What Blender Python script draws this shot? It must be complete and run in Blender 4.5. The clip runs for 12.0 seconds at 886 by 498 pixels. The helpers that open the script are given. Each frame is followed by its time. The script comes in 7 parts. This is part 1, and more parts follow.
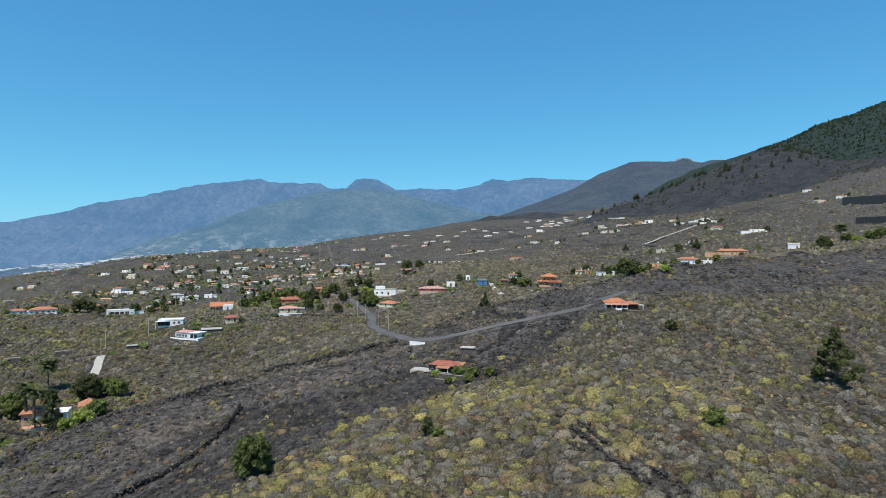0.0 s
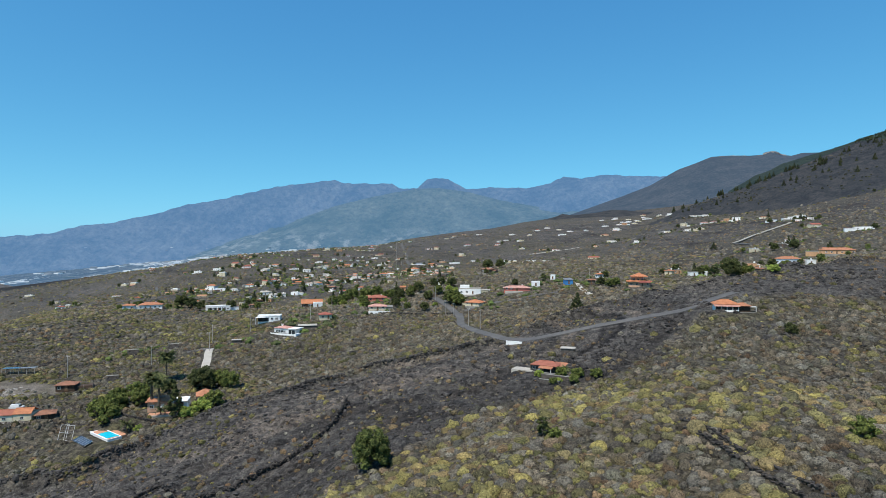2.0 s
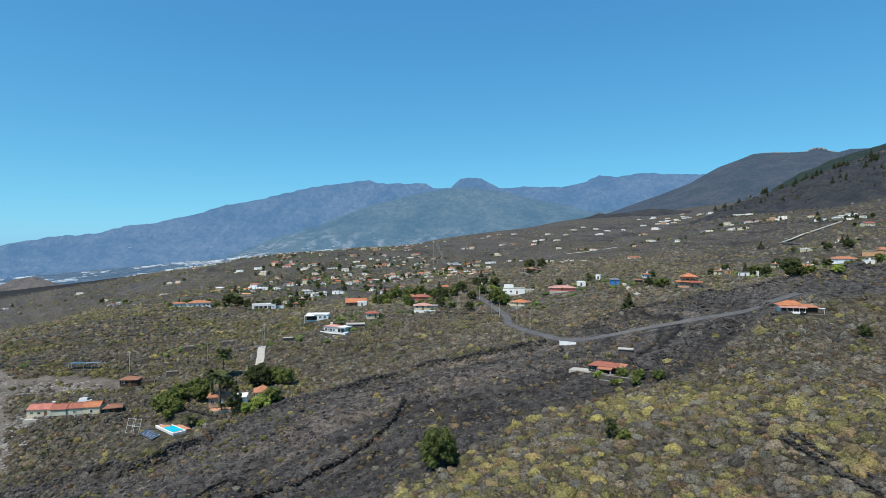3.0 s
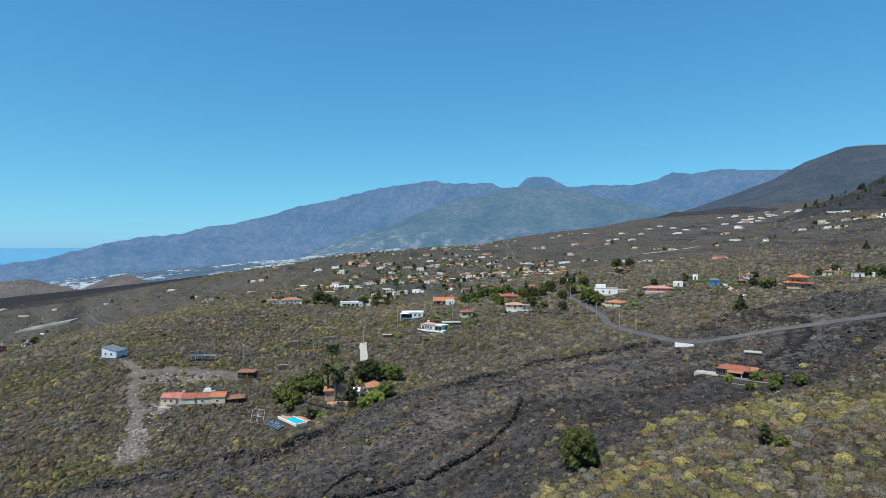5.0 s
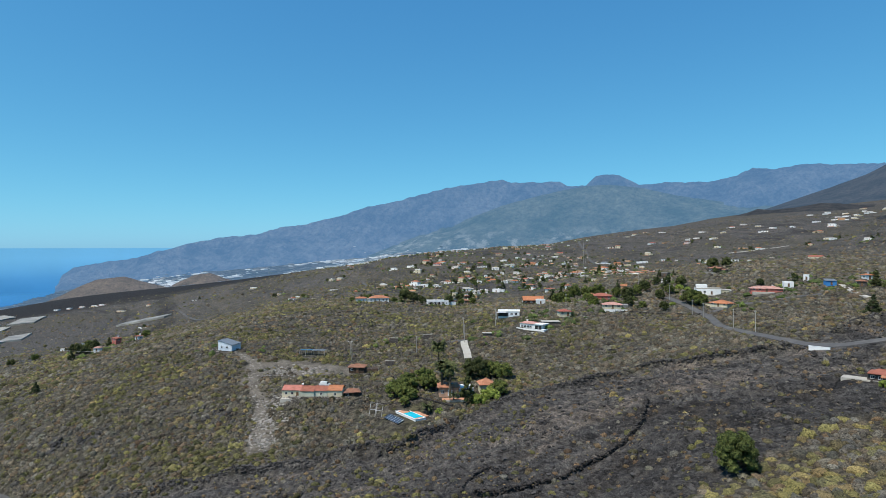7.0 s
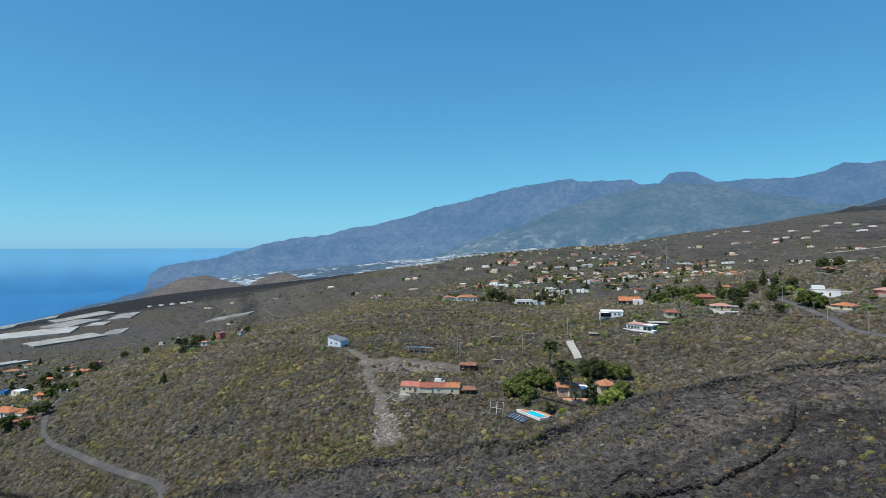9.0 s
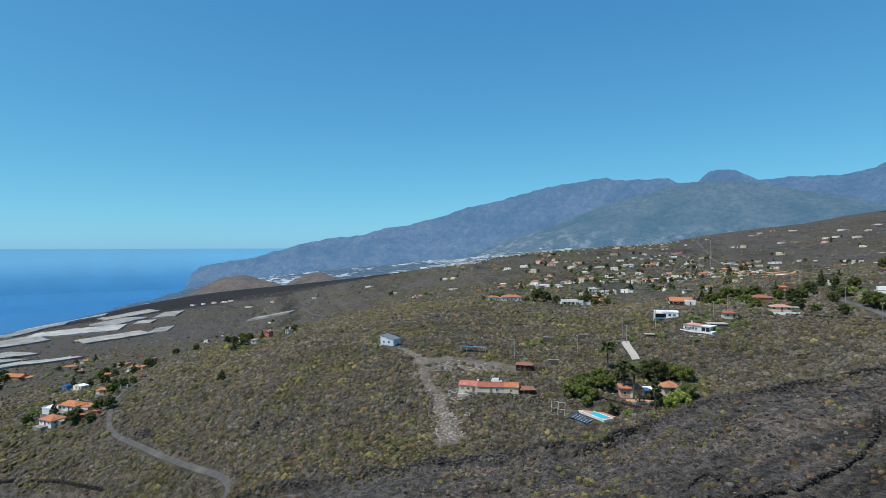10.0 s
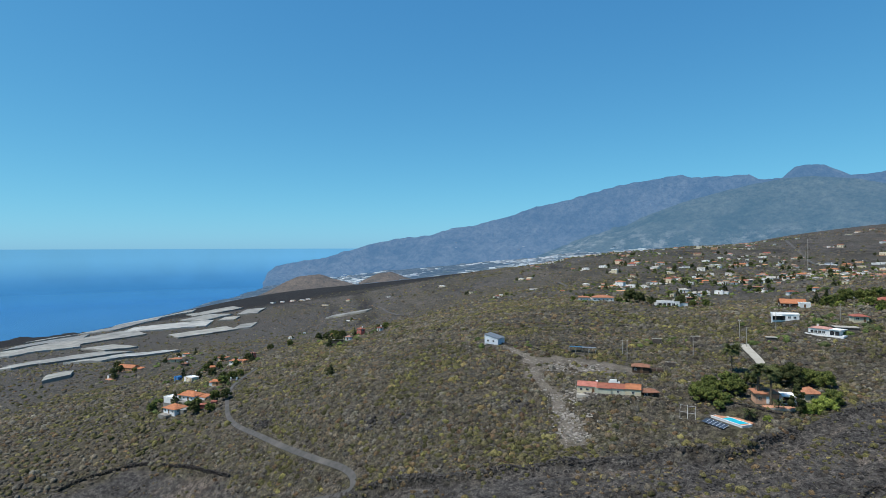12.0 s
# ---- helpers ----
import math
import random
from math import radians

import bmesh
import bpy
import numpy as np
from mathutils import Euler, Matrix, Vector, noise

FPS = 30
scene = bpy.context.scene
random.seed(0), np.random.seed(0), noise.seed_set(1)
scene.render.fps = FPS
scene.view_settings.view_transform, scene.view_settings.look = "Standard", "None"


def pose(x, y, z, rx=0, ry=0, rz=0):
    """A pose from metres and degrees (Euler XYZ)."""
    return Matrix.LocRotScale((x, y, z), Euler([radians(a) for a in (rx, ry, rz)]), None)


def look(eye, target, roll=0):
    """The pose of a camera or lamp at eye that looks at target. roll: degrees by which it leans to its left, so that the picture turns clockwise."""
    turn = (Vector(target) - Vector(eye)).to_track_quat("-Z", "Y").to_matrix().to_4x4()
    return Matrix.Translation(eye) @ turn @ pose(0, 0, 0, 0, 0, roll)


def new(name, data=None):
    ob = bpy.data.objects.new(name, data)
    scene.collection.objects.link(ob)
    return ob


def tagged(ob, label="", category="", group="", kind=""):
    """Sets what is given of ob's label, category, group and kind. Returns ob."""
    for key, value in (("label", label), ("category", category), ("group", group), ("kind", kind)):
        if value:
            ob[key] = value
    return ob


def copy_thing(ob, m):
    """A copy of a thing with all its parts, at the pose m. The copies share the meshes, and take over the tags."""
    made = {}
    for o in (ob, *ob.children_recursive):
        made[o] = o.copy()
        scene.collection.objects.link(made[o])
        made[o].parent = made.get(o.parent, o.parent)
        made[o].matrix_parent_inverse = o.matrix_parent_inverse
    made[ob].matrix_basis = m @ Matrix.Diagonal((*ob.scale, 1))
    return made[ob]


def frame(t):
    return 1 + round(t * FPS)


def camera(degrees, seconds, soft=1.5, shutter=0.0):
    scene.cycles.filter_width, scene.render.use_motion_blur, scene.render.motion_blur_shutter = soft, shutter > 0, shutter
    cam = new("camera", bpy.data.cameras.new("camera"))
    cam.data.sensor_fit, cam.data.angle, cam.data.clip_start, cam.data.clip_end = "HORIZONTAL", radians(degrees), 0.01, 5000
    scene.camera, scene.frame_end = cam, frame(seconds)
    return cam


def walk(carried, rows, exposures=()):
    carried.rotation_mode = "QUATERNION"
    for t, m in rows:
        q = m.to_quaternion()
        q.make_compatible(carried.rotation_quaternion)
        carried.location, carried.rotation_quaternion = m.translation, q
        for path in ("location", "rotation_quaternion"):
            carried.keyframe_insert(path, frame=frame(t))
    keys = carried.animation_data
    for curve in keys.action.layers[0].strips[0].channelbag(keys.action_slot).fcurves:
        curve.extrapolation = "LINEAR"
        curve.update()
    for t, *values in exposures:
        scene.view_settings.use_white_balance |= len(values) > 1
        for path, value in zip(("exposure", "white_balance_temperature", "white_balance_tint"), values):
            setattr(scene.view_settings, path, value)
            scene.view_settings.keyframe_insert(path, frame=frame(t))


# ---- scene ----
cam = camera(74.8, 12.0, soft=0.8)
METRES, EYE, TILT, LEAN, TURN = 100.0, 60.0, 0.0, 0.0, 0.0
ROWS = [
    (0.0, 0.0, 0.0, 0.0, -0.0, 0.0, 0.0),
    (0.5, -0.0156, -0.0007, -0.0001, 1.99, -0.03, 0.02),
    (1.0, -0.0378, -0.0025, 0.0003, 3.63, -0.06, 0.04),
    (1.5, -0.0654, -0.0053, 0.0005, 5.22, -0.09, 0.04),
    (2.0, -0.0973, -0.009, 0.0008, 6.82, -0.09, 0.05),
    (2.5, -0.1325, -0.0142, 0.0008, 8.43, -0.11, 0.03),
    (3.0, -0.1699, -0.0206, 0.0007, 10.03, -0.13, 0.04),
    (5.0, -0.3257, -0.0576, -0.0037, 16.38, -0.15, 0.04),
    (5.5, -0.3657, -0.0699, -0.0061, 17.96, -0.15, 0.04),
    (6.0, -0.4066, -0.0831, -0.008, 19.54, -0.15, 0.06),
    (6.5, -0.449, -0.0981, -0.0094, 21.13, -0.14, 0.07),
    (7.0, -0.4924, -0.1149, -0.011, 22.7, -0.16, 0.08),
    (9.0, -0.6678, -0.2013, -0.017, 29.04, -0.13, 0.12),
    (9.5, -0.711, -0.2253, -0.0188, 30.63, -0.11, 0.13),
    (10.0, -0.7532, -0.2501, -0.0203, 32.23, -0.11, 0.16),
    (10.5, -0.7948, -0.2764, -0.022, 33.83, -0.1, 0.17),
    (11.0, -0.8361, -0.3036, -0.0234, 35.42, -0.09, 0.18),
    (11.5, -0.8767, -0.3327, -0.025, 37.01, -0.08, 0.18),
    (12.0, -0.9164, -0.3617, -0.0264, 38.62, -0.08, 0.18),
]
walk(cam, [(t, pose(0, 0, EYE, TILT, LEAN, TURN) @ pose(METRES * x, METRES * y, METRES * z, 90 + pitch, roll, yaw)) for t, x, y, z, yaw, pitch, roll in ROWS],
     exposures=[(0.0, 0.14), (6.0, 0.05), (12.0, -0.06)])

# ---- sky and sun ----
SUN_UP, SUN_SIDE = 62.0, 208.0          # height over the horizon; degrees clockwise from +y
world = bpy.data.worlds.new("sky")
scene.world = world
world.use_nodes = True
wn, wl = world.node_tree.nodes, world.node_tree.links
wn.clear()
sky = wn.new("ShaderNodeTexSky")
sky.sky_type, sky.sun_disc = "NISHITA", False
sky.sun_elevation, sky.sun_rotation = radians(SUN_UP), radians(SUN_SIDE)
sky.altitude, sky.air_density, sky.dust_density, sky.ozone_density = 400, 1.0, 0.4, 2.5
# deepen the clear subtropical blue, channel by channel
split = wn.new("ShaderNodeSeparateColor")
join = wn.new("ShaderNodeCombineColor")
wl.new(sky.outputs[0], split.inputs[0])
for k, (gain, power) in enumerate(((0.55, 0.88), (1.60, 0.73), (2.62, 0.47))):
    p, g = wn.new("ShaderNodeMath"), wn.new("ShaderNodeMath")
    p.operation, g.operation = "POWER", "MULTIPLY"
    p.inputs[1].default_value, g.inputs[1].default_value = power, gain
    wl.new(split.outputs[k], p.inputs[0])
    wl.new(p.outputs[0], g.inputs[0])
    wl.new(g.outputs[0], join.inputs[k])
# the pale blue of sea air low in the sky
p, g, s = wn.new("ShaderNodeMath"), wn.new("ShaderNodeMath"), wn.new("ShaderNodeMath")
p.operation, g.operation, s.operation = "POWER", "MULTIPLY", "ADD"
p.inputs[1].default_value, g.inputs[1].default_value = 0.62, 0.82
wl.new(split.outputs[0], p.inputs[0])
wl.new(p.outputs[0], g.inputs[0])
wl.new(g.outputs[0], s.inputs[0])
wl.new(join.inputs[2].links[0].from_socket, s.inputs[1])
wl.new(s.outputs[0], join.inputs[2])
back = wn.new("ShaderNodeBackground")
back.inputs["Strength"].default_value = 0.10
wout = wn.new("ShaderNodeOutputWorld")
wl.new(join.outputs[0], back.inputs["Color"])
wl.new(back.outputs[0], wout.inputs["Surface"])

sun_data = bpy.data.lights.new("sun", "SUN")
sun_data.energy, sun_data.angle, sun_data.color = 5.0, radians(0.53), (1.0, 0.95, 0.87)
sun = new("sun", sun_data)
sun_way = Vector((math.sin(radians(SUN_SIDE)) * math.cos(radians(SUN_UP)),
                  math.cos(radians(SUN_SIDE)) * math.cos(radians(SUN_UP)), math.sin(radians(SUN_UP))))
sun.matrix_world = look(sun_way * 300, (0, 0, 0))


# ---- materials ----
class Nodes:
    """A small builder for node materials."""

    def __init__(self, name, rough=0.9, metal=0.0, spec=0.25):
        self.m = bpy.data.materials.new(name)
        self.m.use_nodes = True
        self.t = self.m.node_tree
        self.b = self.t.nodes["Principled BSDF"]
        self.b.inputs["Roughness"].default_value = rough
        self.b.inputs["Metallic"].default_value = metal
        self.b.inputs["Specular IOR Level"].default_value = spec

    def node(self, kind, **values):
        n = self.t.nodes.new("ShaderNode" + kind)
        for k, v in values.items():
            n.inputs[k.replace("_", " ")].default_value = v
        return n

    def link(self, a, b):
        self.t.links.new(a, b)

    def place(self):
        return self.node("NewGeometry").outputs["Position"]

    def noise(self, scale, detail=4.0, rough=0.6, at=None):
        n = self.node("TexNoise", Scale=scale, Detail=detail, Roughness=rough)
        self.link(at or self.place(), n.inputs["Vector"])
        return n.outputs["Fac"]

    def ramp(self, fac, *stops):
        n = self.node("ValToRGB")
        while len(n.color_ramp.elements) < len(stops):
            n.color_ramp.elements.new(0.5)
        for e, (p, c) in zip(n.color_ramp.elements, stops):
            e.position, e.color = p, (*c, 1.0) if len(c) == 3 else c
        self.link(fac, n.inputs["Fac"])
        return n.outputs["Color"]

    def mix(self, fac, a, b, how="MIX"):
        n = self.t.nodes.new("ShaderNodeMix")
        n.data_type, n.blend_type = "RGBA", how
        for sock, v in ((n.inputs["Factor"], fac), (n.inputs[6], a), (n.inputs[7], b)):
            if hasattr(v, "is_linked"):
                self.link(v, sock)
            elif isinstance(v, (int, float)):
                sock.default_value = v
            else:
                sock.default_value = (*v, 1.0)
        return n.outputs[2]

    def math(self, how, a, b=0.0, clamp=False):
        n = self.t.nodes.new("ShaderNodeMath")
        n.operation, n.use_clamp = how, clamp
        for sock, v in ((n.inputs[0], a), (n.inputs[1], b)):
            if hasattr(v, "is_linked"):
                self.link(v, sock)
            else:
                sock.default_value = v
        return n.outputs[0]

    def bump(self, height, strength=0.4, distance=0.1):
        n = self.node("Bump", Strength=strength, Distance=distance)
        self.link(height, n.inputs["Height"])
        self.link(n.outputs[0], self.b.inputs["Normal"])

    def colour(self, c):
        if hasattr(c, "is_linked"):
            self.link(c, self.b.inputs["Base Color"])
        else:
            self.b.inputs["Base Color"].default_value = (*c, 1.0)
        return self.m


def plain(name, c, rough=0.8, vary=0.18, scale=0.6, metal=0.0, spec=0.25):
    """A painted or plastered surface with stains, grain and a tone of its own for each object."""
    n = Nodes(name, rough, metal, spec)
    dark, lite = tuple(v * (1 - vary) for v in c), tuple(min(0.9, v * (1 + vary * 0.6)) for v in c)
    base = n.ramp(n.noise(scale, 5.0), (0.35, dark), (0.65, lite))
    rnd = n.node("ObjectInfo").outputs["Random"]
    base = n.mix(n.math("MULTIPLY", rnd, 0.22), base, tuple(v * 0.6 for v in c))
    n.bump(n.noise(scale * 12, 3.0), 0.2, 0.03)
    return n.colour(base)


# ---- the shape of the land ----
MID_X, MID_Y, MID_Z = -45.0, -10.0, 58.0
# rise (per mille) of the ground as seen along one bearing after another, every 9.5 degrees from the east round to the sea,
# at distances that grow by a constant ratio from 54 m
SLOPE = []
SLOPE.append([-624, -527, -438, -362, -286, -201, -127, -64, -11, 24, 44, 63, 88, 122, 159, 193, 224, 252, 279, 306])
SLOPE.append([-665, -550, -433, -326, -245, -178, -114, -39, 0, 20, 35, 45, 62, 94, 132, 161, 186, 209, 232, 255])
SLOPE.append([-697, -576, -445, -288, -173, -174, -101, -4, 1, 5, 30, 35, 44, 64, 102, 127, 148, 167, 186, 204])
SLOPE.append([-716, -595, -483, -373, -183, -134, -38, -6, -26, -27, 9, 29, 45, 31, 56, 88, 111, 128, 141, 154])
SLOPE.append([-724, -601, -470, -338, -239, -188, -69, -78, -60, -25, -15, 1, 26, 24, 42, 62, 79, 91, 99, 106])
SLOPE.append([-717, -606, -487, -366, -290, -202, -118, -103, -42, -13, -12, -25, -17, 10, 40, 57, 59, 58, 59, 61])
SLOPE.append([-696, -608, -520, -405, -277, -236, -129, -133, -68, -19, -27, -41, -36, -4, 36, 50, 40, 30, 27, 24])
SLOPE.append([-669, -596, -530, -477, -418, -228, -219, -104, -93, -61, -60, -50, -37, -15, 28, 32, 18, 12, 5, -5])
SLOPE.append([-646, -579, -514, -454, -414, -257, -221, -103, -101, -111, -83, -51, -23, 6, 10, 1, 2, 11, -6, -24])
SLOPE.append([-632, -568, -503, -439, -419, -316, -208, -170, -120, -79, -69, -54, -31, -4, -24, -25, -24, -6, -17, -28])
SLOPE.append([-628, -570, -518, -481, -452, -342, -208, -144, -94, -94, -85, -84, -81, -51, -42, -39, -52, -39, -20, -17])
SLOPE.append([-639, -588, -538, -490, -435, -385, -234, -155, -133, -121, -124, -133, -127, -89, -74, -59, -62, -59, -32, -19])
SLOPE.append([-664, -615, -565, -508, -445, -429, -287, -175, -187, -151, -152, -154, -148, -144, -102, -66, -74, -68, -62, -45])
SLOPE.append([-701, -653, -604, -562, -539, -541, -430, -270, -202, -207, -168, -162, -160, -151, -108, -101, -112, -80, -78, -71])
SLOPE.append([-747, -702, -659, -624, -600, -572, -515, -399, -222, -206, -173, -171, -164, -150, -131, -134, -137, -114, -102, -95])
SLOPE.append([-802, -761, -720, -679, -632, -568, -477, -342, -258, -253, -200, -182, -169, -155, -143, -138, -140, -135, -128, -122])
SLOPE.append([-861, -824, -782, -727, -649, -545, -427, -326, -281, -264, -232, -200, -176, -161, -151, -146, -147, -151, -152, -151])
SLOPE = np.array(SLOPE).T / 1000.0
RINGS, FANS = SLOPE.shape[0] - 2, SLOPE.shape[1] - 2
NEAR, FIRST, FAN = 70.0, -48.0, 9.5
STEP = math.log(4500.0 / NEAR) / (RINGS - 1)

# small corrections of the far rim, and the rise of the flank below the ash hill: bearings and per mille
RIM_TRIM = ([-4, -2, 1.2, 5, 9, 12.3, 14.6, 17.6, 23.6, 28, 31, 34], [0, -2, -8, -9.5, -10, -14, -11, -6.5, -4.5, -1, -3, 0])
FLANK = ([-60, -48, -37.5, -35.8, -32.6, -28.7, -25.1, -21.1, -17, -13.7, -10], [170, 150, 112, 103, 88, 74, 62, 53, 49, 46, 40])


def smooth(lo, hi, v):
    s = np.clip((v - lo) / (hi - lo), 0, 1)
    return s * s * (3 - 2 * s)


def spline(f):
    return ((1 - f) ** 3 / 6, (3 * f ** 3 - 6 * f ** 2 + 4) / 6, (-3 * f ** 3 + 3 * f ** 2 + 3 * f + 1) / 6, f ** 3 / 6)


def polar(x, y):
    dx, dy = np.asarray(x, float) - MID_X, np.asarray(y, float) - MID_Y
    return np.hypot(dx, dy), np.degrees(np.arctan2(-dx, dy))


def point(bearing, r):
    b = np.radians(bearing)
    return MID_X - r * np.sin(b), MID_Y + r * np.cos(b)


def broad(x, y):
    """The smooth height of the land."""
    r, b = polar(x, y)
    rr = np.maximum(r, NEAR)
    last = FIRST + FAN * (FANS - 1)
    turn = (b - FIRST) % 360.0
    span = last - FIRST
    b = np.where(turn <= span, turn, span * (1 - (turn - span) / (360.0 - span)))
    u = np.clip(np.log(rr / NEAR) / STEP, 0, RINGS - 1.0001)
    v = np.clip(b / FAN, 0, FANS - 1.0001)
    i, j = np.floor(u).astype(int), np.floor(v).astype(int)
    a = 0.0
    for p, wp in enumerate(spline(u - i)):
        for q, wq in enumerate(spline(v - j)):
            a = a + wp * wq * SLOPE[i + p, j + q]
    turn = np.where(turn > 300.0, turn - 360.0, turn) + FIRST
    a = a + np.interp(turn, RIM_TRIM[0], RIM_TRIM[1]) / 1000.0 * smooth(1000.0, 1450.0, rr)
    # the scrubby flank that climbs to the foot of the ash hill
    lift = np.clip(np.interp(turn, FLANK[0], FLANK[1]) / 1000.0 - a, 0.0, None) * smooth(800.0, 1400.0, rr) * (1 - smooth(-17.0, -11.0, turn)) * smooth(-60.0, -52.0, turn)
    return MID_Z + rr * (a + lift * (1 - smooth(1500.0, 1900.0, rr)))


def value_noise(x, y, seed=0):
    """Smooth noise between -1 and 1, with a period of about 1."""
    x, y = np.asarray(x, float), np.asarray(y, float)
    i, j = np.floor(x).astype(np.int64), np.floor(y).astype(np.int64)
    f, g = x - i, y - j
    f, g = f * f * (3 - 2 * f), g * g * (3 - 2 * g)

    def h(a, b):
        k = (a * 374761393 + b * 668265263 + seed * 974711) & 0x7FFFFFFF
        k = ((k ^ (k >> 13)) * 1274126177) & 0x7FFFFFFF
        return ((k ^ (k >> 16)) & 0xFFFF) / 32767.5 - 1.0

    return (h(i, j) * (1 - f) + h(i + 1, j) * f) * (1 - g) + (h(i, j + 1) * (1 - f) + h(i + 1, j + 1) * f) * g


def rough_noise(x, y, size, octaves=4, gain=0.5, seed=0):
    total, amp, norm = 0.0, 1.0, 0.0
    for o in range(octaves):
        total = total + amp * value_noise(x / size + 17.3 * o, y / size - 9.1 * o, seed + o)
        norm += amp
        amp, size = amp * gain, size * 0.5
    return total / norm


def line_gap(x, y, line):
    """The distance to a line of points, and how far along it (0 to 1) the nearest place is."""
    best, where = np.full(np.shape(x), 1e9), np.zeros(np.shape(x))
    n = len(line) - 1
    for k in range(n):
        (ax, ay), (bx, by) = line[k], line[k + 1]
        ux, uy = bx - ax, by - ay
        s = np.clip(((x - ax) * ux + (y - ay) * uy) / (ux * ux + uy * uy), 0, 1)
        d = np.hypot(x - ax - s * ux, y - ay - s * uy)
        near = d < best
        best, where = np.where(near, d, best), np.where(near, (k + s) / n, where)
    return best, where


def within(x, y, area, soft=4.0):
    """1 inside an area, 0 outside, with a soft edge."""
    inside = np.zeros(np.shape(x), bool)
    for (ax, ay), (bx, by) in zip(area, area[1:] + area[:1]):
        cross = ((ay > y) != (by > y))
        t = (y - ay) / (by - ay if by != ay else 1e-9)
        inside ^= cross & (x < ax + t * (bx - ax))
    d, _ = line_gap(x, y, area + area[:1])
    return smooth(-soft, soft, np.where(inside, d, -d))


LEVEE = [(-300, 84), (-262, 96), (-229, 104), (-200, 111), (-176, 123), (-166, 129), (-154, 136), (-145, 141), (-137, 144), (-133, 142), (-128, 144), (-124, 152), (-118, 161), (-113, 167), (-106, 175), (-95, 187),
         (-84, 194), (-73, 206), (-59, 210), (-47, 208), (-35, 210), (-24, 211), (-12, 214)]
UPPER_LEVEE = [(-6, 224), (3, 230), (12, 235), (23, 240), (34, 241), (43, 247), (53, 243), (62, 238), (76, 239), (97, 243), (127, 254), (170, 268), (230, 285)]
LAVA = LEVEE + UPPER_LEVEE + [(240, 230), (150, 205), (100, 203), (76, 204), (60, 205), (40, 178), (20, 162), (-3, 157), (-18, 149), (-30, 132), (-39, 117), (-47, 112), (-56, 98), (-70, 75), (-110, 55), (-200, 50), (-300, 60)]
STONE_WALL = [(-94, 115), (-88, 122), (-82, 129), (-76, 134), (-71, 141), (-66, 147), (-62, 155), (-60, 163), (-60, 171)]
ROAD = [(-60, 372), (-49, 344), (-38, 309), (-35, 284), (-30, 262), (-23, 239), (-15, 222), (-10, 215), (-3, 211), (5, 211), (20, 210), (34, 206), (47, 202), (57, 207), (70, 214)]
LANE = [(-455, 205), (-439, 188), (-412, 161), (-390, 143), (-376, 134), (-360, 125), (-344, 120), (-322, 117), (-300, 114), (-273, 111), (-256, 109), (-247, 106), (-244, 102), (-249, 99), (-258, 97)]
TRACK = [(-258, 211), (-240, 201), (-222, 190), (-210, 174), (-198, 162), (-186, 151), (-180, 142), (-177, 136)]
YARD = [(-222, 190), (-212, 195), (-203, 198), (-192, 199), (-180, 199)]
FIRE_WALLS = ([(23, 116), (27, 108), (30, 98), (34, 88), (36, 83), (39, 76)], [(22, 113), (25.5, 107), (28, 97), (31, 88.5), (32.5, 83.5), (35, 77)])


def masks(x, y):
    """How far the ground is lava, yellow scrub, or trodden gravel."""
    r, b = polar(x, y)
    wx, wy = x + 5 * rough_noise(x, y, 18, 3, seed=31), y + 5 * rough_noise(x, y, 18, 3, seed=47)
    lava = within(wx, wy, LAVA, 3.0)
    lava = np.maximum(lava, within(wx, wy, [(-378, 50), (-372, 80), (-358, 88), (-315, 95), (-262, 92), (-240, 60), (-300, 10)], 4.0))
    lava = np.maximum(lava, smooth(0.12, 0.4, rough_noise(x, y, 130, 3, seed=5)) * smooth(240, 420, r) * 0.6 * (1 - smooth(36, 46, b)))
    lava = np.maximum(lava, 0.4 * smooth(470, 640, r) * smooth(40, 52, b))
    lava = np.maximum(lava, smooth(0.0, 0.25, rough_noise(x, y, 260, 3, seed=8) + 0.1) * smooth(450, 800, r) * 0.5)
    shore_band = smooth(34, 40, b) * smooth(1650, 1850, r + 160 * rough_noise(x, y, 240, 3, seed=14))
    lava = np.maximum(lava, shore_band)
    lava = np.maximum(lava, smooth(0.25, 0.5, rough_noise(x, y, 22, 3, seed=12)) * 0.3)
    hill = within(x + 0 * y, y, [(-60, 95), (-47, 112), (-30, 132), (-18, 149), (-3, 156), (24, 147), (60, 150), (130, 160), (130, 40), (-60, 40)], 10.0)
    yellow = hill * smooth(-0.35, 0.25, rough_noise(x, y, 30, 3, seed=3)) * (1 - smooth(20, 75, x) * 0.8)
    yellow = np.maximum(yellow, 0.45 * smooth(0.0, 0.5, rough_noise(x, y, 40, 3, seed=21)) * smooth(40, 48, b))
    gravel = 0.0
    for line, w in ((TRACK, 4.0), (YARD, 6.0)):
        d, _ = line_gap(wx, wy, line)
        gravel = np.maximum(gravel, 1 - smooth(w * 0.35, w, d + 2.8 * rough_noise(x, y, 5, 3, seed=51)))
    d, _ = line_gap(wx, wy, [(-214, 187), (-203, 191), (-190, 195)])
    gravel = np.maximum(gravel, 0.95 * (1 - smooth(4.0, 11.0, d + 4.0 * rough_noise(x, y, 7, 3, seed=53))))
    gravel = gravel * (0.42 + 0.5 * smooth(-0.3, 0.3, rough_noise(x, y, 4, 3, seed=52)))
    return lava * (1 - gravel), yellow * (1 - lava) * (1 - gravel), gravel


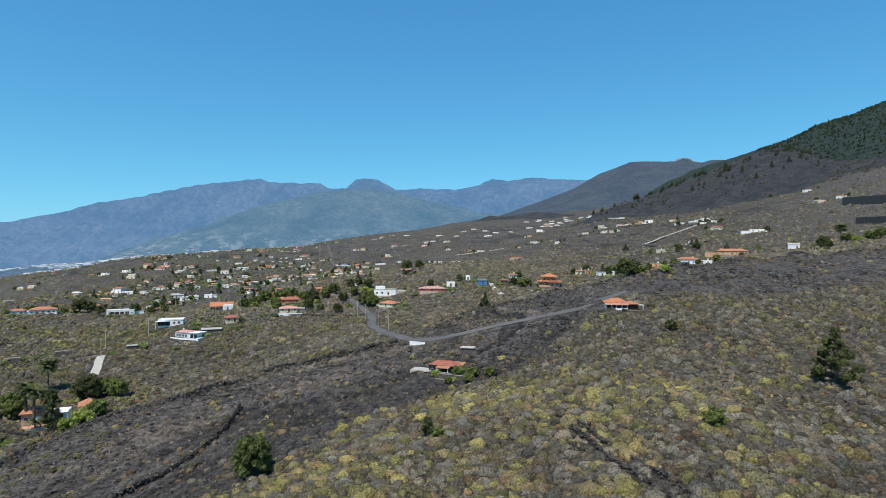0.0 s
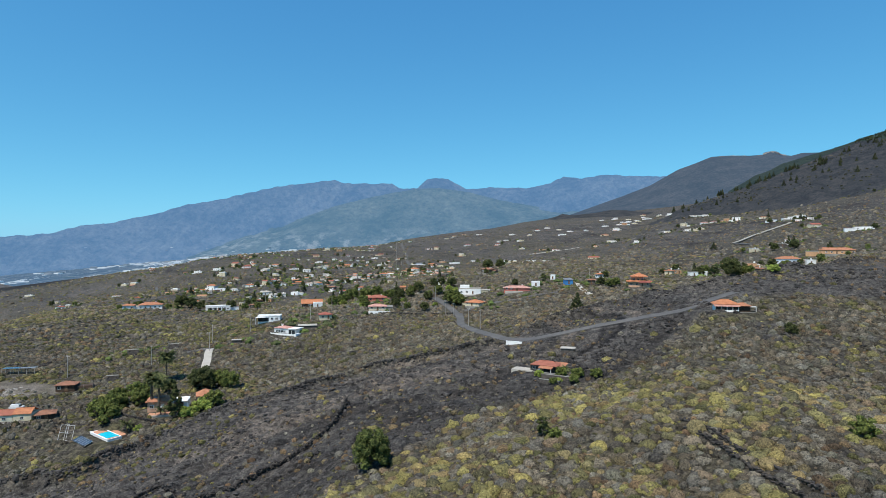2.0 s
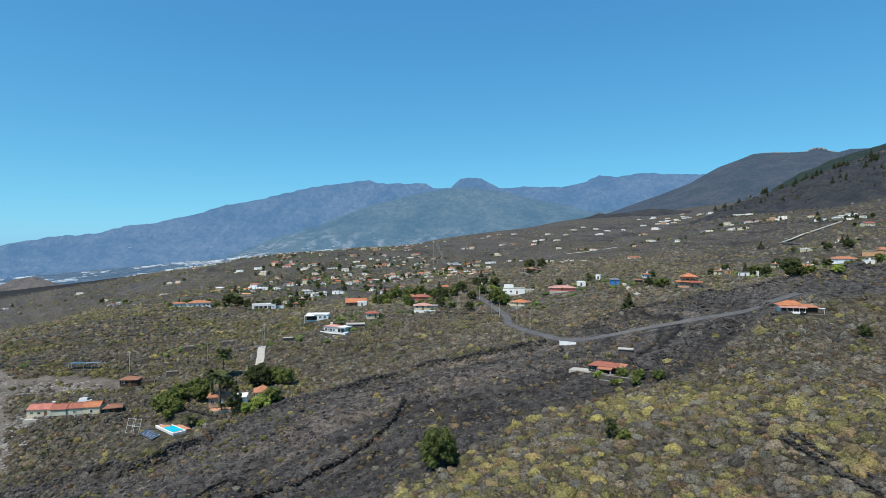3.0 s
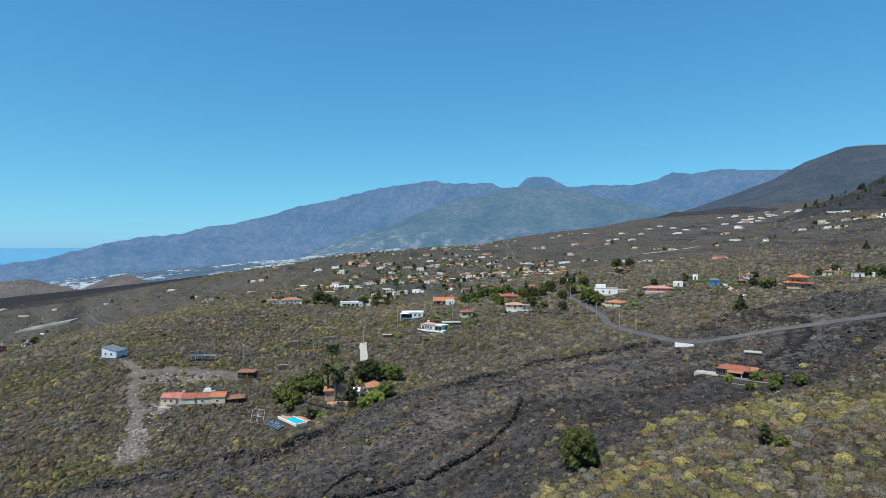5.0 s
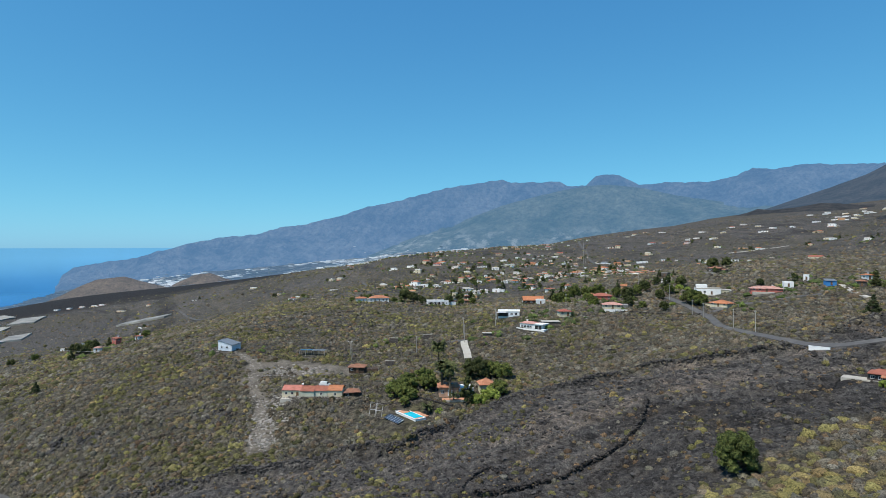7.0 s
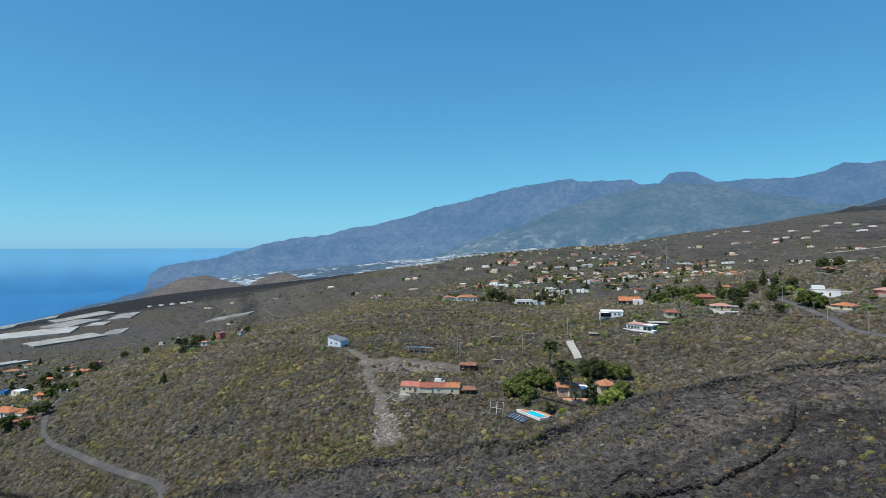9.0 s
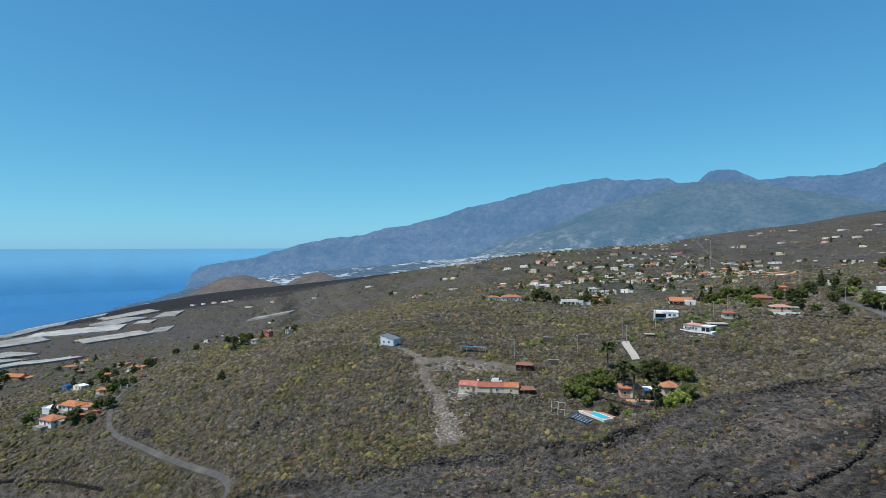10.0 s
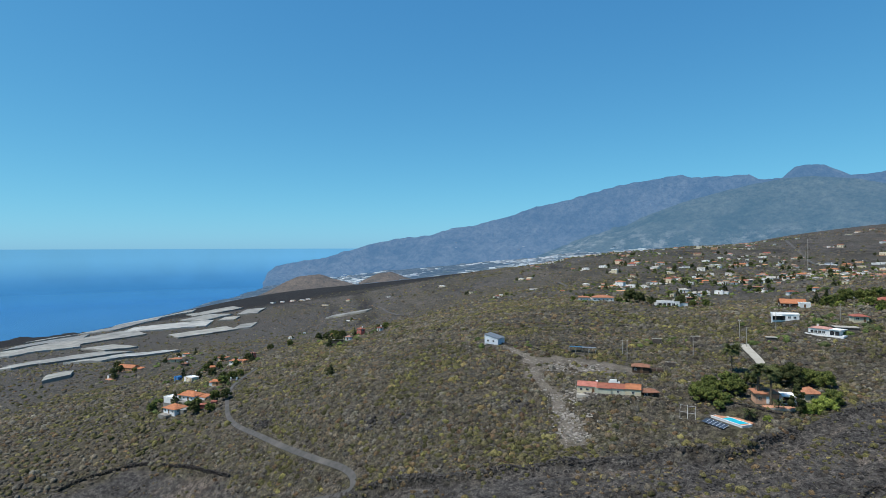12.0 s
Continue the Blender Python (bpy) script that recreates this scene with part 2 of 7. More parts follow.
def streaks(x, y):
    """Bands of dust and clinker that follow the flow."""
    d, s = line_gap(x, y, LEVEE)
    d = d + 3.0 * rough_noise(x, y, 24, 3, seed=95)
    near = 1 - smooth(45, 75, d)
    return np.clip(0.5 + near * (0.42 * value_noise(d / 4.5, s * 8, 98) + 0.32 * value_noise(d / 1.7, s * 20, 99)) + (1 - near) * 0.3 * rough_noise(x, y, 9, 3, seed=94), 0, 1)


PADS = [(-176.0, 170.5, 3.7, 15.0, 8.0), (-128.0, 180.0, 5.2, 13.0, 14.0), (-133.5, 163.5, 1.6, 8.0, 6.0), (-0.5, 175.0, 23.0, 9.0, 9.0),
        (58.0, 191.0, 40.2, 10.0, 8.0), (-253.0, 206.0, 9.3, 9.0, 8.0)]


def land(x, y):
    """The height of the ground with its relief."""
    x, y = np.asarray(x, float), np.asarray(y, float)
    r, _ = polar(x, y)
    lava, yellow, gravel = masks(x, y)
    z = broad(x, y)
    z = z + lava * (0.8 * rough_noise(x, y, 16, 3, 0.5, seed=61) + 0.5 * np.abs(rough_noise(x, y, 3.0, 3, 0.6, seed=71)) + 0.5 * value_noise(x / 1.5, y / 1.5, 72) * (r < 300)) * (1 - smooth(900, 1800, r))
    z = z + (1 - lava) * (1 - gravel) * 0.9 * rough_noise(x, y, 11, 3, 0.5, seed=81)
    z = z + smooth(250, 700, r) * (1 - smooth(1800, 2600, r)) * 3.5 * rough_noise(x, y, 120, 3, 0.45, seed=91)
    d, s = line_gap(x + 1.5 * value_noise(x / 6, y / 6, 9), y, LEVEE)
    bands = d + 2.5 * rough_noise(x, y, 20, 2, seed=95)
    z = z + lava * (0.7 * (1 - np.abs(value_noise(bands / 5.2, s * 9, 96)) * 2.2) + 0.35 * value_noise(bands / 2.1, s * 22, 97)) * (1 - smooth(55, 90, d))
    z = z - 1.6 * lava * np.exp(-(d / 9.0) ** 2)
    z = z + 2.9 * np.exp(-(d / 1.5) ** 2) * (0.8 + 0.45 * value_noise(x / 8, y / 8, 4))
    d, s = line_gap(x + 2 * value_noise(x / 7, y / 7, 19), y, UPPER_LEVEE)
    z = z + 3.6 * np.exp(-(d / 3.6) ** 2) * (0.7 + 0.5 * value_noise(x / 9, y / 9, 14))
    for line, w in ((ROAD, 4.0), (LANE, 3.2), (TRACK, 4.0), (YARD, 5.0)):
        d, s = line_gap(x, y, line)
        z = z + (broad(x, y) - z) * (1 - smooth(w, w * 2.2, d))
    for px, py, pz, pw, pd in PADS:
        d = np.hypot((x - px) / pw, (y - py) / pd)
        z = z + (pz - z) * (1 - smooth(0.8, 1.5, d))
    return z


def height(x, y):
    return float(land(np.array([x]), np.array([y]))[0])


def sheet(name, verts, quads, material, flat=False):
    """A mesh object from arrays of corners and faces."""
    me = bpy.data.meshes.new(name)
    verts, quads = np.asarray(verts, np.float32), np.asarray(quads, np.int32)
    n, k = quads.shape
    me.vertices.add(len(verts))
    me.vertices.foreach_set("co", verts.ravel())
    me.loops.add(n * k)
    me.loops.foreach_set("vertex_index", quads.ravel())
    me.polygons.add(n)
    me.polygons.foreach_set("loop_start", np.arange(0, n * k, k, dtype=np.int32))
    me.polygons.foreach_set("use_smooth", np.full(n, not flat))
    me.update(calc_edges=True)
    me.materials.append(material)
    return new(name, me)


def fan_grid(bearings, radii):
    """Corners (flat arrays of x, y) and faces of a grid of bearings and distances."""
    b, r = np.meshgrid(bearings, radii)
    x, y = point(b, r)
    m, n = len(radii), len(bearings)
    i, j = np.meshgrid(np.arange(m - 1), np.arange(n - 1), indexing="ij")
    a = (i * n + j).ravel()
    quads = np.stack([a, a + n, a + n + 1, a + 1], 1)
    return x.ravel(), y.ravel(), b.ravel(), r.ravel(), quads


# ---- ground ----
def ground_material():
    n = Nodes("scrub_and_lava_ground", 0.95, spec=0.12)
    at = n.node("Attribute")
    at.attribute_name = "cover"
    split = n.node("SeparateColor")
    n.link(at.outputs["Color"], split.inputs[0])
    lava, yellow, gravel = split.outputs
    fine, mid, wide = n.noise(1.3, 9.0, 0.8), n.noise(0.16, 5.0), n.noise(0.02, 4.0)
    soil = n.ramp(fine, (0.38, (0.016, 0.014, 0.013)), (0.5, (0.08, 0.07, 0.06)), (0.62, (0.19, 0.168, 0.14)))
    olive = n.ramp(fine, (0.38, (0.022, 0.021, 0.014)), (0.62, (0.115, 0.105, 0.06)))
    soil = n.mix(n.ramp(mid, (0.4, (0, 0, 0)), (0.62, (1, 1, 1))), soil, olive)
    dry = n.ramp(n.noise(1.1, 6.0), (0.35, (0.03, 0.025, 0.019)), (0.65, (0.165, 0.138, 0.1)))
    soil = n.mix(yellow, soil, dry)
    ash = n.ramp(n.noise(2.2, 9.0, 0.8), (0.36, (0.016, 0.015, 0.015)), (0.5, (0.078, 0.073, 0.069)), (0.66, (0.19, 0.178, 0.165)))
    ash = n.mix(n.ramp(n.noise(0.10, 5.0), (0.48, (0, 0, 0)), (0.66, (0.5, 0.5, 0.5))), ash, (0.072, 0.061, 0.051))
    band = n.ramp(at.outputs["Alpha"], (0.02, (0.3, 0.3, 0.32)), (0.15, (0.55, 0.54, 0.54)), (0.45, (0.9, 0.9, 0.9)), (0.75, (1.1, 1.07, 1.04)), (0.95, (1.45, 1.32, 1.2)))
    ash = n.mix(1.0, ash, band, "MULTIPLY")
    base = n.mix(lava, soil, ash)
    base = n.mix(n.math("MULTIPLY", n.ramp(wide, (0.35, (0, 0, 0)), (0.7, (0.4, 0.4, 0.4))), n.math("SUBTRACT", 1.0, lava)), base, (0.075, 0.065, 0.05))
    tufts = n.ramp(n.noise(0.42, 7.0, 0.78), (0.42, (0.42, 0.42, 0.42)), (0.52, (1.0, 1.0, 1.0)), (0.62, (1.5, 1.46, 1.36)))
    base = n.mix(1.0, base, tufts, "MULTIPLY")
    pale = n.ramp(n.noise(1.6, 6.0, 0.7), (0.3, (0.085, 0.072, 0.06)), (0.7, (0.26, 0.226, 0.188)))
    base = n.mix(gravel, base, pale)
    n.bump(n.noise(1.1, 9.0, 0.75), 1.0, 0.75)
    return n.colour(base)


COAST = ([54, 55.5, 57, 58.5, 60, 63, 66, 70, 76, 84, 120, 250, 262, 300], [4900, 4600, 3900, 3400, 3150, 2850, 2700, 2640, 2600, 2580, 2500, 2500, 4900, 4900])


def sink_shore(z, r, b):
    """Lets the land drop below the sea beyond the coast."""
    shore = np.interp(b, COAST[0], COAST[1]) + 50 * value_noise(b * 0.9, b * 0.3, 77)
    z = np.where(r > 1900.0, np.maximum(z, -258.0 + 3.0 * rough_noise(b * 40.0, r, 60.0, 3, seed=78)), z)
    return z - 300.0 * smooth(shore, shore + 90.0, r)


GROUND = ground_material()
view = np.arange(-52.0, 92.0, 0.2)
rest = np.arange(92.0, 308.0001, 3.0)
radii = np.concatenate([[1.0, 20.0, 40.0], 55.0 * 1.0085 ** np.arange(0, 460)])
radii = np.append(radii[radii < 2700], 2700.0)
gx, gy, gb, gr, quads = fan_grid(np.append(view, rest), radii)
gz = sink_shore(land(gx, gy), gr, gb)
lava, yellow, gravel = masks(gx, gy)
ground = sheet("ground", np.stack([gx, gy, gz], 1), quads, GROUND)
ashy = smooth(400, 700, gr) * np.clip(0.8 + 1.1 * rough_noise(gx, gy, 130, 4, seed=15), 0.1, 1.0)
ashy = np.maximum(ashy, 0.9 * smooth(1500, 1900, gr) * smooth(5, 20, np.abs(gb + 15)))
lava = np.maximum(lava, ashy * (1 - gravel))
coal = smooth(34, 39, gb) * (1 - smooth(84, 90, gb)) * smooth(1700, 1800, gr + 120 * rough_noise(gx, gy, 200, 3, seed=14))
# terraced plots and trodden yards further off
terrace = np.clip(0.5 + 0.5 * value_noise(gz / 2.6 + 1.5 * rough_noise(gx, gy, 60, 2, seed=17), gb * 0.7, 18) + 0.35 * value_noise(gz / 1.1, gb * 1.9, 19), 0, 1)
plots = smooth(380, 480, gr) * (1 - smooth(1700, 1900, gr)) * smooth(-36, -28, gb) * (1 - smooth(52, 60, gb))
gravel = np.maximum(gravel, plots * smooth(0.3, 0.5, rough_noise(gx, gy, 26, 3, seed=23)) * smooth(0.0, 0.3, rough_noise(gx, gy, 150, 2, seed=24)) * 0.2)
band = streaks(gx, gy) * (1 - plots) + (0.05 + 0.75 * terrace) * plots
# fresh black cinder between the wall and the hill, browner clinker along the levee, dark ash on the upper slope
cinder = within(gx, gy, [(-88, 112), (-76, 132), (-66, 146), (-58, 165), (-40, 178), (-15, 185), (15, 190), (40, 195), (20, 150), (-30, 120), (-60, 85)], 6.0)
strip = np.where(gr < 330, (1 - smooth(20, 45, line_gap(gx, gy, LEVEE)[0])) * (1 - cinder), 0.0)
band = np.clip(band * (1 - 0.5 * cinder) + 0.16 * strip, 0, 1) * (1 - 0.4 * plots * (1 - smooth(-24, -10, gb)))
cover = ground.data.color_attributes.new("cover", "FLOAT_COLOR", "POINT")
cover.data.foreach_set("color", np.stack([lava, yellow, gravel, band * (1 - coal)], 1).astype(np.float32).ravel())
tagged(ground, "volcanic slope of scrub, soil and black lava", "ground", kind="structure")


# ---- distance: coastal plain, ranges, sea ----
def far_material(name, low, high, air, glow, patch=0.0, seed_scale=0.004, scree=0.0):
    """Far land in earth colours, with haze imitated by an even bluish glow over them."""
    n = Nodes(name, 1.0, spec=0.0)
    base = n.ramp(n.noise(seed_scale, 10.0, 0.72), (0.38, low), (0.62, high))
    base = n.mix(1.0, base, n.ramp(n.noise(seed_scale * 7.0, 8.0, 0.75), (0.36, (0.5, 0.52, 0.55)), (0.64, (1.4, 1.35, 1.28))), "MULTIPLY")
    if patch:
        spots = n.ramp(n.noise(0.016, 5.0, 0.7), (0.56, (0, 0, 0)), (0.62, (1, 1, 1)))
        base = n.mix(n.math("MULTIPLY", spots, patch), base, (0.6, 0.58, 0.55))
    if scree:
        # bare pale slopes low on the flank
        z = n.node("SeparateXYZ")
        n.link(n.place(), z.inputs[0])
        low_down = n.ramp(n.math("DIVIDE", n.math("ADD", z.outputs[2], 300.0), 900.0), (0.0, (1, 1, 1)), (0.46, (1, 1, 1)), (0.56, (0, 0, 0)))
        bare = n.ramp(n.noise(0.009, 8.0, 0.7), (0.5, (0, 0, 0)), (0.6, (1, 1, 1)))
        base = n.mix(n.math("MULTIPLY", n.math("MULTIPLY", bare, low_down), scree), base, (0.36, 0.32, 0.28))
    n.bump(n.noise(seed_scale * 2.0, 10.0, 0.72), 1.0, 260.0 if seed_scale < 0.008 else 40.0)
    # emission in the air colour stands in for haze before the land
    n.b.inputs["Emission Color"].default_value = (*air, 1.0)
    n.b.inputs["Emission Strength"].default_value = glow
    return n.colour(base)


# all of these glow a little in their air colour, in place of haze
FAR_PLAIN = far_material("far_plain_haze_glow", (0.06, 0.066, 0.055), (0.16, 0.15, 0.12), (0.06, 0.125, 0.22), 1.0, 0.45, 0.006)
FAR_RANGE = far_material("far_range_haze_glow", (0.026, 0.034, 0.036), (0.125, 0.122, 0.11), (0.084, 0.188, 0.352), 1.0, scree=0.15)
FRONT_RANGE = far_material("wooded_range_haze_glow", (0.026, 0.038, 0.028), (0.125, 0.125, 0.095), (0.08, 0.172, 0.28), 1.0, scree=0.8)
CONE = far_material("ash_cone_haze_glow", (0.024, 0.024, 0.025), (0.058, 0.052, 0.05), (0.042, 0.076, 0.122), 1.0, 0.0, 0.01)
FOREST = far_material("pine_forest_haze_glow", (0.018, 0.025, 0.014), (0.045, 0.052, 0.028), (0.022, 0.038, 0.05), 1.0, 0.0, 0.03)
PINE_HILL = far_material("bare_ash_hill_haze_glow", (0.034, 0.031, 0.028), (0.092, 0.082, 0.07), (0.024, 0.033, 0.048), 1.0, 0.0, 0.03)

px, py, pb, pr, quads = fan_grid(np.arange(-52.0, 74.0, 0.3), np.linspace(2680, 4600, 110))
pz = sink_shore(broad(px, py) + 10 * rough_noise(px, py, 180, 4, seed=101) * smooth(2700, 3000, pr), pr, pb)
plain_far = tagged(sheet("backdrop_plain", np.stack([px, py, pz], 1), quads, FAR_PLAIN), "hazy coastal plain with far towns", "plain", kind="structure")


SLOPES = {}


def mountain(name, crest, foot, top, material, label, relief=30.0, size=300.0, power=0.85, step=0.15, seed=200, behind=0.12):
    """A range that rises from its foot to a crest, given as bearings and heights, and falls off behind."""
    cb, ch = np.array([c[0] for c in crest]), np.array([c[1] for c in crest])
    s = np.concatenate([np.linspace(0, 1, 46), [1.0 + behind]])
    x, y, b, r, quads = fan_grid(np.arange(cb[0], cb[-1], step), foot + (top - foot) * s)
    part_way = (r - foot) / (top - foot)
    base = broad(x, y) - 4.0
    h = np.interp(b, cb, ch)
    up = np.clip(part_way, 0, 1)
    z = base + (h - base) * up ** power
    ridges = np.abs(rough_noise(b * foot / 57.3, r * 0.35, size, 5, 0.55, seed=seed))
    z = z - relief * (ridges * 2.2 - 0.4) * np.sin(np.pi * np.clip(up, 0, 1)) ** 0.7
    z = z + relief * 0.10 * rough_noise(x, y, size * 0.12, 3, seed=seed + 9) * up
    z = np.where(part_way > 1.001, base - 30, z)
    SLOPES[name] = (b, up, x, y, z)
    return tagged(sheet(name, np.stack([x, y, z], 1), quads, material), label, "mountain", kind="structure")


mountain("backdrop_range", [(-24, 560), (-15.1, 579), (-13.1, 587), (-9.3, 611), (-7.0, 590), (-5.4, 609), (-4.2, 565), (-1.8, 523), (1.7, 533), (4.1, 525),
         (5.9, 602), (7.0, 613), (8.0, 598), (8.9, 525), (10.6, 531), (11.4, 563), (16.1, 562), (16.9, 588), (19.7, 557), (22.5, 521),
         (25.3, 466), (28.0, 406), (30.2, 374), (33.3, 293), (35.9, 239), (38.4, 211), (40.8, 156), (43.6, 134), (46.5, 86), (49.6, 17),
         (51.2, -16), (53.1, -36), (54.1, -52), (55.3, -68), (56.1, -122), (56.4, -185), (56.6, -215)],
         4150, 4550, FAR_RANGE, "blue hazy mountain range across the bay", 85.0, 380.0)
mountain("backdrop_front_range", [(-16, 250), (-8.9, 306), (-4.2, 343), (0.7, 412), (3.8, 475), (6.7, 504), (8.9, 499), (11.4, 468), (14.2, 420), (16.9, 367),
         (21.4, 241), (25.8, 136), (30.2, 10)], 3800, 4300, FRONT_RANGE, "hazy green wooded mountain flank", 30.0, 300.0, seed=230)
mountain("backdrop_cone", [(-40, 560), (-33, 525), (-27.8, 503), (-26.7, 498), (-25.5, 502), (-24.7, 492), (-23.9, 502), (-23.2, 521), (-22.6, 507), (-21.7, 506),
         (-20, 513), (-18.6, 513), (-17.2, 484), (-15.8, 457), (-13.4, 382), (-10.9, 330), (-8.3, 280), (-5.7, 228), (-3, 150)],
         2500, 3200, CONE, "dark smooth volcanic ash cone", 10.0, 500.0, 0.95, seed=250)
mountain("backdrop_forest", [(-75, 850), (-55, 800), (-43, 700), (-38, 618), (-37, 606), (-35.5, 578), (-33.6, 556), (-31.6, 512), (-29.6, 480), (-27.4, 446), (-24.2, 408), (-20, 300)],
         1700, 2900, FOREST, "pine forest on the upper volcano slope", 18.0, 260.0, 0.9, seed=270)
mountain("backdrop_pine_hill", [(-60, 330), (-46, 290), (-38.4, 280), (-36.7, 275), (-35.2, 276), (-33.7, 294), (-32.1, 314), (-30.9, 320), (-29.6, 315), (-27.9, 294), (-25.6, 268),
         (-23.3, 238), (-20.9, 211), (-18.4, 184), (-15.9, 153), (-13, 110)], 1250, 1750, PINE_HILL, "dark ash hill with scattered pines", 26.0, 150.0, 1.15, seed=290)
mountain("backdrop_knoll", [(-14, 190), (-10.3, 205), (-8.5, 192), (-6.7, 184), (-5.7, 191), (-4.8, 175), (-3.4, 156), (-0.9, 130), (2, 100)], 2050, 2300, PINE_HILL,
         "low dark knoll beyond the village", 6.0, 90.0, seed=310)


def sea_material():
    n = Nodes("deep_blue_sea_haze_glow", 0.22, spec=0.5)
    base = n.ramp(n.noise(0.003, 5.0), (0.35, (0.007, 0.062, 0.18)), (0.65, (0.013, 0.085, 0.225)))
    n.bump(n.noise(0.05, 4.0), 0.08, 1.0)
    # horizon haze painted as emission, paler with distance
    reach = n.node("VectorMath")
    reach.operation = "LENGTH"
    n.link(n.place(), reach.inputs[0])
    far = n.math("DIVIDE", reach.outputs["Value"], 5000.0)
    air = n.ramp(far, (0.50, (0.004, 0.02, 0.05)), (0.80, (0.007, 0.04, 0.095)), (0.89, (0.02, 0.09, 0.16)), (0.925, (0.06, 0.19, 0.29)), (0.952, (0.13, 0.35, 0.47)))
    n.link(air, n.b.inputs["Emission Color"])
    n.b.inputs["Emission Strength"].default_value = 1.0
    return n.colour(base)


x2, y2, b2, r2, quads = fan_grid(np.arange(50.0, 262.0, 0.5), np.linspace(2200.0, 4780.0, 140))
z2 = -262.0 + 319.0 * np.clip((r2 - 2250.0) / 2530.0, 0, 1) ** 12
far_x, far_y, far_b, far_r, far_q = fan_grid(np.arange(36.0, 50.6, 0.5), np.linspace(4590.0, 4780.0, 8))
far_z = -262.0 + 319.0 * np.clip((far_r - 2250.0) / 2530.0, 0, 1) ** 12
quads = np.concatenate([quads, far_q + len(x2)])
x2, y2, z2 = np.append(x2, far_x), np.append(y2, far_y), np.append(z2, far_z)
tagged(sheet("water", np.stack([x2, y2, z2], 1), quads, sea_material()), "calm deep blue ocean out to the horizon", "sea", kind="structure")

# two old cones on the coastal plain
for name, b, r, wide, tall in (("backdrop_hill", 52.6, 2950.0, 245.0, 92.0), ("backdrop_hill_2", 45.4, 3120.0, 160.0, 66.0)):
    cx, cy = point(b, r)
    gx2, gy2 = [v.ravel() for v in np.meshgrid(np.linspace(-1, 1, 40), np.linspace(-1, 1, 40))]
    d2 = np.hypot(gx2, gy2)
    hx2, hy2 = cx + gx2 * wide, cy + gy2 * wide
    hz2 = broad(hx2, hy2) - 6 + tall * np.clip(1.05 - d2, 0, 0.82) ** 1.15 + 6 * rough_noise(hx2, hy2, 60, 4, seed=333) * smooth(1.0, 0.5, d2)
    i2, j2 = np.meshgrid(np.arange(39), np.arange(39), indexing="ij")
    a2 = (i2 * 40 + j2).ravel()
    # the brown carries a bluish emission in place of haze
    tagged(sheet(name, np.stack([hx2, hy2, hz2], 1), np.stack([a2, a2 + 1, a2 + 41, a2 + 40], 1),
                 far_material("old_brown_cone_haze_glow", (0.10, 0.08, 0.057), (0.2, 0.15, 0.105), (0.045, 0.062, 0.09), 1.0, 0.0, 0.015)), "low brown volcanic cone on the coast", "hill", kind="structure")

# ---- building blocks ----
class Shape:
    """Collects boxes, prisms and slabs into one mesh."""

    def __init__(self):
        self.v, self.f = [], []

    def add(self, verts, faces, m=None):
        k = len(self.v)
        self.v += [tuple(m @ Vector(p)) if m else tuple(p) for p in verts]
        self.f += [tuple(k + i for i in f) for f in faces]
        return self

    def box(self, x, y, z, sx, sy, sz, m=None, taper=1.0):
        """A box that stands on z, with its middle at x, y."""
        a, b, c, d = sx / 2, sy / 2, sx / 2 * taper, sy / 2 * taper
        p = [(x - a, y - b, z), (x + a, y - b, z), (x + a, y + b, z), (x - a, y + b, z),
             (x - c, y - d, z + sz), (x + c, y - d, z + sz), (x + c, y + d, z + sz), (x - c, y + d, z + sz)]
        return self.add(p, [(3, 2, 1, 0), (4, 5, 6, 7), (0, 1, 5, 4), (1, 2, 6, 5), (2, 3, 7, 6), (3, 0, 4, 7)], m)

    def tube(self, x, y, z, r, h, top=1.0, n=8, m=None):
        p = [(x + r * k * math.cos(2 * math.pi * i / n), y + r * k * math.sin(2 * math.pi * i / n), z + h * l) for k, l in ((1, 0), (top, 1)) for i in range(n)]
        f = [(i, (i + 1) % n, n + (i + 1) % n, n + i) for i in range(n)] + [tuple(range(n - 1, -1, -1)), tuple(range(n, 2 * n))]
        return self.add(p, f, m)

    def mesh(self, name, material):
        me = bpy.data.meshes.new(name)
        me.from_pydata(self.v, [], self.f)
        me.materials.append(material)
        me.update()
        return me


def part(name, shape, material, parent, label="", at=None):
    """One mesh object under a thing or under a part."""
    data = shape.mesh(name, material) if isinstance(shape, Shape) else shape
    ob = new(name, data)
    ob.parent = parent
    if at is not None:
        ob.matrix_local = at
    return tagged(ob, label)


def thing(name, m, label, category, group=""):
    ob = new(name)
    ob.empty_display_size = 0.5
    ob.matrix_world = m
    return tagged(ob, label, category, group)


def roof_tiles(name, c):
    n = Nodes(name, 0.85)
    w = n.node("TexWave", Scale=2.2, Distortion=1.5, Detail=2.0)
    n.link(n.node("TexCoord").outputs["Object"], w.inputs["Vector"])
    base = n.ramp(n.noise(0.7, 6.0, 0.7), (0.3, tuple(v * 0.62 for v in c)), (0.55, c), (0.8, tuple(min(0.85, v * 1.25 + 0.02) for v in c)))
    base = n.mix(n.math("MULTIPLY", n.node("ObjectInfo").outputs["Random"], 0.35), base, (0.28, 0.13, 0.07))
    n.bump(w.outputs["Fac"], 0.5, 0.08)
    return n.colour(base)


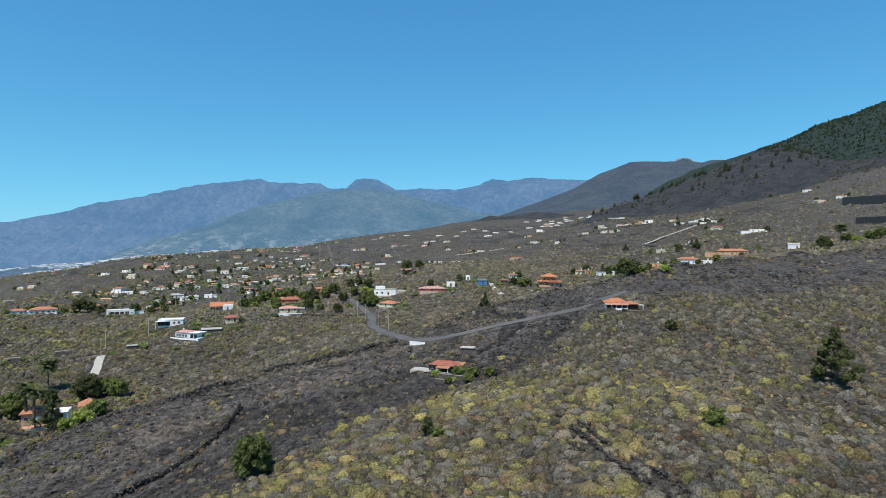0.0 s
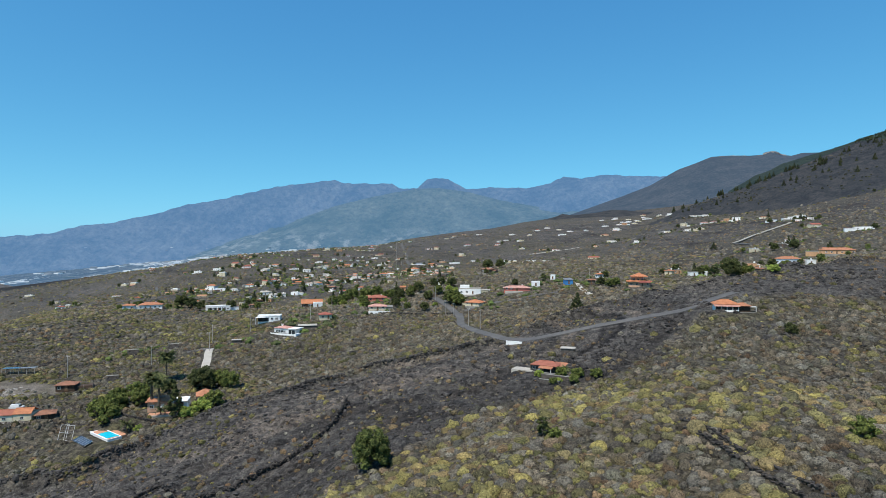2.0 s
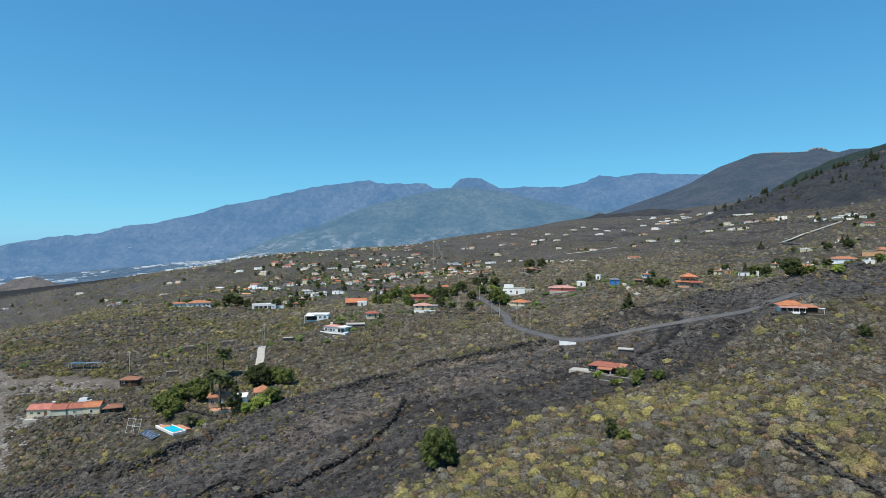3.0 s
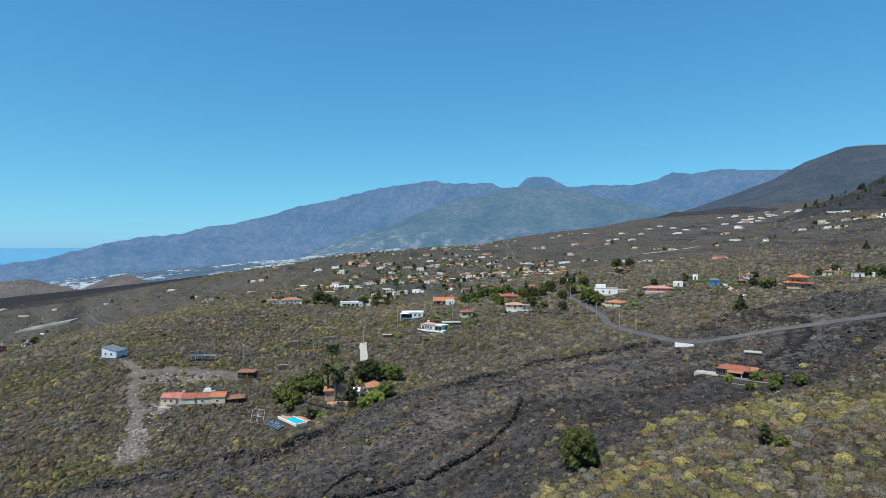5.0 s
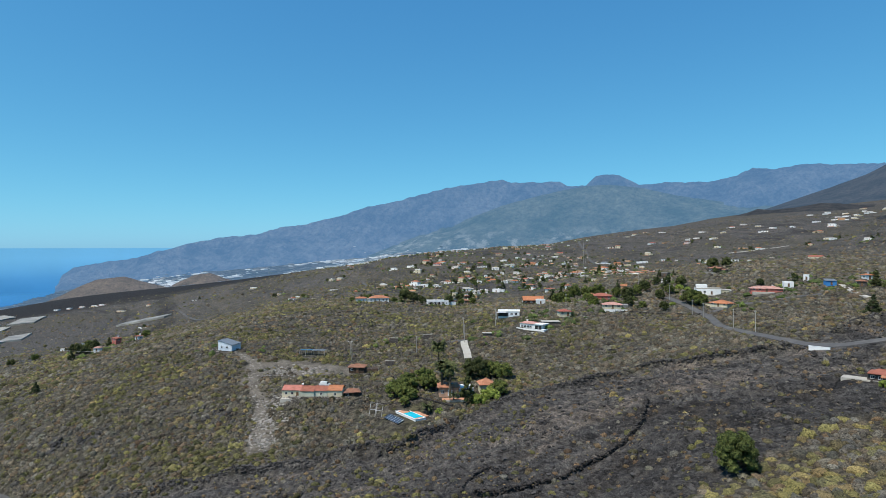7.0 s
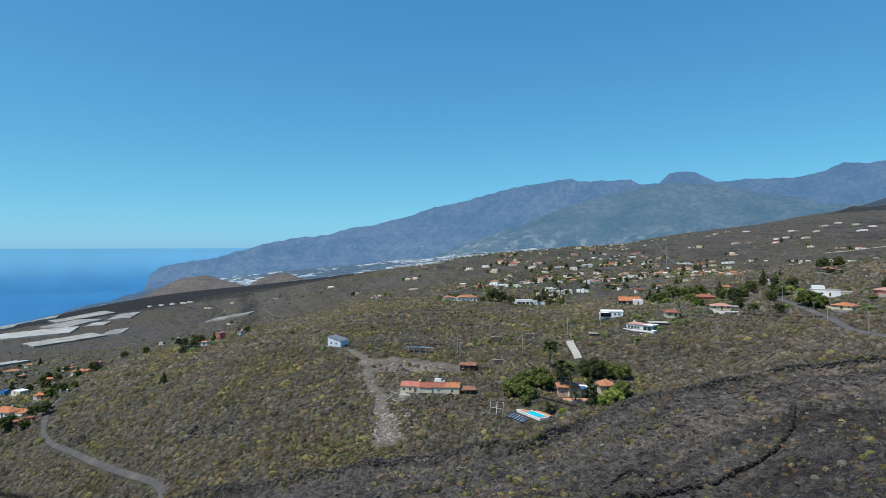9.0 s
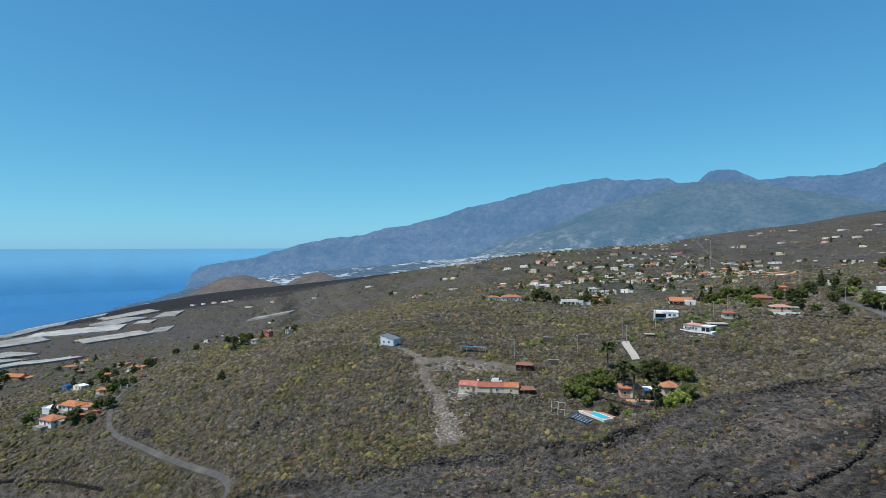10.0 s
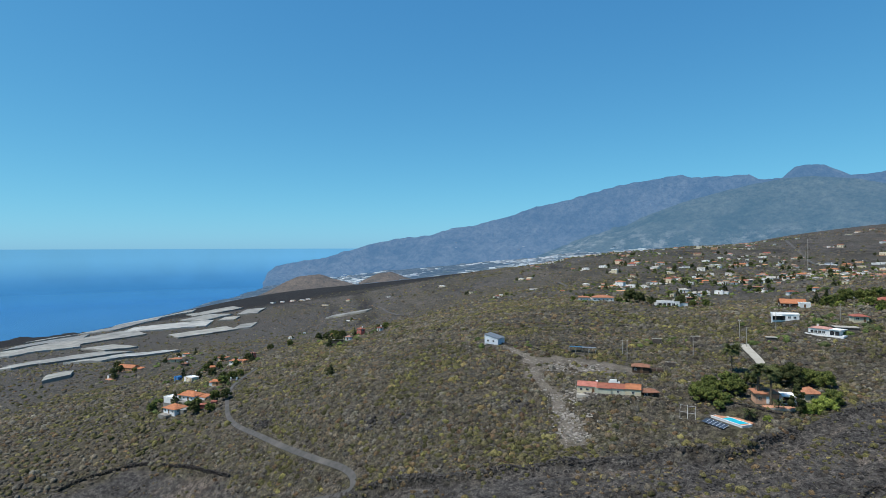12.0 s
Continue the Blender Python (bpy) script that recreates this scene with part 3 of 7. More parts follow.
WHITE = plain("white_limewash", (0.80, 0.79, 0.77), vary=0.1)
CREAM = plain("cream_plaster", (0.62, 0.54, 0.38))
OCHRE = plain("ochre_plaster", (0.52, 0.30, 0.16))
PINK = plain("faded_red_plaster", (0.46, 0.15, 0.12))
PALE_BLUE = plain("pale_blue_render", (0.72, 0.76, 0.80))
BLUE_PAINT = plain("bright_blue_paint", (0.05, 0.22, 0.5))
PEACH = plain("peach_plaster", (0.60, 0.36, 0.24))
STONE = plain("dark_stone_wall", (0.10, 0.085, 0.075), 0.95, 0.45, 1.5)
GREEN_PLASTER = plain("pale_green_plaster", (0.58, 0.56, 0.43))
CONCRETE = plain("weathered_concrete", (0.24, 0.225, 0.20), 0.9, 0.25, 0.5)
PALE_CONCRETE = plain("pale_concrete", (0.40, 0.37, 0.32), 0.9, 0.15, 0.4)
DARK_WOOD = plain("dark_stained_wood", (0.07, 0.045, 0.03), 0.8, 0.4, 2.0)
TERRACE = plain("terracotta_paving", (0.50, 0.25, 0.15), 0.85, 0.2, 1.5)
GREY_SHEET = plain("grey_metal_sheet", (0.20, 0.22, 0.24), 0.5, 0.2, 1.0, 0.3)
TILE_ORANGE = roof_tiles("orange_clay_tiles", (0.42, 0.18, 0.10))
TILE_BRIGHT = roof_tiles("bright_orange_clay_tiles", (0.50, 0.19, 0.09))
TILE_RED = roof_tiles("red_clay_tiles", (0.34, 0.11, 0.08))
TILE_BROWN = roof_tiles("old_brown_tiles", (0.27, 0.13, 0.085))
TILE_PINK = roof_tiles("pink_sheet_tiles", (0.52, 0.28, 0.23))
TILE_ROSE = roof_tiles("faded_rose_tiles", (0.52, 0.19, 0.15))
METAL_WHITE = plain("white_painted_steel", (0.7, 0.7, 0.68), 0.4, 0.1, 1.0)
POLE_PALE = plain("dull_galvanised_steel", (0.42, 0.42, 0.41), 0.6, 0.2, 1.0)
POLE_GREY = plain("grey_pole", (0.33, 0.31, 0.28), 0.8, 0.2, 1.0)


def glass_material():
    n = Nodes("dark_window_glass", 0.08, spec=0.6)
    return n.colour(n.ramp(n.noise(0.8, 2.0), (0.4, (0.012, 0.015, 0.018)), (0.6, (0.04, 0.045, 0.05))))


def panel_material():
    n = Nodes("solar_glass", 0.12, spec=0.6)
    return n.colour(n.ramp(n.noise(1.5, 2.0), (0.4, (0.035, 0.048, 0.07)), (0.6, (0.07, 0.085, 0.11))))


def pool_material():
    n = Nodes("turquoise_pool_water", 0.06, spec=0.5)
    n.bump(n.noise(1.5, 3.0), 0.15, 0.1)
    return n.colour(n.ramp(n.noise(0.6, 3.0), (0.3, (0.0, 0.42, 0.58)), (0.7, (0.03, 0.55, 0.70))))


GLASS, SOLAR, POOL = glass_material(), panel_material(), pool_material()
SHUTTER = plain("brown_shutter", (0.16, 0.09, 0.05), 0.7, 0.3, 2.0)

# shared small meshes; a window or door faces -y with its back at y = 0
frame_shape = Shape()
for fx, fz, fw, fh in ((0, 0, 1.3, 0.09), (0, 1.11, 1.3, 0.09), (-0.605, 0.09, 0.09, 1.02), (0.605, 0.09, 0.09, 1.02), (0, 0.09, 0.06, 1.02)):
    frame_shape.box(fx, -0.05, fz, fw, 0.14, fh)
WINDOW_FRAME = frame_shape.mesh("window", METAL_WHITE)
WINDOW_PANE = Shape().box(0, -0.025, 0.05, 1.2, 0.05, 1.1).mesh("pane", GLASS)
DOOR_MESH = Shape().box(0, -0.04, 0, 1.0, 0.12, 2.05).mesh("door", SHUTTER)
KNOB_MESH = Shape().box(0.36, -0.12, 1.0, 0.06, 0.06, 0.14).mesh("handle", METAL_WHITE)
WIDE_PANE = Shape().box(0, -0.03, 0.0, 2.4, 0.06, 2.0).mesh("glass_door", GLASS)
CHIMNEY = Shape().box(0, 0, -0.4, 0.7, 0.7, 1.5).box(0, 0, 1.1, 0.95, 0.95, 0.14).mesh("chimney", WHITE)


def window(parent, x, y, z, turn, scale=1.0):
    w = part("window", WINDOW_FRAME, None, parent, at=pose(x, y, z, 0, 0, turn) @ Matrix.Scale(scale, 4))
    part("pane", WINDOW_PANE, None, w)


def door(parent, x, y, z, turn):
    d = part("door", DOOR_MESH, None, parent, at=pose(x, y, z, 0, 0, turn))
    part("handle", KNOB_MESH, None, d)


def hip_roof(w, d, z, rise, over=0.5, thick=0.2, ridge=None):
    """A hipped slab with eaves; ridge: half its length."""
    s = Shape()
    a, b = w / 2 + over, d / 2 + over
    r = max(0.05, (a - b) * 0.95) if ridge is None else ridge
    p = [(-a, -b, z), (a, -b, z), (a, b, z), (-a, b, z), (-a, -b, z + thick), (a, -b, z + thick), (a, b, z + thick), (-a, b, z + thick), (-r, 0, z + rise), (r, 0, z + rise)]
    s.add(p, [(3, 2, 1, 0), (0, 1, 5, 4), (1, 2, 6, 5), (2, 3, 7, 6), (3, 0, 4, 7), (4, 5, 9, 8), (5, 6, 9), (6, 7, 8, 9), (7, 4, 8)])
    s.box(0, 0, z + rise - 0.06, 2 * r + 0.3, 0.28, 0.16)
    return s


def shed_roof(w, d, z, rise, over=0.3, thick=0.14):
    """One slope, high at the back (+y)."""
    a, b = w / 2 + over, d / 2 + over
    p = [(-a, -b, z), (a, -b, z), (a, b, z + rise), (-a, b, z + rise)]
    p += [(x, y, h + thick) for x, y, h in p]
    return Shape().add(p, [(3, 2, 1, 0), (4, 5, 6, 7), (0, 1, 5, 4), (1, 2, 6, 5), (2, 3, 7, 6), (3, 0, 4, 7)])


def gable_roof(w, d, z, rise, over=0.4, thick=0.18):
    """Two slopes, the ridge along x."""
    a, b = w / 2 + over, d / 2 + over
    p = [(-a, -b, z), (-a, 0, z + rise), (-a, b, z), (a, -b, z), (a, 0, z + rise), (a, b, z)]
    p += [(x, y, h + thick) for x, y, h in p]
    f = [(0, 3, 4, 1), (1, 4, 5, 2), (6, 7, 10, 9), (7, 8, 11, 10), (0, 1, 7, 6), (1, 2, 8, 7), (3, 9, 10, 4), (4, 10, 11, 5), (0, 6, 9, 3), (2, 5, 11, 8)]
    return Shape().add(p, f).box(0, 0, z + rise + thick - 0.05, w + 2 * over, 0.26, 0.12)


def flat_roof(w, d, z):
    s = Shape().box(0, 0, z, w + 0.1, d + 0.1, 0.16)
    for x, y, sx, sy in ((0, -d / 2 + 0.06, w + 0.16, 0.18), (0, d / 2 - 0.06, w + 0.16, 0.18), (-w / 2 + 0.06, 0, 0.18, d - 0.2), (w / 2 - 0.06, 0, 0.18, d - 0.2)):
        s.box(x, y, z + 0.162, sx, sy, 0.42)
    return s


def facade(parent, w, d, h, storeys, rnd, entry=True, plain_back=False):
    """Windows and a door on the walls of a box house."""
    for st in range(storeys):
        z = st * h + 0.95
        for side, (length, turn) in enumerate(((w, 0), (d, 90), (w, 180), (d, 270))):
            if plain_back and side > 0:
                break
            count = max(1, int(length / (5.0 if plain_back else 3.1)))
            for k in range(count):
                u = (k + 0.5) / count * length - length / 2 + rnd.uniform(-0.2, 0.2)
                off = (d if side % 2 == 0 else w) / 2
                place = Matrix.Rotation(radians(turn), 4, "Z") @ Matrix.Translation((u, -off, 0))
                q = place.translation
                if st == 0 and side == 0 and k == count // 2 and entry:
                    door(parent, q.x, q.y, 0.05, turn)
                elif rnd.random() < 0.85:
                    window(parent, q.x, q.y, z, turn, rnd.uniform(0.85, 1.1))


def house(x, y, turn, w, d, h, roof, wall_mat, roof_mat, label, storeys=1, rnd=random, chimney=True, group="", rise=None, z=None, plain_back=False):
    """A house on its plot: walls down into the slope, roof, windows, door and chimney."""
    cs = [(x, y), (x - w / 3, y), (x + w / 3, y), (x, y - d / 3), (x, y + d / 3)]
    base = float(land(np.array([c[0] for c in cs]), np.array([c[1] for c in cs])).mean()) + 0.15 if z is None else z
    ob = thing("house", pose(x, y, base, 0, 0, turn), label, "house", group)
    top = h * storeys
    part("wall", Shape().box(0, 0, -2.2, w, d, 2.2 + top), wall_mat, ob)
    rise = (0.28 * min(w, d)) * 0.8 if rise is None else rise
    if roof == "hip":
        part("roof", hip_roof(w, d, top + 0.003, rise), roof_mat, ob)
    elif roof == "gable":
        part("roof", gable_roof(w, d, top + 0.003, rise), roof_mat, ob)
        part("gable", Shape().add([(-w / 2, -d / 2, top), (-w / 2, d / 2, top), (-w / 2, 0, top + rise * 0.93), (w / 2, -d / 2, top), (w / 2, d / 2, top), (w / 2, 0, top + rise * 0.93)],
                                  [(0, 2, 1), (3, 4, 5), (0, 3, 5, 2), (1, 2, 5, 4)]), wall_mat, ob)
    elif roof == "shed":
        part("roof", shed_roof(w, d, top + 0.003, rise), roof_mat, ob)
    else:
        part("roof", flat_roof(w, d, top + 0.003), roof_mat, ob)
    facade(ob, w, d, h, storeys, rnd, plain_back=plain_back)
    if chimney:
        part("chimney", CHIMNEY, None, ob, at=pose(w * 0.22, d * 0.12, top + (rise * 0.55 if roof != "flat" else 0.3)))
    return ob


# ---- roads and paths ----
def road_material(name, c, edge):
    n = Nodes(name, 0.9)
    base = n.ramp(n.noise(0.5, 6.0, 0.7), (0.3, tuple(v * 0.75 for v in c)), (0.7, tuple(v * 1.25 for v in c)))
    base = n.mix(n.ramp(n.noise(0.11, 3.0), (0.5, (0, 0, 0)), (0.7, (0.7, 0.7, 0.7))), base, edge)
    n.bump(n.noise(6.0, 4.0), 0.3, 0.03)
    return n.colour(base)


def along(line, step=1.5):
    """Points every step along a rounded line."""
    pts = [Vector((*p, 0)) for p in line]
    out = []
    for k in range(len(pts) - 1):
        p0, p1, p2, p3 = pts[max(k - 1, 0)], pts[k], pts[k + 1], pts[min(k + 2, len(pts) - 1)]
        n = max(2, int((p2 - p1).length / step))
        for i in range(n):
            t = i / n
            out.append(0.5 * (2 * p1 + (p2 - p0) * t + (2 * p0 - 5 * p1 + 4 * p2 - p3) * t * t + (3 * p1 - p0 - 3 * p2 + p3) * t ** 3))
    return out + [pts[-1]]


def ribbon(name, line, width, lift, material, label, category="road"):
    pts = along(line)
    v, f = [], []
    rows = (-0.5, -0.25, 0.0, 0.25, 0.5)
    px, py = [], []
    for k, p in enumerate(pts):
        d = (pts[min(k + 1, len(pts) - 1)] - pts[max(k - 1, 0)]).normalized()
        side = Vector((d.y, -d.x, 0))
        w = width * (1 + 0.03 * math.sin(k * 0.7))
        for s in rows:
            q = p + side * w * s
            px.append(q.x), py.append(q.y)
    zs = broad(np.array(px), np.array(py)) + lift
    zs = np.maximum(zs, land(np.array(px), np.array(py)) + 0.1)
    v = list(zip(px, py, zs))
    n = len(rows)
    edge = len(v)
    v += [(a, b, c - 0.8) for a, b, c in v]
    for k in range(len(pts) - 1):
        for j in range(n - 1):
            a = k * n + j
            f.append((a, a + n, a + n + 1, a + 1))
        f.append((k * n, edge + k * n, edge + k * n + n, k * n + n))
        f.append((k * n + n - 1, k * n + 2 * n - 1, edge + k * n + 2 * n - 1, edge + k * n + n - 1))
    return tagged(new(name, Shape().add(v, f).mesh(name, material)), label, category, kind="structure")


ASPHALT = road_material("worn_asphalt", (0.085, 0.082, 0.08), (0.14, 0.13, 0.12))
DUSTY = road_material("dusty_grey_lane", (0.075, 0.072, 0.069), (0.13, 0.12, 0.108))
ribbon("road", ROAD, 3.8, 0.18, ASPHALT, "grey asphalt road across black lava")
ribbon("road_lane", LANE, 2.1, 0.2, DUSTY, "narrow dusty lane winding down the hillside")
ribbon("road_branch", [(-38, 309), (-36, 322), (-30, 330), (-19, 337), (-5, 340), (6, 345), (17, 347)], 3.0, 0.25, ASPHALT, "village side street with a low kerb")
ribbon("road_far", [(-344, 1719), (-315, 1590), (-289, 1477), (-261, 1362), (-235, 1229), (-206, 1101)], 6.0, 1.0, DUSTY, "pale far road running up the slope")
ribbon("road_hill", [(256, 739), (281, 769), (301, 794), (313, 805), (339, 829), (369, 858), (394, 885)], 4.0, 1.0, PALE_CONCRETE, "pale concrete road climbing the hillside")
ribbon("road_track", [(256, 736), (252, 665), (242, 595)], 3.0, 0.8, DUSTY, "narrow dusty track across the upper slope")
ribbon("road_yard", [(34, 331), (32, 344), (31, 361), (31, 373)], 2.6, 0.4, PALE_CONCRETE, "pale concrete drive below a blue shed")
ribbon("road_west", [(-986, 857), (-900, 790), (-837, 745), (-790, 712), (-759, 693)], 4.0, 0.8, DUSTY, "thin dusty track over the western slope")
ribbon("road_terrace", [(-492, 737), (-460, 690), (-428, 639)], 3.2, 0.8, DUSTY, "short dusty track between fields")
ribbon("road_upper", [(25, 1202), (74, 1209), (128, 1227)], 5.0, 1.4, PALE_CONCRETE, "pale terrace road on the upper slope")
ribbon("pavement", [(-148.5, 252), (-146, 246), (-142, 238), (-137.5, 228)], 3.3, 0.45, PALE_CONCRETE, "steep pale concrete driveway", "driveway")
ribbon("pavement_patch", [(-160, 250), (-154, 252), (-149, 253)], 3.0, 0.25, ASPHALT, "short asphalt turning place", "driveway")


# ---- houses of the village, hamlet by hamlet ----
STYLES = {
    "o": [("hip", CREAM, TILE_ORANGE, "cream house under an orange clay-tile hip roof"), ("gable", OCHRE, TILE_BRIGHT, "ochre house with a bright orange tiled gable roof"),
          ("hip", WHITE, TILE_BRIGHT, "white house under a bright orange hip roof")],
    "w": [("flat", WHITE, WHITE, "white flat-roofed house with dark windows"), ("flat", WHITE, CONCRETE, "white box house with a grey flat roof"),
          ("shed", WHITE, PALE_CONCRETE, "white house with a pale sloping roof"), ("flat", CREAM, WHITE, "cream house with a white roof terrace")],
    "r": [("gable", CREAM, TILE_RED, "cream house with a red tiled gable roof"), ("hip", WHITE, TILE_RED, "white house under a red hip roof"), ("hip", WHITE, TILE_PINK, "white house with a pink hip roof")],
    "c": [("flat", CREAM, PALE_CONCRETE, "cream house with a pale flat roof"), ("gable", CREAM, TILE_BROWN, "cream house with an old brown gable roof"), ("flat", OCHRE, CONCRETE, "ochre house with a grey roof terrace")],
    "t": [("hip", STONE, TILE_BROWN, "dark stone house with an old brown roof"), ("flat", STONE, CONCRETE, "dark low house with a grey slab roof")],
    "b": [("shed", PALE_BLUE, GREY_SHEET, "pale blue building with a grey sheet roof")],
    "R": [("hip", PINK, TILE_RED, "bright red two-storey house among garden trees")],
    "p": [("flat", PINK, TILE_PINK, "tall faded red house with a flat roof")],
    "B": [("flat", BLUE_PAINT, BLUE_PAINT, "small bright blue plastic-clad shed")],
}
TAKEN = []
dice = random.Random(11)


def outbuildings(ob, w, d, h, wall_mat, roof_mat):
    """A lower annexe, a terrace and a garden wall that belong to a house."""
    side = dice.choice((-1, 1))
    aw, ad, ah = w * dice.uniform(0.3, 0.55), d * dice.uniform(0.5, 0.85), h * dice.uniform(0.6, 0.88)
    ax, ay = side * (w / 2 + aw / 2 - 0.1), dice.uniform(-0.2, 0.25) * d
    part("annexe", Shape().box(ax, ay, -2.0, aw, ad, 2.0 + ah), dice.choice((wall_mat, wall_mat, WHITE, CONCRETE)), ob)
    top = dice.choice((roof_mat, PALE_CONCRETE, CONCRETE, TILE_BROWN))
    part("annexe_roof", shed_roof(aw, ad, ah + 0.003, 0.45, 0.15), top, ob, at=pose(ax, ay, 0))
    part("terrace", Shape().box(-side * w * 0.12, -d / 2 - 1.75, -2.2, w * dice.uniform(0.6, 1.0), 3.4, 2.15), dice.choice((PALE_CONCRETE, CONCRETE, TERRACE)), ob)
    if dice.random() < 0.6:
        ox, oy = dice.uniform(-0.3, 0.3) * w, -d / 2 - dice.uniform(5.0, 9.0)
        part("garden_wall", Shape().box(ox, oy, -3.0, w * dice.uniform(0.8, 1.5), 0.35, dice.uniform(2.6, 3.4)), dice.choice((STONE, STONE, WHITE, CONCRETE)), ob)
    if dice.random() < 0.35:
        part("water_tank", Shape().tube(side * w * 0.2, d * 0.2, h, 0.7, 1.3), dice.choice((WHITE, GREY_SHEET)), ob)


def hamlet(plots, group):
    for x, y, w, k in plots:
        far = math.hypot(x - MID_X, y - MID_Y)
        w = min(max(w, 4.5), 22 if far < 1100 else 16) * dice.uniform(0.62, 0.88)
        roof, wall_mat, roof_mat, label = dice.choice(STYLES[k])
        d = min(max(4.0, w * dice.uniform(0.5, 0.75)), 9.0)
        storeys = 2 if (dice.random() < 0.12 and w > 9) or k in "Rp" else 1
        turn = 0.4 * math.degrees(math.atan2(-(x - MID_X), y - MID_Y)) + dice.uniform(-32, 32)
        ob = house(x, y, turn, w, d, 2.6, roof, wall_mat, roof_mat, label, storeys, dice, dice.random() < 0.3, group, plain_back=far > 600)
        if w > 5.5:
            outbuildings(ob, w, d, 2.6, wall_mat, roof_mat)
        TAKEN.append((x, y, max(w, d) * 0.7))


hamlet([(-619, 874, 13, 'w'), (-523, 897, 13, 'w'), (-499, 914, 13, 'w'), (-440, 821, 11, 'w'), (-364, 603, 11, 'o'), (-362, 647, 13, 'o'), (-344, 636, 11, 'w'), (-487, 958, 16, 'r'), (-454, 930, 15, 'r'), (-516, 1077, 9, 'o'), (-477, 997, 6, 'w'), (-412, 950, 15, 'o'), (-398, 878, 14, 'w'), (-358, 821, 13, 'w'), (-392, 767, 9, 'c'), (-337, 692, 12, 'o'), (-322, 707, 12, 'r'), (-331, 748, 15, 'r'), (-359, 904, 12, 'w'), (-300, 809, 10, 'w')], 'lower western village')
hamlet([(-311, 772, 7, 'w'), (-358, 1020, 14, 'w'), (-403, 1130, 16, 'c'), (-482, 1442, 15, 'w'), (-370, 1242, 15, 'r'), (-298, 948, 14, 'o'), (-295, 983, 15, 'o'), (-293, 1014, 12, 'w'), (-289, 1101, 7, 'w'), (-327, 1378, 22, 'r'), (-254, 1247, 15, 'o'), (-398, 1571, 24, 'r'), (-441, 1413, 22, 'c'), (-314, 1272, 11, 'w'), (-325, 941, 21, 'w'), (-329, 874, 15, 'w'), (-216, 750, 14, 'w'), (-204, 762, 10, 'o'), (-195, 823, 13, 'o'), (-199, 880, 11, 'c')], 'lower western village')
hamlet([(-133, 577, 7, 'c'), (-246, 690, 10, 'o'), (-257, 687, 10, 'w'), (-210, 628, 12, 't'), (-167, 529, 9, 'r'), (-149, 524, 6, 'o'), (-254, 569, 8, 'w'), (-247, 575, 9, 'w'), (-237, 588, 13, 'w'), (-256, 547, 5, 'w'), (-252, 498, 6, 'c'), (-232, 479, 8, 't'), (-283, 475, 5, 'o'), (-179, 975, 12, 'o'), (-90, 421, 6, 'o'), (-235, 949, 10, 'c'), (-238, 712, 11, 'r'), (-165, 815, 8, 'c')], 'lower western village')
hamlet([(-172, 956, 19, 'o'), (-137, 886, 11, 'w'), (-169, 1133, 14, 'o'), (-145, 1097, 13, 'c'), (-192, 1129, 17, 'b'), (-152, 1196, 14, 'c'), (-123, 1167, 16, 'w'), (-119, 1042, 14, 'w'), (-124, 1309, 20, 'w'), (-125, 1511, 24, 'r'), (-98, 1499, 19, 'c'), (-63, 459, 7, 't'), (-63, 427, 4, 'w'), (-29, 454, 10, 't'), (-43, 1492, 17, 'w'), (-25, 1484, 17, 'w'), (-45, 1439, 19, 'r'), (-9, 1098, 15, 'w'), (27, 1074, 13, 'w'), (12, 1442, 14, 'c')], 'middle and upper village')
hamlet([(11, 1323, 13, 'w'), (60, 1630, 22, 'r'), (37, 1543, 12, 'w'), (89, 1673, 24, 'w'), (118, 1624, 23, 'w'), (120, 1512, 22, 'w'), (143, 1563, 17, 'w'), (183, 1561, 9, 'w'), (77, 1220, 17, 'o'), (53, 1262, 19, 'c'), (158, 1207, 9, 'o'), (211, 1418, 14, 'o'), (117, 924, 20, 'r'), (198, 1276, 18, 'w'), (253, 1521, 18, 'w'), (213, 1076, 11, 'w'), (243, 1618, 22, 'w'), (261, 1809, 26, 'w'), (304, 1826, 26, 'w'), (305, 1722, 25, 'w')], 'middle and upper village')
hamlet([(337, 1785, 27, 'w'), (349, 1730, 24, 'c'), (390, 1842, 22, 'w'), (297, 1643, 20, 'c'), (325, 1658, 20, 'w'), (388, 1784, 21, 'w'), (451, 1892, 18, 'w'), (478, 1877, 18, 'w'), (256, 1042, 15, 'w'), (-12, 1598, 15, 'w'), (-187, 1767, 25, 'c'), (-158, 1780, 18, 'c'), (-201, 1699, 19, 'c'), (-112, 1752, 19, 'w'), (-219, 1459, 16, 'w'), (-200, 1456, 14, 'c'), (17, 389, 4, 'w'), (47, 389, 6, 'o'), (39, 366, 6, 't')], 'middle and upper village')
hamlet([(328, 1734, 24, 'w'), (354, 1757, 25, 'w'), (416, 1954, 21, 'c'), (253, 1512, 19, 'w'), (288, 1648, 23, 'w'), (384, 1771, 19, 'w'), (446, 1874, 16, 'w'), (468, 1838, 19, 'w'), (296, 1081, 22, 'c'), (328, 1074, 22, 'r'), (279, 996, 16, 'w'), (294, 985, 14, 'w'), (377, 1304, 15, 'w'), (376, 1259, 17, 'w'), (380, 1231, 14, 'w'), (343, 1069, 10, 'r'), (365, 1066, 17, 'c'), (370, 1041, 14, 'w'), (397, 997, 12, 'c'), (378, 919, 15, 'b')], 'hillside houses')
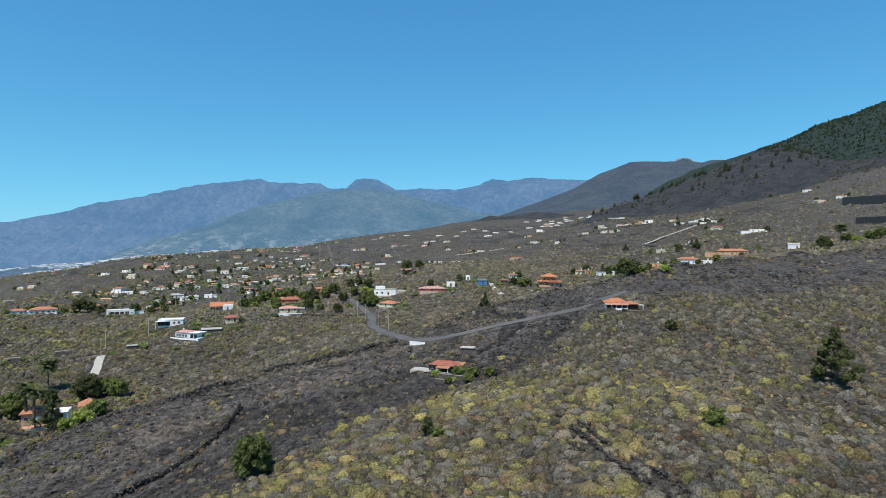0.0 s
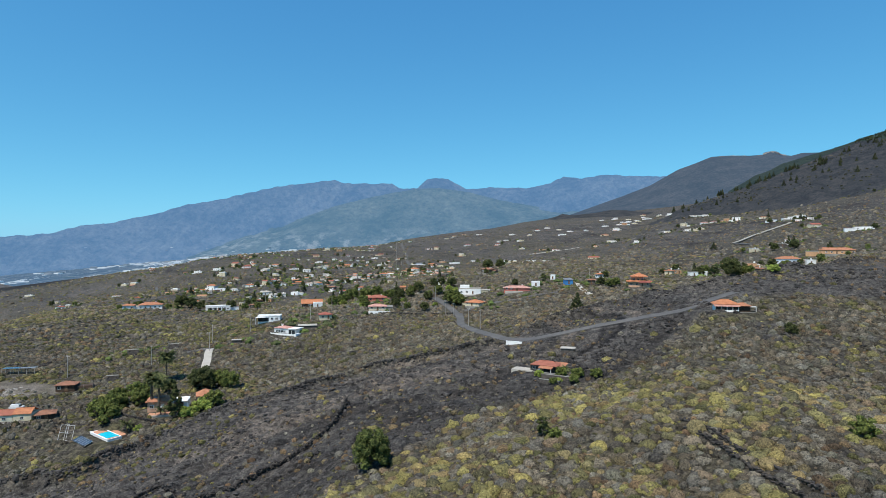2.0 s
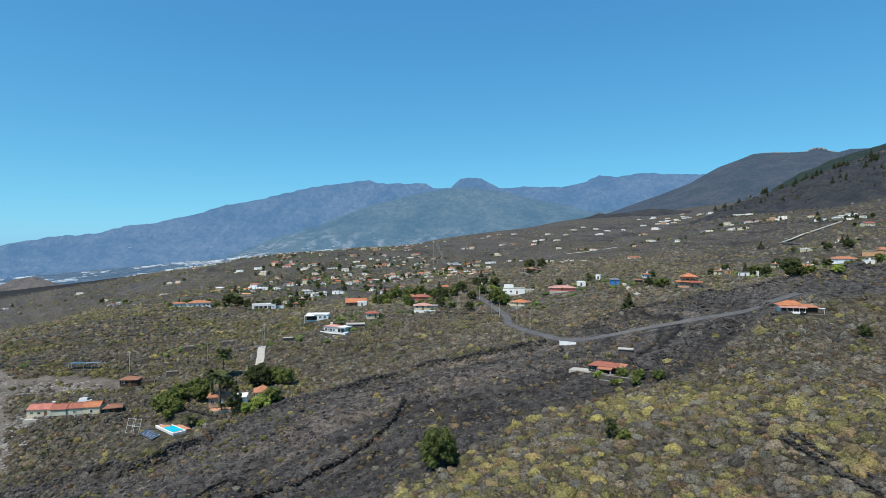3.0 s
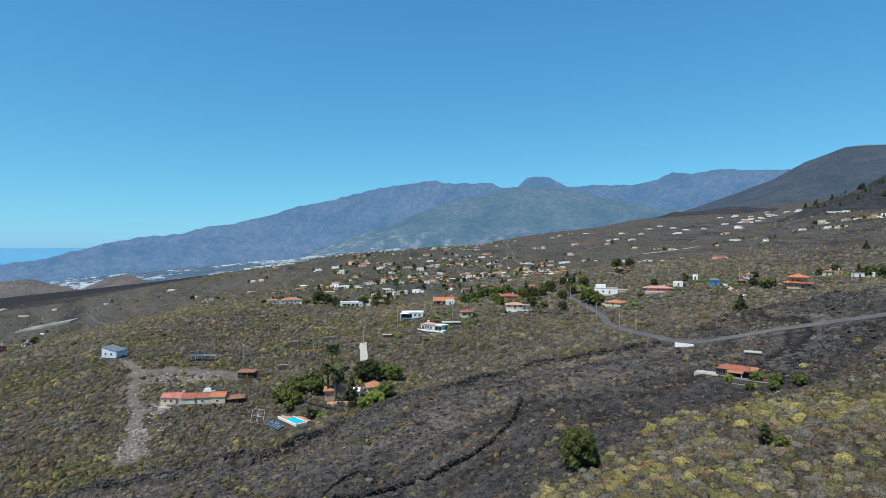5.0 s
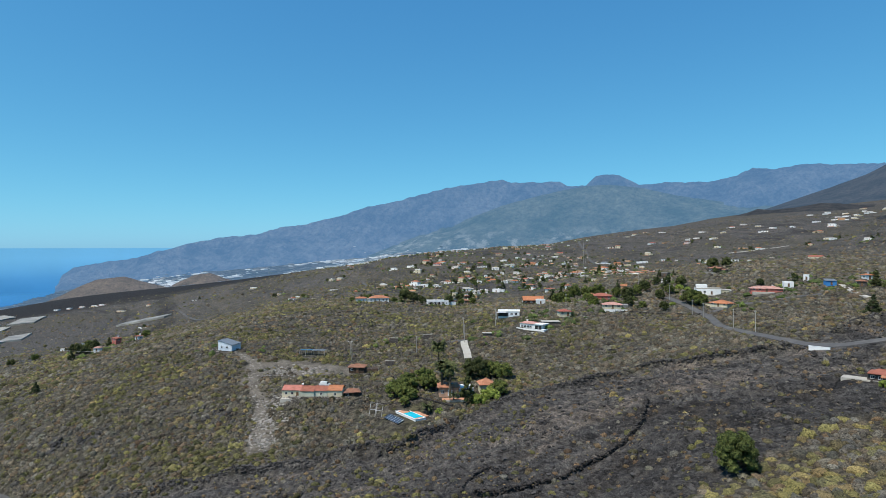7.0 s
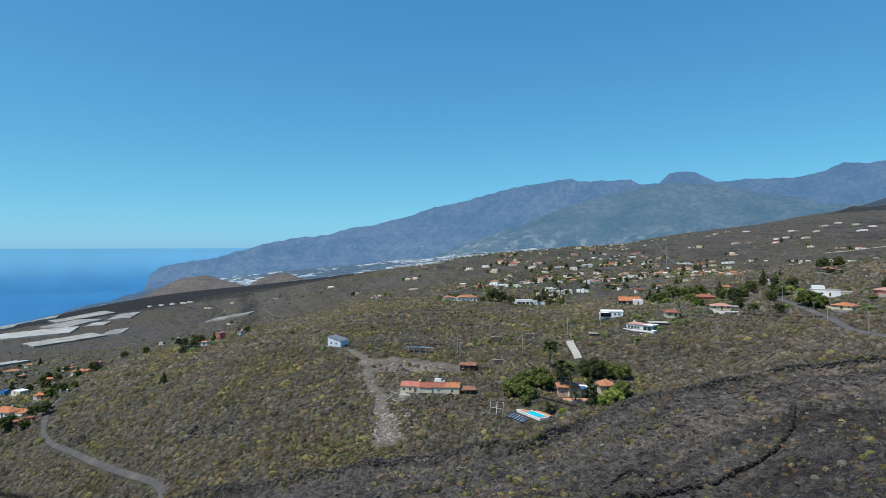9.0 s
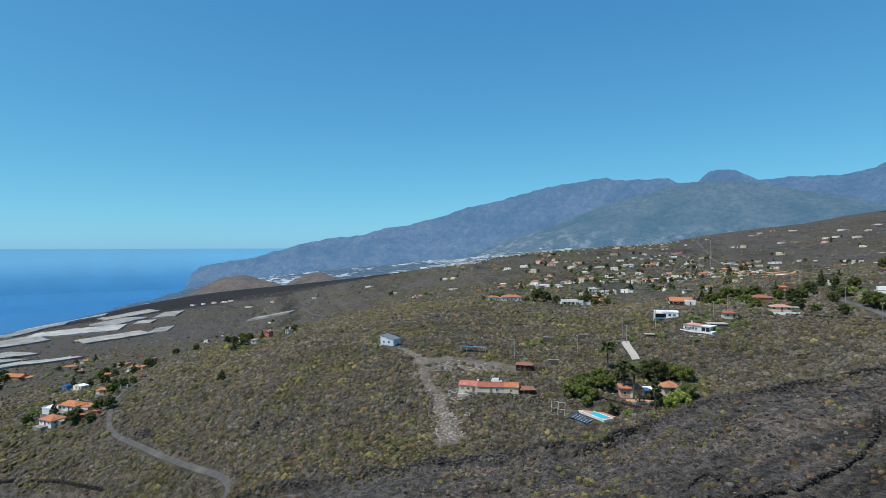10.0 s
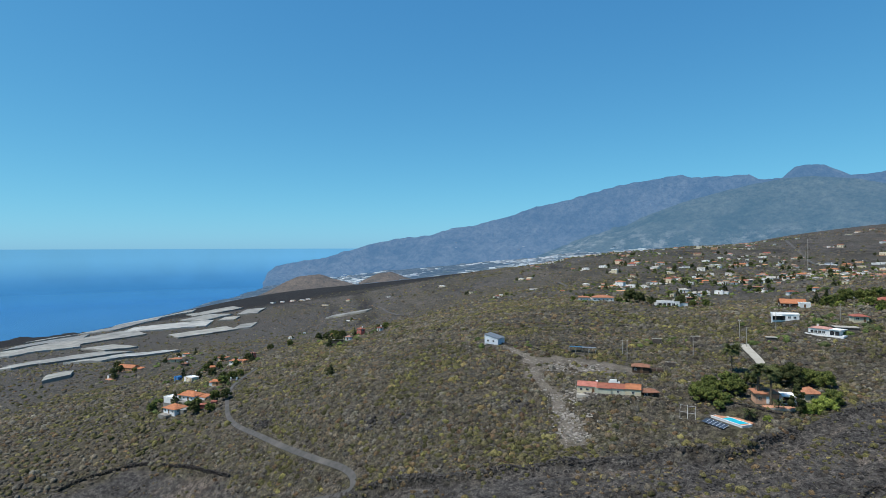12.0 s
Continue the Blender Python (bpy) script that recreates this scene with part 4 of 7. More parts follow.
hamlet([(396, 915, 19, 'w'), (413, 914, 19, 'w'), (392, 876, 13, 'w'), (405, 878, 10, 'w'), (408, 870, 7, 'w'), (369, 782, 17, 'r'), (255, 1030, 12, 'w'), (211, 1061, 13, 'w'), (204, 1265, 17, 'w'), (242, 580, 13, 't'), (215, 573, 10, 'w'), (259, 605, 6, 'r'), (98, 415, 7, 'o'), (105, 420, 5, 'c'), (110, 403, 7, 'w'), (118, 409, 7, 'w'), (149, 460, 5, 'o'), (165, 448, 7, 'c'), (150, 402, 8, 't'), (192, 422, 8, 'w')], 'hillside houses')
hamlet([(245, 510, 6, 'o')], 'hillside houses')
hamlet([(608, 1100, 28, 'r'), (616, 1087, 21, 'w'), (635, 1006, 24, 'w'), (561, 863, 24, 'w'), (587, 852, 14, 'o'), (350, 644, 24, 'w')], 'houses on the flank of the ash hill')
hamlet([(-919, 996, 20, 'w'), (-1070, 977, 14, 'w'), (-642, 883, 14, 'w'), (-480, 555, 10, 'r'), (-482, 567, 6, 'w'), (-719, 830, 9, 'c'), (-1307, 977, 19, 'c'), (-1244, 1008, 15, 'c'), (-915, 722, 13, 'c'), (-1571, 1002, 27, 'w'), (-1544, 1016, 26, 'w'), (-1520, 1032, 26, 'w'), (-1495, 1048, 26, 'w'), (-1485, 1062, 20, 'w'), (-490, 307, 8, 'o'), (-435, 274, 5, 'r'), (-426, 300, 4, 'r'), (-871, 544, 9, 'w'), (-910, 601, 6, 'w'), (-443, 295, 9, 'R')], 'houses on the coastal slope')
hamlet([(-658, 248, 14, 'o'), (-706, 284, 8, 'o'), (-659, 203, 32, 'o'), (-626, 177, 10, 't'), (-590, 259, 10, 'o'), (-534, 237, 11, 'o'), (-528, 249, 6, 'p'), (-501, 181, 11, 'w'), (-520, 180, 5, 'B'), (-428, 159, 8, 'o'), (-609, 232, 7, 't'), (-535, 217, 5, 'o'), (-517, 235, 5, 'o')], 'hamlet below the lane')

# more small houses and stores between those
spare = []
for x, y, r in list(TAKEN):
    far, b = math.hypot(x - MID_X, y - MID_Y), math.degrees(math.atan2(-(x - MID_X), y - MID_Y))
    if 480 < far < 1350 and -2 < b < 26 and dice.random() < 0.7:
        a, d = dice.uniform(0, 6.28), dice.uniform(16, 40)
        spare.append((round(x + d * math.cos(a)), round(y + d * math.sin(a)), dice.uniform(5.5, 10), dice.choice("wwwcortt")))
hamlet(spare, "small houses of the village")

# ---- single houses that show well ----
def claim(x, y, r):
    TAKEN.append((x, y, r))


def named_house(*a, **k):
    claim(a[0], a[1], max(a[3], a[4]) * 0.68)
    ob = house(*a, **k)
    if a[3] > 9:
        outbuildings(ob, a[3], a[4], a[5], a[7], a[8])
    return ob


# wide villa with two orange roofs behind a hedge
named_house(-284, 412, 30, 16, 9, 3.0, "hip", WHITE, TILE_ORANGE, "long white villa under two orange hip roofs", 1, dice, True)
named_house(-297, 405, 30, 8, 8, 3.0, "hip", WHITE, TILE_ORANGE, "white wing with an orange hip roof", 1, dice, False)
# modern white house with blue glass
modern = named_house(-238, 428, 26, 18, 7, 3.2, "flat", WHITE, WHITE, "modern white flat house with blue glass front", 1, dice, False)
for k in range(4):
    part("glass_door", WIDE_PANE, None, modern, "tall blue-tinted glass door", at=pose(-5.4 + 3.2 * k, -3.52, 0.3))
named_house(-148, 388, 20, 14, 8, 2.6, "gable", DARK_WOOD, TILE_BRIGHT, "dark timber house with a broad orange gable roof", 1, dice, False, rise=2.6)
named_house(-140, 377, 20, 6, 4, 2.6, "flat", WHITE, WHITE, "small white annexe beside a timber house", 1, dice, False)
named_house(-100, 381, 10, 12, 8, 2.4, "hip", PINK, TILE_RED, "brick-red house under a red hip roof", 1, dice, True)
named_house(-107, 383, 10, 7, 7, 2.9, "hip", CREAM, TILE_ORANGE, "cream wing with an orange hip roof", 1, dice, False)
named_house(-88, 331, 12, 10, 6.5, 2.1, "hip", CREAM, TILE_PINK, "cream bungalow with a pink tiled roof among palms", 1, dice, False)
named_house(-109, 299, 24, 6.2, 5.6, 2.4, "hip", CREAM, TILE_RED, "small cream hut under a red hip roof", 1, dice, False)
terraced = named_house(-37, 372, 4, 14, 8, 3.3, "flat", WHITE, PALE_CONCRETE, "white stepped house with roof terraces", 1, dice, False)
part("upper_wall", Shape().box(-3.2, 1.2, 3.3, 6.0, 5.0, 2.3), WHITE, terraced, "small white upper storey")
part("wing_wall", Shape().box(9.4, 0.5, -2.0, 4.6, 6.0, 4.6), CREAM, terraced, "cream side wing")
part("wing_roof", Shape().box(9.4, 0.5, 2.603, 4.9, 6.3, 0.2), PALE_CONCRETE, terraced)
named_house(-31, 336, -30, 9.5, 7.5, 1.7, "hip", CREAM, TILE_BRIGHT, "low house with a pale orange hip roof", 1, dice, False)
named_house(-7, 364, 2, 16, 6.5, 1.7, "hip", PINK, TILE_PINK, "red veranda house with a pink tiled roof", 1, dice, True)
named_house(5, 371, 2, 5, 5, 2.4, "flat", WHITE, WHITE, "white flat annexe beside a red house", 1, dice, False)
named_house(25, 369, 10, 5, 4, 2.4, "shed", BLUE_PAINT, GREY_SHEET, "small bright blue shed by the road", 1, dice, False)
named_house(191, 452, -14, 17, 9, 3.4, "hip", PALE_BLUE, TILE_ORANGE, "pale blue house with orange hip roof", 1, dice, True)
named_house(241, 483, -26, 24, 9, 3.0, "hip", OCHRE, TILE_ORANGE, "long ochre house under low orange roofs", 1, dice, True)
named_house(264, 436, -28, 7.5, 6, 3.0, "shed", PALE_BLUE, PALE_CONCRETE, "white shed house with a cream sloping roof", 1, dice, False)


# two-storey orange house with stepped pavilion roofs
def pavilion_house(x, y, turn):
    ob = thing("house", pose(x, y, height(x, y) + 0.2, 0, 0, turn) @ Matrix.Scale(0.88, 4), "two-storey orange house with stepped terracotta pavilion roofs", "house")
    part("wall", Shape().box(0, 0, -2.5, 14, 10, 5.6), PEACH, ob, "orange plaster ground floor")
    part("roof", hip_roof(15, 11, 3.1, 1.6, 0.7, 0.25, 3.4), TILE_BRIGHT, ob)
    part("upper_wall", Shape().box(-1, 0.5, 3.0, 8, 7, 3.4), PEACH, ob)
    part("upper_roof", hip_roof(9.5, 8.5, 6.4, 2.4, 0.8, 0.25, 0.5), TILE_BRIGHT, ob, "terracotta pyramid roof")
    part("balcony", Shape().box(3.5, -5.6, 2.6, 7.5, 1.6, 0.2).box(3.5, -6.3, 2.8, 7.5, 0.15, 0.9), PINK, ob)
    facade(ob, 14, 10, 3.0, 1, dice)
    for u in (-3.2, -0.6, 1.8):
        window(ob, u, -3.02, 4.1, 0, 1.0)
    claim(x, y, 11)


pavilion_house(65, 355, -8)


# stone cottage on terraces, on the lava
def stone_cottage(x, y, z, turn):
    ob = thing("house", pose(x, y, z, 0, 0, turn) @ Matrix.Scale(0.84, 4), "low dark stone cottage with terracotta roofs on terraces", "house")
    part("wall", Shape().box(-0.8, 0, -2.5, 8.6, 5.6, 5.0).box(4.6, 0.6, -2.5, 3.4, 4.4, 4.6), STONE, ob, "dark lava stone walls")
    part("roof", hip_roof(9.0, 6.2, 2.5, 1.25, 0.5, 0.2, 2.6), TILE_RED, ob, "terracotta main roof")
    part("side_roof", shed_roof(4.2, 5.0, 2.1, 0.8, 0.3).box(0, 0, 0, 0.01, 0.01, 0.01), TILE_ORANGE, ob, at=pose(4.6, 0.6, 0))
    part("porch_roof", shed_roof(4.6, 2.6, 1.95, 0.7, 0.2), TILE_ORANGE, ob, "terracotta porch roof", at=pose(1.2, -4.0, 0))
    for u in (-0.9, 3.2):
        part("porch_post", Shape().box(u, -5.1, -0.2, 0.2, 0.2, 2.2), WHITE, ob)
    part("glass_door", WIDE_PANE, None, ob, at=pose(1.2, -2.84, 0.1))
    for u in (-3.6, -1.6):
        window(ob, u, -2.83, 0.9, 0, 0.9)
    part("solar_panel", Shape().box(-2.8, 0.8, 3.3, 1.8, 1.0, 0.08), SOLAR, ob)
    claim(x, y, 7)
    t = thing("terrace", pose(x - 6.8, y + 1.2, z + 0.1, 0, 0, turn), "pale concrete terrace beside a stone cottage", "terrace")
    part("slab", Shape().box(0, 0, -1.2, 6.5, 4.2, 1.45), PALE_CONCRETE, t)
    for k, (dx, dy, w) in enumerate(((0.5, -7.0, 11.0), (2.5, -10.5, 10.0), (0.0, -13.2, 6.0))):
        gx, gy = x + dx, y + dy
        tw = thing("terrace_wall", pose(gx, gy, height(gx, gy) - 0.3, 0, 0, turn - 4), "dry grey stone garden terrace wall", "wall", "cottage terraces")
        part("wall", Shape().box(0, 0, -0.6, w, 0.6, 1.7), STONE, tw)
        part("coping", Shape().box(0, 0, 1.102, w + 0.1, 0.7, 0.12), CONCRETE, tw, "pale coping stones")


stone_cottage(0.5, 176.0, 23.0, -22)


def slab_shed(x, y, turn, w, d, h, label):
    ob = thing("shed", pose(x, y, height(x, y), 0, 0, turn), label, "shed")
    part("wall", Shape().box(0, 0, -1.0, w, d, h + 1.0), STONE, ob)
    part("roof", Shape().box(0, 0, h + 0.003, w + 0.5, d + 0.5, 0.22), PALE_CONCRETE, ob, "pale concrete slab roof")
    claim(x, y, w * 0.7)


slab_shed(8.2, 190, -12, 4.2, 3.0, 1.3, "low dark stone water tank with a pale slab roof")
slab_shed(-113, 283, 20, 9, 6, 0.8, "low grey stone cistern beside a hut")
slab_shed(-139, 259, 22, 4.0, 2.4, 1.3, "small white walled utility box on the slope")


# veranda house on the lava's edge
def veranda_house(x, y, z, turn):
    ob = thing("house", pose(x, y, z, 0, 0, turn) @ Matrix.Scale(0.72, 4), "bungalow with orange tile roofs and a glazed white veranda", "house")
    part("wall", Shape().box(-1.5, 0.6, -2.0, 9.0, 6.6, 4.9), WHITE, ob)
    part("roof", hip_roof(9.6, 7.0, 2.9, 2.0, 0.6, 0.2, 1.6), TILE_BRIGHT, ob, at=pose(-1.5, 0.8, 0))
    part("veranda_roof", shed_roof(9.6, 2.8, 2.2, 0.7, 0.3), TILE_PINK, ob, "pink sheet veranda roof", at=pose(-1.5, -3.9, 0))
    part("veranda_wall", Shape().box(-1.5, -5.0, -1.5, 9.2, 0.2, 2.2), WHITE, ob)
    for k in range(5):
        part("veranda_post", Shape().box(-6.0 + 2.25 * k, -5.0, 0.7, 0.16, 0.16, 1.5), WHITE, ob)
        if k < 4:
            part("pane", Shape().box(-4.9 + 2.25 * k, -5.0, 0.7, 2.0, 0.05, 1.5), GLASS, ob)
    part("wing_wall", Shape().box(5.6, 0.6, -2.0, 5.2, 4.4, 4.2), DARK_WOOD, ob, "dark timber wing")
    part("wing_roof", hip_roof(5.6, 5.4, 2.3, 1.3, 0.5, 0.18, 0.6), TILE_ORANGE, ob, at=pose(5.4, 0.6, 0))
    part("lean_to", Shape().box(9.4, -0.4, 1.9, 2.8, 3.0, 0.14).box(10.5, -1.6, -1.0, 0.14, 0.14, 2.9).box(10.5, 0.8, -1.0, 0.14, 0.14, 2.9), METAL_WHITE, ob, "white flat lean-to roof")
    part("terrace_wall", Shape().box(5.5, -5.6, -1.6, 8.0, 0.5, 1.7), CONCRETE, ob)
    claim(x, y, 9.5)


veranda_house(58.0, 191.0, 40.3, -10)


# modern white house in two blocks
def white_house():
    ob = thing("house", pose(-119.4, 272.5, 17.4, 0, 0, -18), "white house with arched terrace, glass front and stone base", "house")
    part("base", Shape().box(0, 0, -3.0, 14.5, 8.5, 3.6), CONCRETE, ob, "rough stone base wall")
    part("wall", Shape().box(-0.5, 1.2, 0.6, 12.5, 5.6, 2.8), WHITE, ob)
    part("roof", hip_roof(8.0, 5.8, 3.4, 0.9, 0.3, 0.15, 2.0), TILE_PINK, ob, "pale pink tiled roof", at=pose(-2.6, 1.2, 0))
    part("flat_roof", Shape().box(4.4, 1.0, 3.4, 4.8, 6.0, 0.3), WHITE, ob)
    for u in (-5.2, -3.6, -2.0, -0.4):
        window(ob, u, -1.62, 1.4, 0, 1.05)
    for u in (3.0, 5.0):
        part("glass_door", Shape().box(u, -1.66, 0.75, 1.7, 0.08, 2.1), GLASS, ob)
    part("balustrade", Shape().box(0, -4.1, 0.6, 14.2, 0.2, 0.8), WHITE, ob)
    part("stair", Shape().box(7.6, -2.0, -2.0, 1.6, 4.0, 3.4).box(8.4, -1.5, -2.4, 1.2, 3.0, 2.6), WHITE, ob)
    part("chimney", CHIMNEY, None, ob, at=pose(-4.0, 1.2, 3.9))
    claim(-119.5, 273.0, 11)
    up = thing("house", pose(-139.0, 297.0, height(-139.0, 294.0) + 0.3, 0, 0, 16), "white box house with a shaded porch and flat roof", "house")
    part("wall", Shape().box(0, 0, -2.5, 11.5, 6.5, 5.3), WHITE, up)
    part("roof", flat_roof(11.8, 6.8, 2.8), WHITE, up)
    part("porch_roof", Shape().box(-4.2, -4.3, 2.4, 5.0, 2.4, 0.2), WHITE, up)
    # dark sheet set on the wall to imitate shade under the porch roof
    part("porch_shade", Shape().box(-3.0, -3.3, 0.2, 5.5, 0.12, 2.0), GLASS, up, "dark sheet in place of the porch's shade")
    for u in (1.5, 3.8):
        window(up, u, -3.27, 1.0, 0, 1.0)
    part("porch_post", Shape().box(-6.5, -5.3, -2.0, 0.2, 0.2, 4.4), WHITE, up)
    claim(-139.0, 297.0, 9)


white_house()


# long row cottage in four colours of roof
def row_cottage():
    ob = thing("house", pose(-177.5, 170.5, 3.3, 0, 0, 19) @ Matrix.Scale(0.93, 4), "long low cottage in four parts with pink to orange roofs", "house")
    specs = ((-8.8, 7.6, 5.6, 2.7, TILE_ROSE, CREAM), (-2.2, 5.4, 5.4, 2.5, TILE_RED, GREEN_PLASTER), (3.2, 5.2, 5.6, 2.6, TILE_RED, GREEN_PLASTER), (8.8, 5.8, 5.6, 2.8, TILE_BRIGHT, CREAM))
    for k, (u, w, d, h, tile, wall_mat) in enumerate(specs):
        part("wall", Shape().box(u, (-0.5 if k in (1,) else 0.0), -2.0, w, d, h + 2.0), wall_mat, ob)
        part("roof", gable_roof(w - 0.3, d, h + 0.003, 1.35 + 0.12 * (k % 2), 0.28, 0.16), tile, ob, at=pose(u, 0.0 - 0.5 * (k == 1), 0))
        for v in ((-2.2, 0.2, 2.4) if k == 0 else (0.0,)):
            if k == 0 and v == 2.4:
                door(ob, u + v, -d / 2 - 0.001, 0.05, 0)
            elif k != 1:
                window(ob, u + v, -d / 2 - 0.001, 1.1, 0, 0.8)
    part("chimney", CHIMNEY, None, ob, at=pose(-5.2, 0.6, 3.4))
    part("porch", Shape().box(-7.8, -4.2, -1.6, 9.5, 2.8, 1.5), PALE_CONCRETE, ob, "pale concrete porch step")
    part("pilaster", Shape().box(-5.0, -3.1, -0.5, 1.2, 0.6, 3.2), GREEN_PLASTER, ob)
    claim(-185, 169, 9), claim(-174, 175, 9)
    van = thing("van", pose(-180, 180.5, height(-180, 180.5), 0, 0, 20), "small white van parked behind a cottage", "vehicle")
    part("body", Shape().box(0, 0, 0.35, 4.2, 1.75, 0.85).box(-0.4, 0, 1.2, 2.9, 1.6, 0.75, taper=0.86), METAL_WHITE, van)
    part("windscreen", Shape().box(1.15, 0, 1.22, 0.5, 1.45, 0.6, taper=0.8), GLASS, van)
    for u in (-1.3, 1.3):
        for v in (-0.8, 0.8):
            w = part("wheel", Shape().tube(0, 0, -0.1, 0.33, 0.2), DARK_WOOD, van, "black tyre", at=pose(u, v, 0.33, 90))
            part("rim", Shape().tube(0, 0, -0.11, 0.17, 0.22), METAL_WHITE, w)


row_cottage()


def open_hut(x, y, z, turn, w, d, h, tile, label):
    ob = thing("hut", pose(x, y, z, 0, 0, turn), label, "hut")
    part("wall", Shape().box(0, 0, -1.5, w, d, h + 1.5), DARK_WOOD, ob)
    part("roof", hip_roof(w, d, h + 0.003, 1.1, 0.5, 0.18), tile, ob)
    door(ob, 0.4, -d / 2 - 0.001, 0.05, 0)
    window(ob, -w * 0.3, -d / 2 - 0.001, 0.9, 0, 0.8)
    claim(x, y, w * 0.8)


open_hut(-165.2, 176.0, 2.9, 38, 5.6, 4.6, 2.0, TILE_BROWN, "dark shed with an old brown hip roof")
open_hut(-176.5, 199.5, 6.6, 18, 6.4, 4.8, 2.3, TILE_BROWN, "dark open hut under a terracotta hip roof")
net = thing("netting", pose(-171.5, 202, 6.4, 0, 0, 30), "dark shade netting over a low frame", "netting")
part("net", Shape().box(0, 0, 0.2, 6.5, 4.0, 1.5, taper=0.85), DARK_WOOD, net)
for u in (-3.0, 0.0, 3.0):
    part("post", Shape().box(u, -2.1, -0.4, 0.12, 0.12, 2.6), POLE_GREY, net)


# pale blue shed house
def blue_house():
    ob = thing("house", pose(-254.0, 208.5, 9.6, 0, 0, 6), "pale blue shed-roofed house with two small windows", "house")
    w, d, lo, hi = 7.6, 7.0, 2.6, 4.4
    p = [(-w / 2, -d / 2, -1.5), (w / 2, -d / 2, -1.5), (w / 2, d / 2, -1.5), (-w / 2, d / 2, -1.5), (-w / 2, -d / 2, hi), (w / 2, -d / 2, lo), (w / 2, d / 2, lo), (-w / 2, d / 2, hi)]
    part("wall", Shape().add(p, [(3, 2, 1, 0), (4, 5, 6, 7), (0, 1, 5, 4), (1, 2, 6, 5), (2, 3, 7, 6), (3, 0, 4, 7)]), PALE_BLUE, ob)
    q = [(-w / 2 - 0.2, -d / 2 - 0.2, hi + 0.06), (w / 2 + 0.3, -d / 2 - 0.2, lo - 0.05), (w / 2 + 0.3, d / 2 + 0.2, lo - 0.05), (-w / 2 - 0.2, d / 2 + 0.2, hi + 0.06)]
    q += [(a, b, c + 0.14) for a, b, c in q]
    part("roof", Shape().add(q, [(3, 2, 1, 0), (4, 5, 6, 7), (0, 1, 5, 4), (1, 2, 6, 5), (2, 3, 7, 6), (3, 0, 4, 7)]), GREY_SHEET, ob, "grey sheet roof")
    for u in (-1.8, 1.2):
        window(ob, u, -d / 2 - 0.001, 0.9, 0, 0.8)
    part("plinth", Shape().box(0.5, -0.5, -2.2, w + 2.5, d + 2.2, 1.9), CONCRETE, ob)
    claim(-254, 208, 8)


blue_house()


# villa with pool in a garden
def villa():
    ob = thing("house", pose(-127.0, 184.5, 5.4, 0, 0, 24), "cream garden villa with orange roofs, awning and solar panels", "house")
    part("wall", Shape().box(-2.0, 0, -2.0, 7.0, 6.0, 5.2), PEACH, ob, "warm peach plaster walls")
    part("roof", hip_roof(7.2, 6.2, 3.2, 1.5, 0.5, 0.2, 1.0), TILE_ORANGE, ob, at=pose(-2.0, 0, 0))
    part("wing_wall", Shape().box(4.2, 1.0, -2.0, 5.6, 5.0, 4.8), WHITE, ob)
    part("awning", shed_roof(5.0, 2.6, 2.7, 0.4, 0.1), WHITE, ob, "pale canvas awning", at=pose(4.3, -1.6, 0))
    for u in (1.8, 6.8):
        part("awning_post", Shape().box(u, -3.4, -0.3, 0.12, 0.12, 2.8), WHITE, ob)
    part("solar_panel", Shape().box(-2.0, -1.0, 4.25, 3.2, 1.6, 0.1), SOLAR, ob)
    part("glass_door", WIDE_PANE, None, ob, at=pose(4.2, -1.53, 0.2))
    part("white_door", Shape().box(-1.4, -3.06, 0.1, 1.8, 0.1, 2.3), WHITE, ob, "tall white garden door")
    window(ob, -4.2, -3.02, 1.1, 0, 0.9)
    side = thing("house", pose(-117.0, 191.5, 6.6, 0, 0, 30), "small garden house with an orange pyramid roof", "house")
    part("wall", Shape().box(0, 0, -2.0, 5.0, 5.0, 4.2), CREAM, side)
    part("roof", hip_roof(5.2, 5.2, 2.2, 2.0, 0.5, 0.2, 0.1), TILE_ORANGE, side)
    window(side, 0, -2.52, 0.7, 0, 0.9)
    claim(-127, 184, 8), claim(-117, 191, 5)
    t = thing("terrace", pose(-123.5, 177.4, 5.35, 0, 0, 24), "terracotta-paved terrace before a villa", "terrace")
    part("paving", Shape().box(0, 0, -1.5, 9.5, 3.6, 1.9), TERRACE, t)
    part("edge_wall", Shape().box(0, -2.0, -1.5, 9.7, 0.3, 2.0), PALE_CONCRETE, t)
    claim(-123.5, 178, 5)


villa()


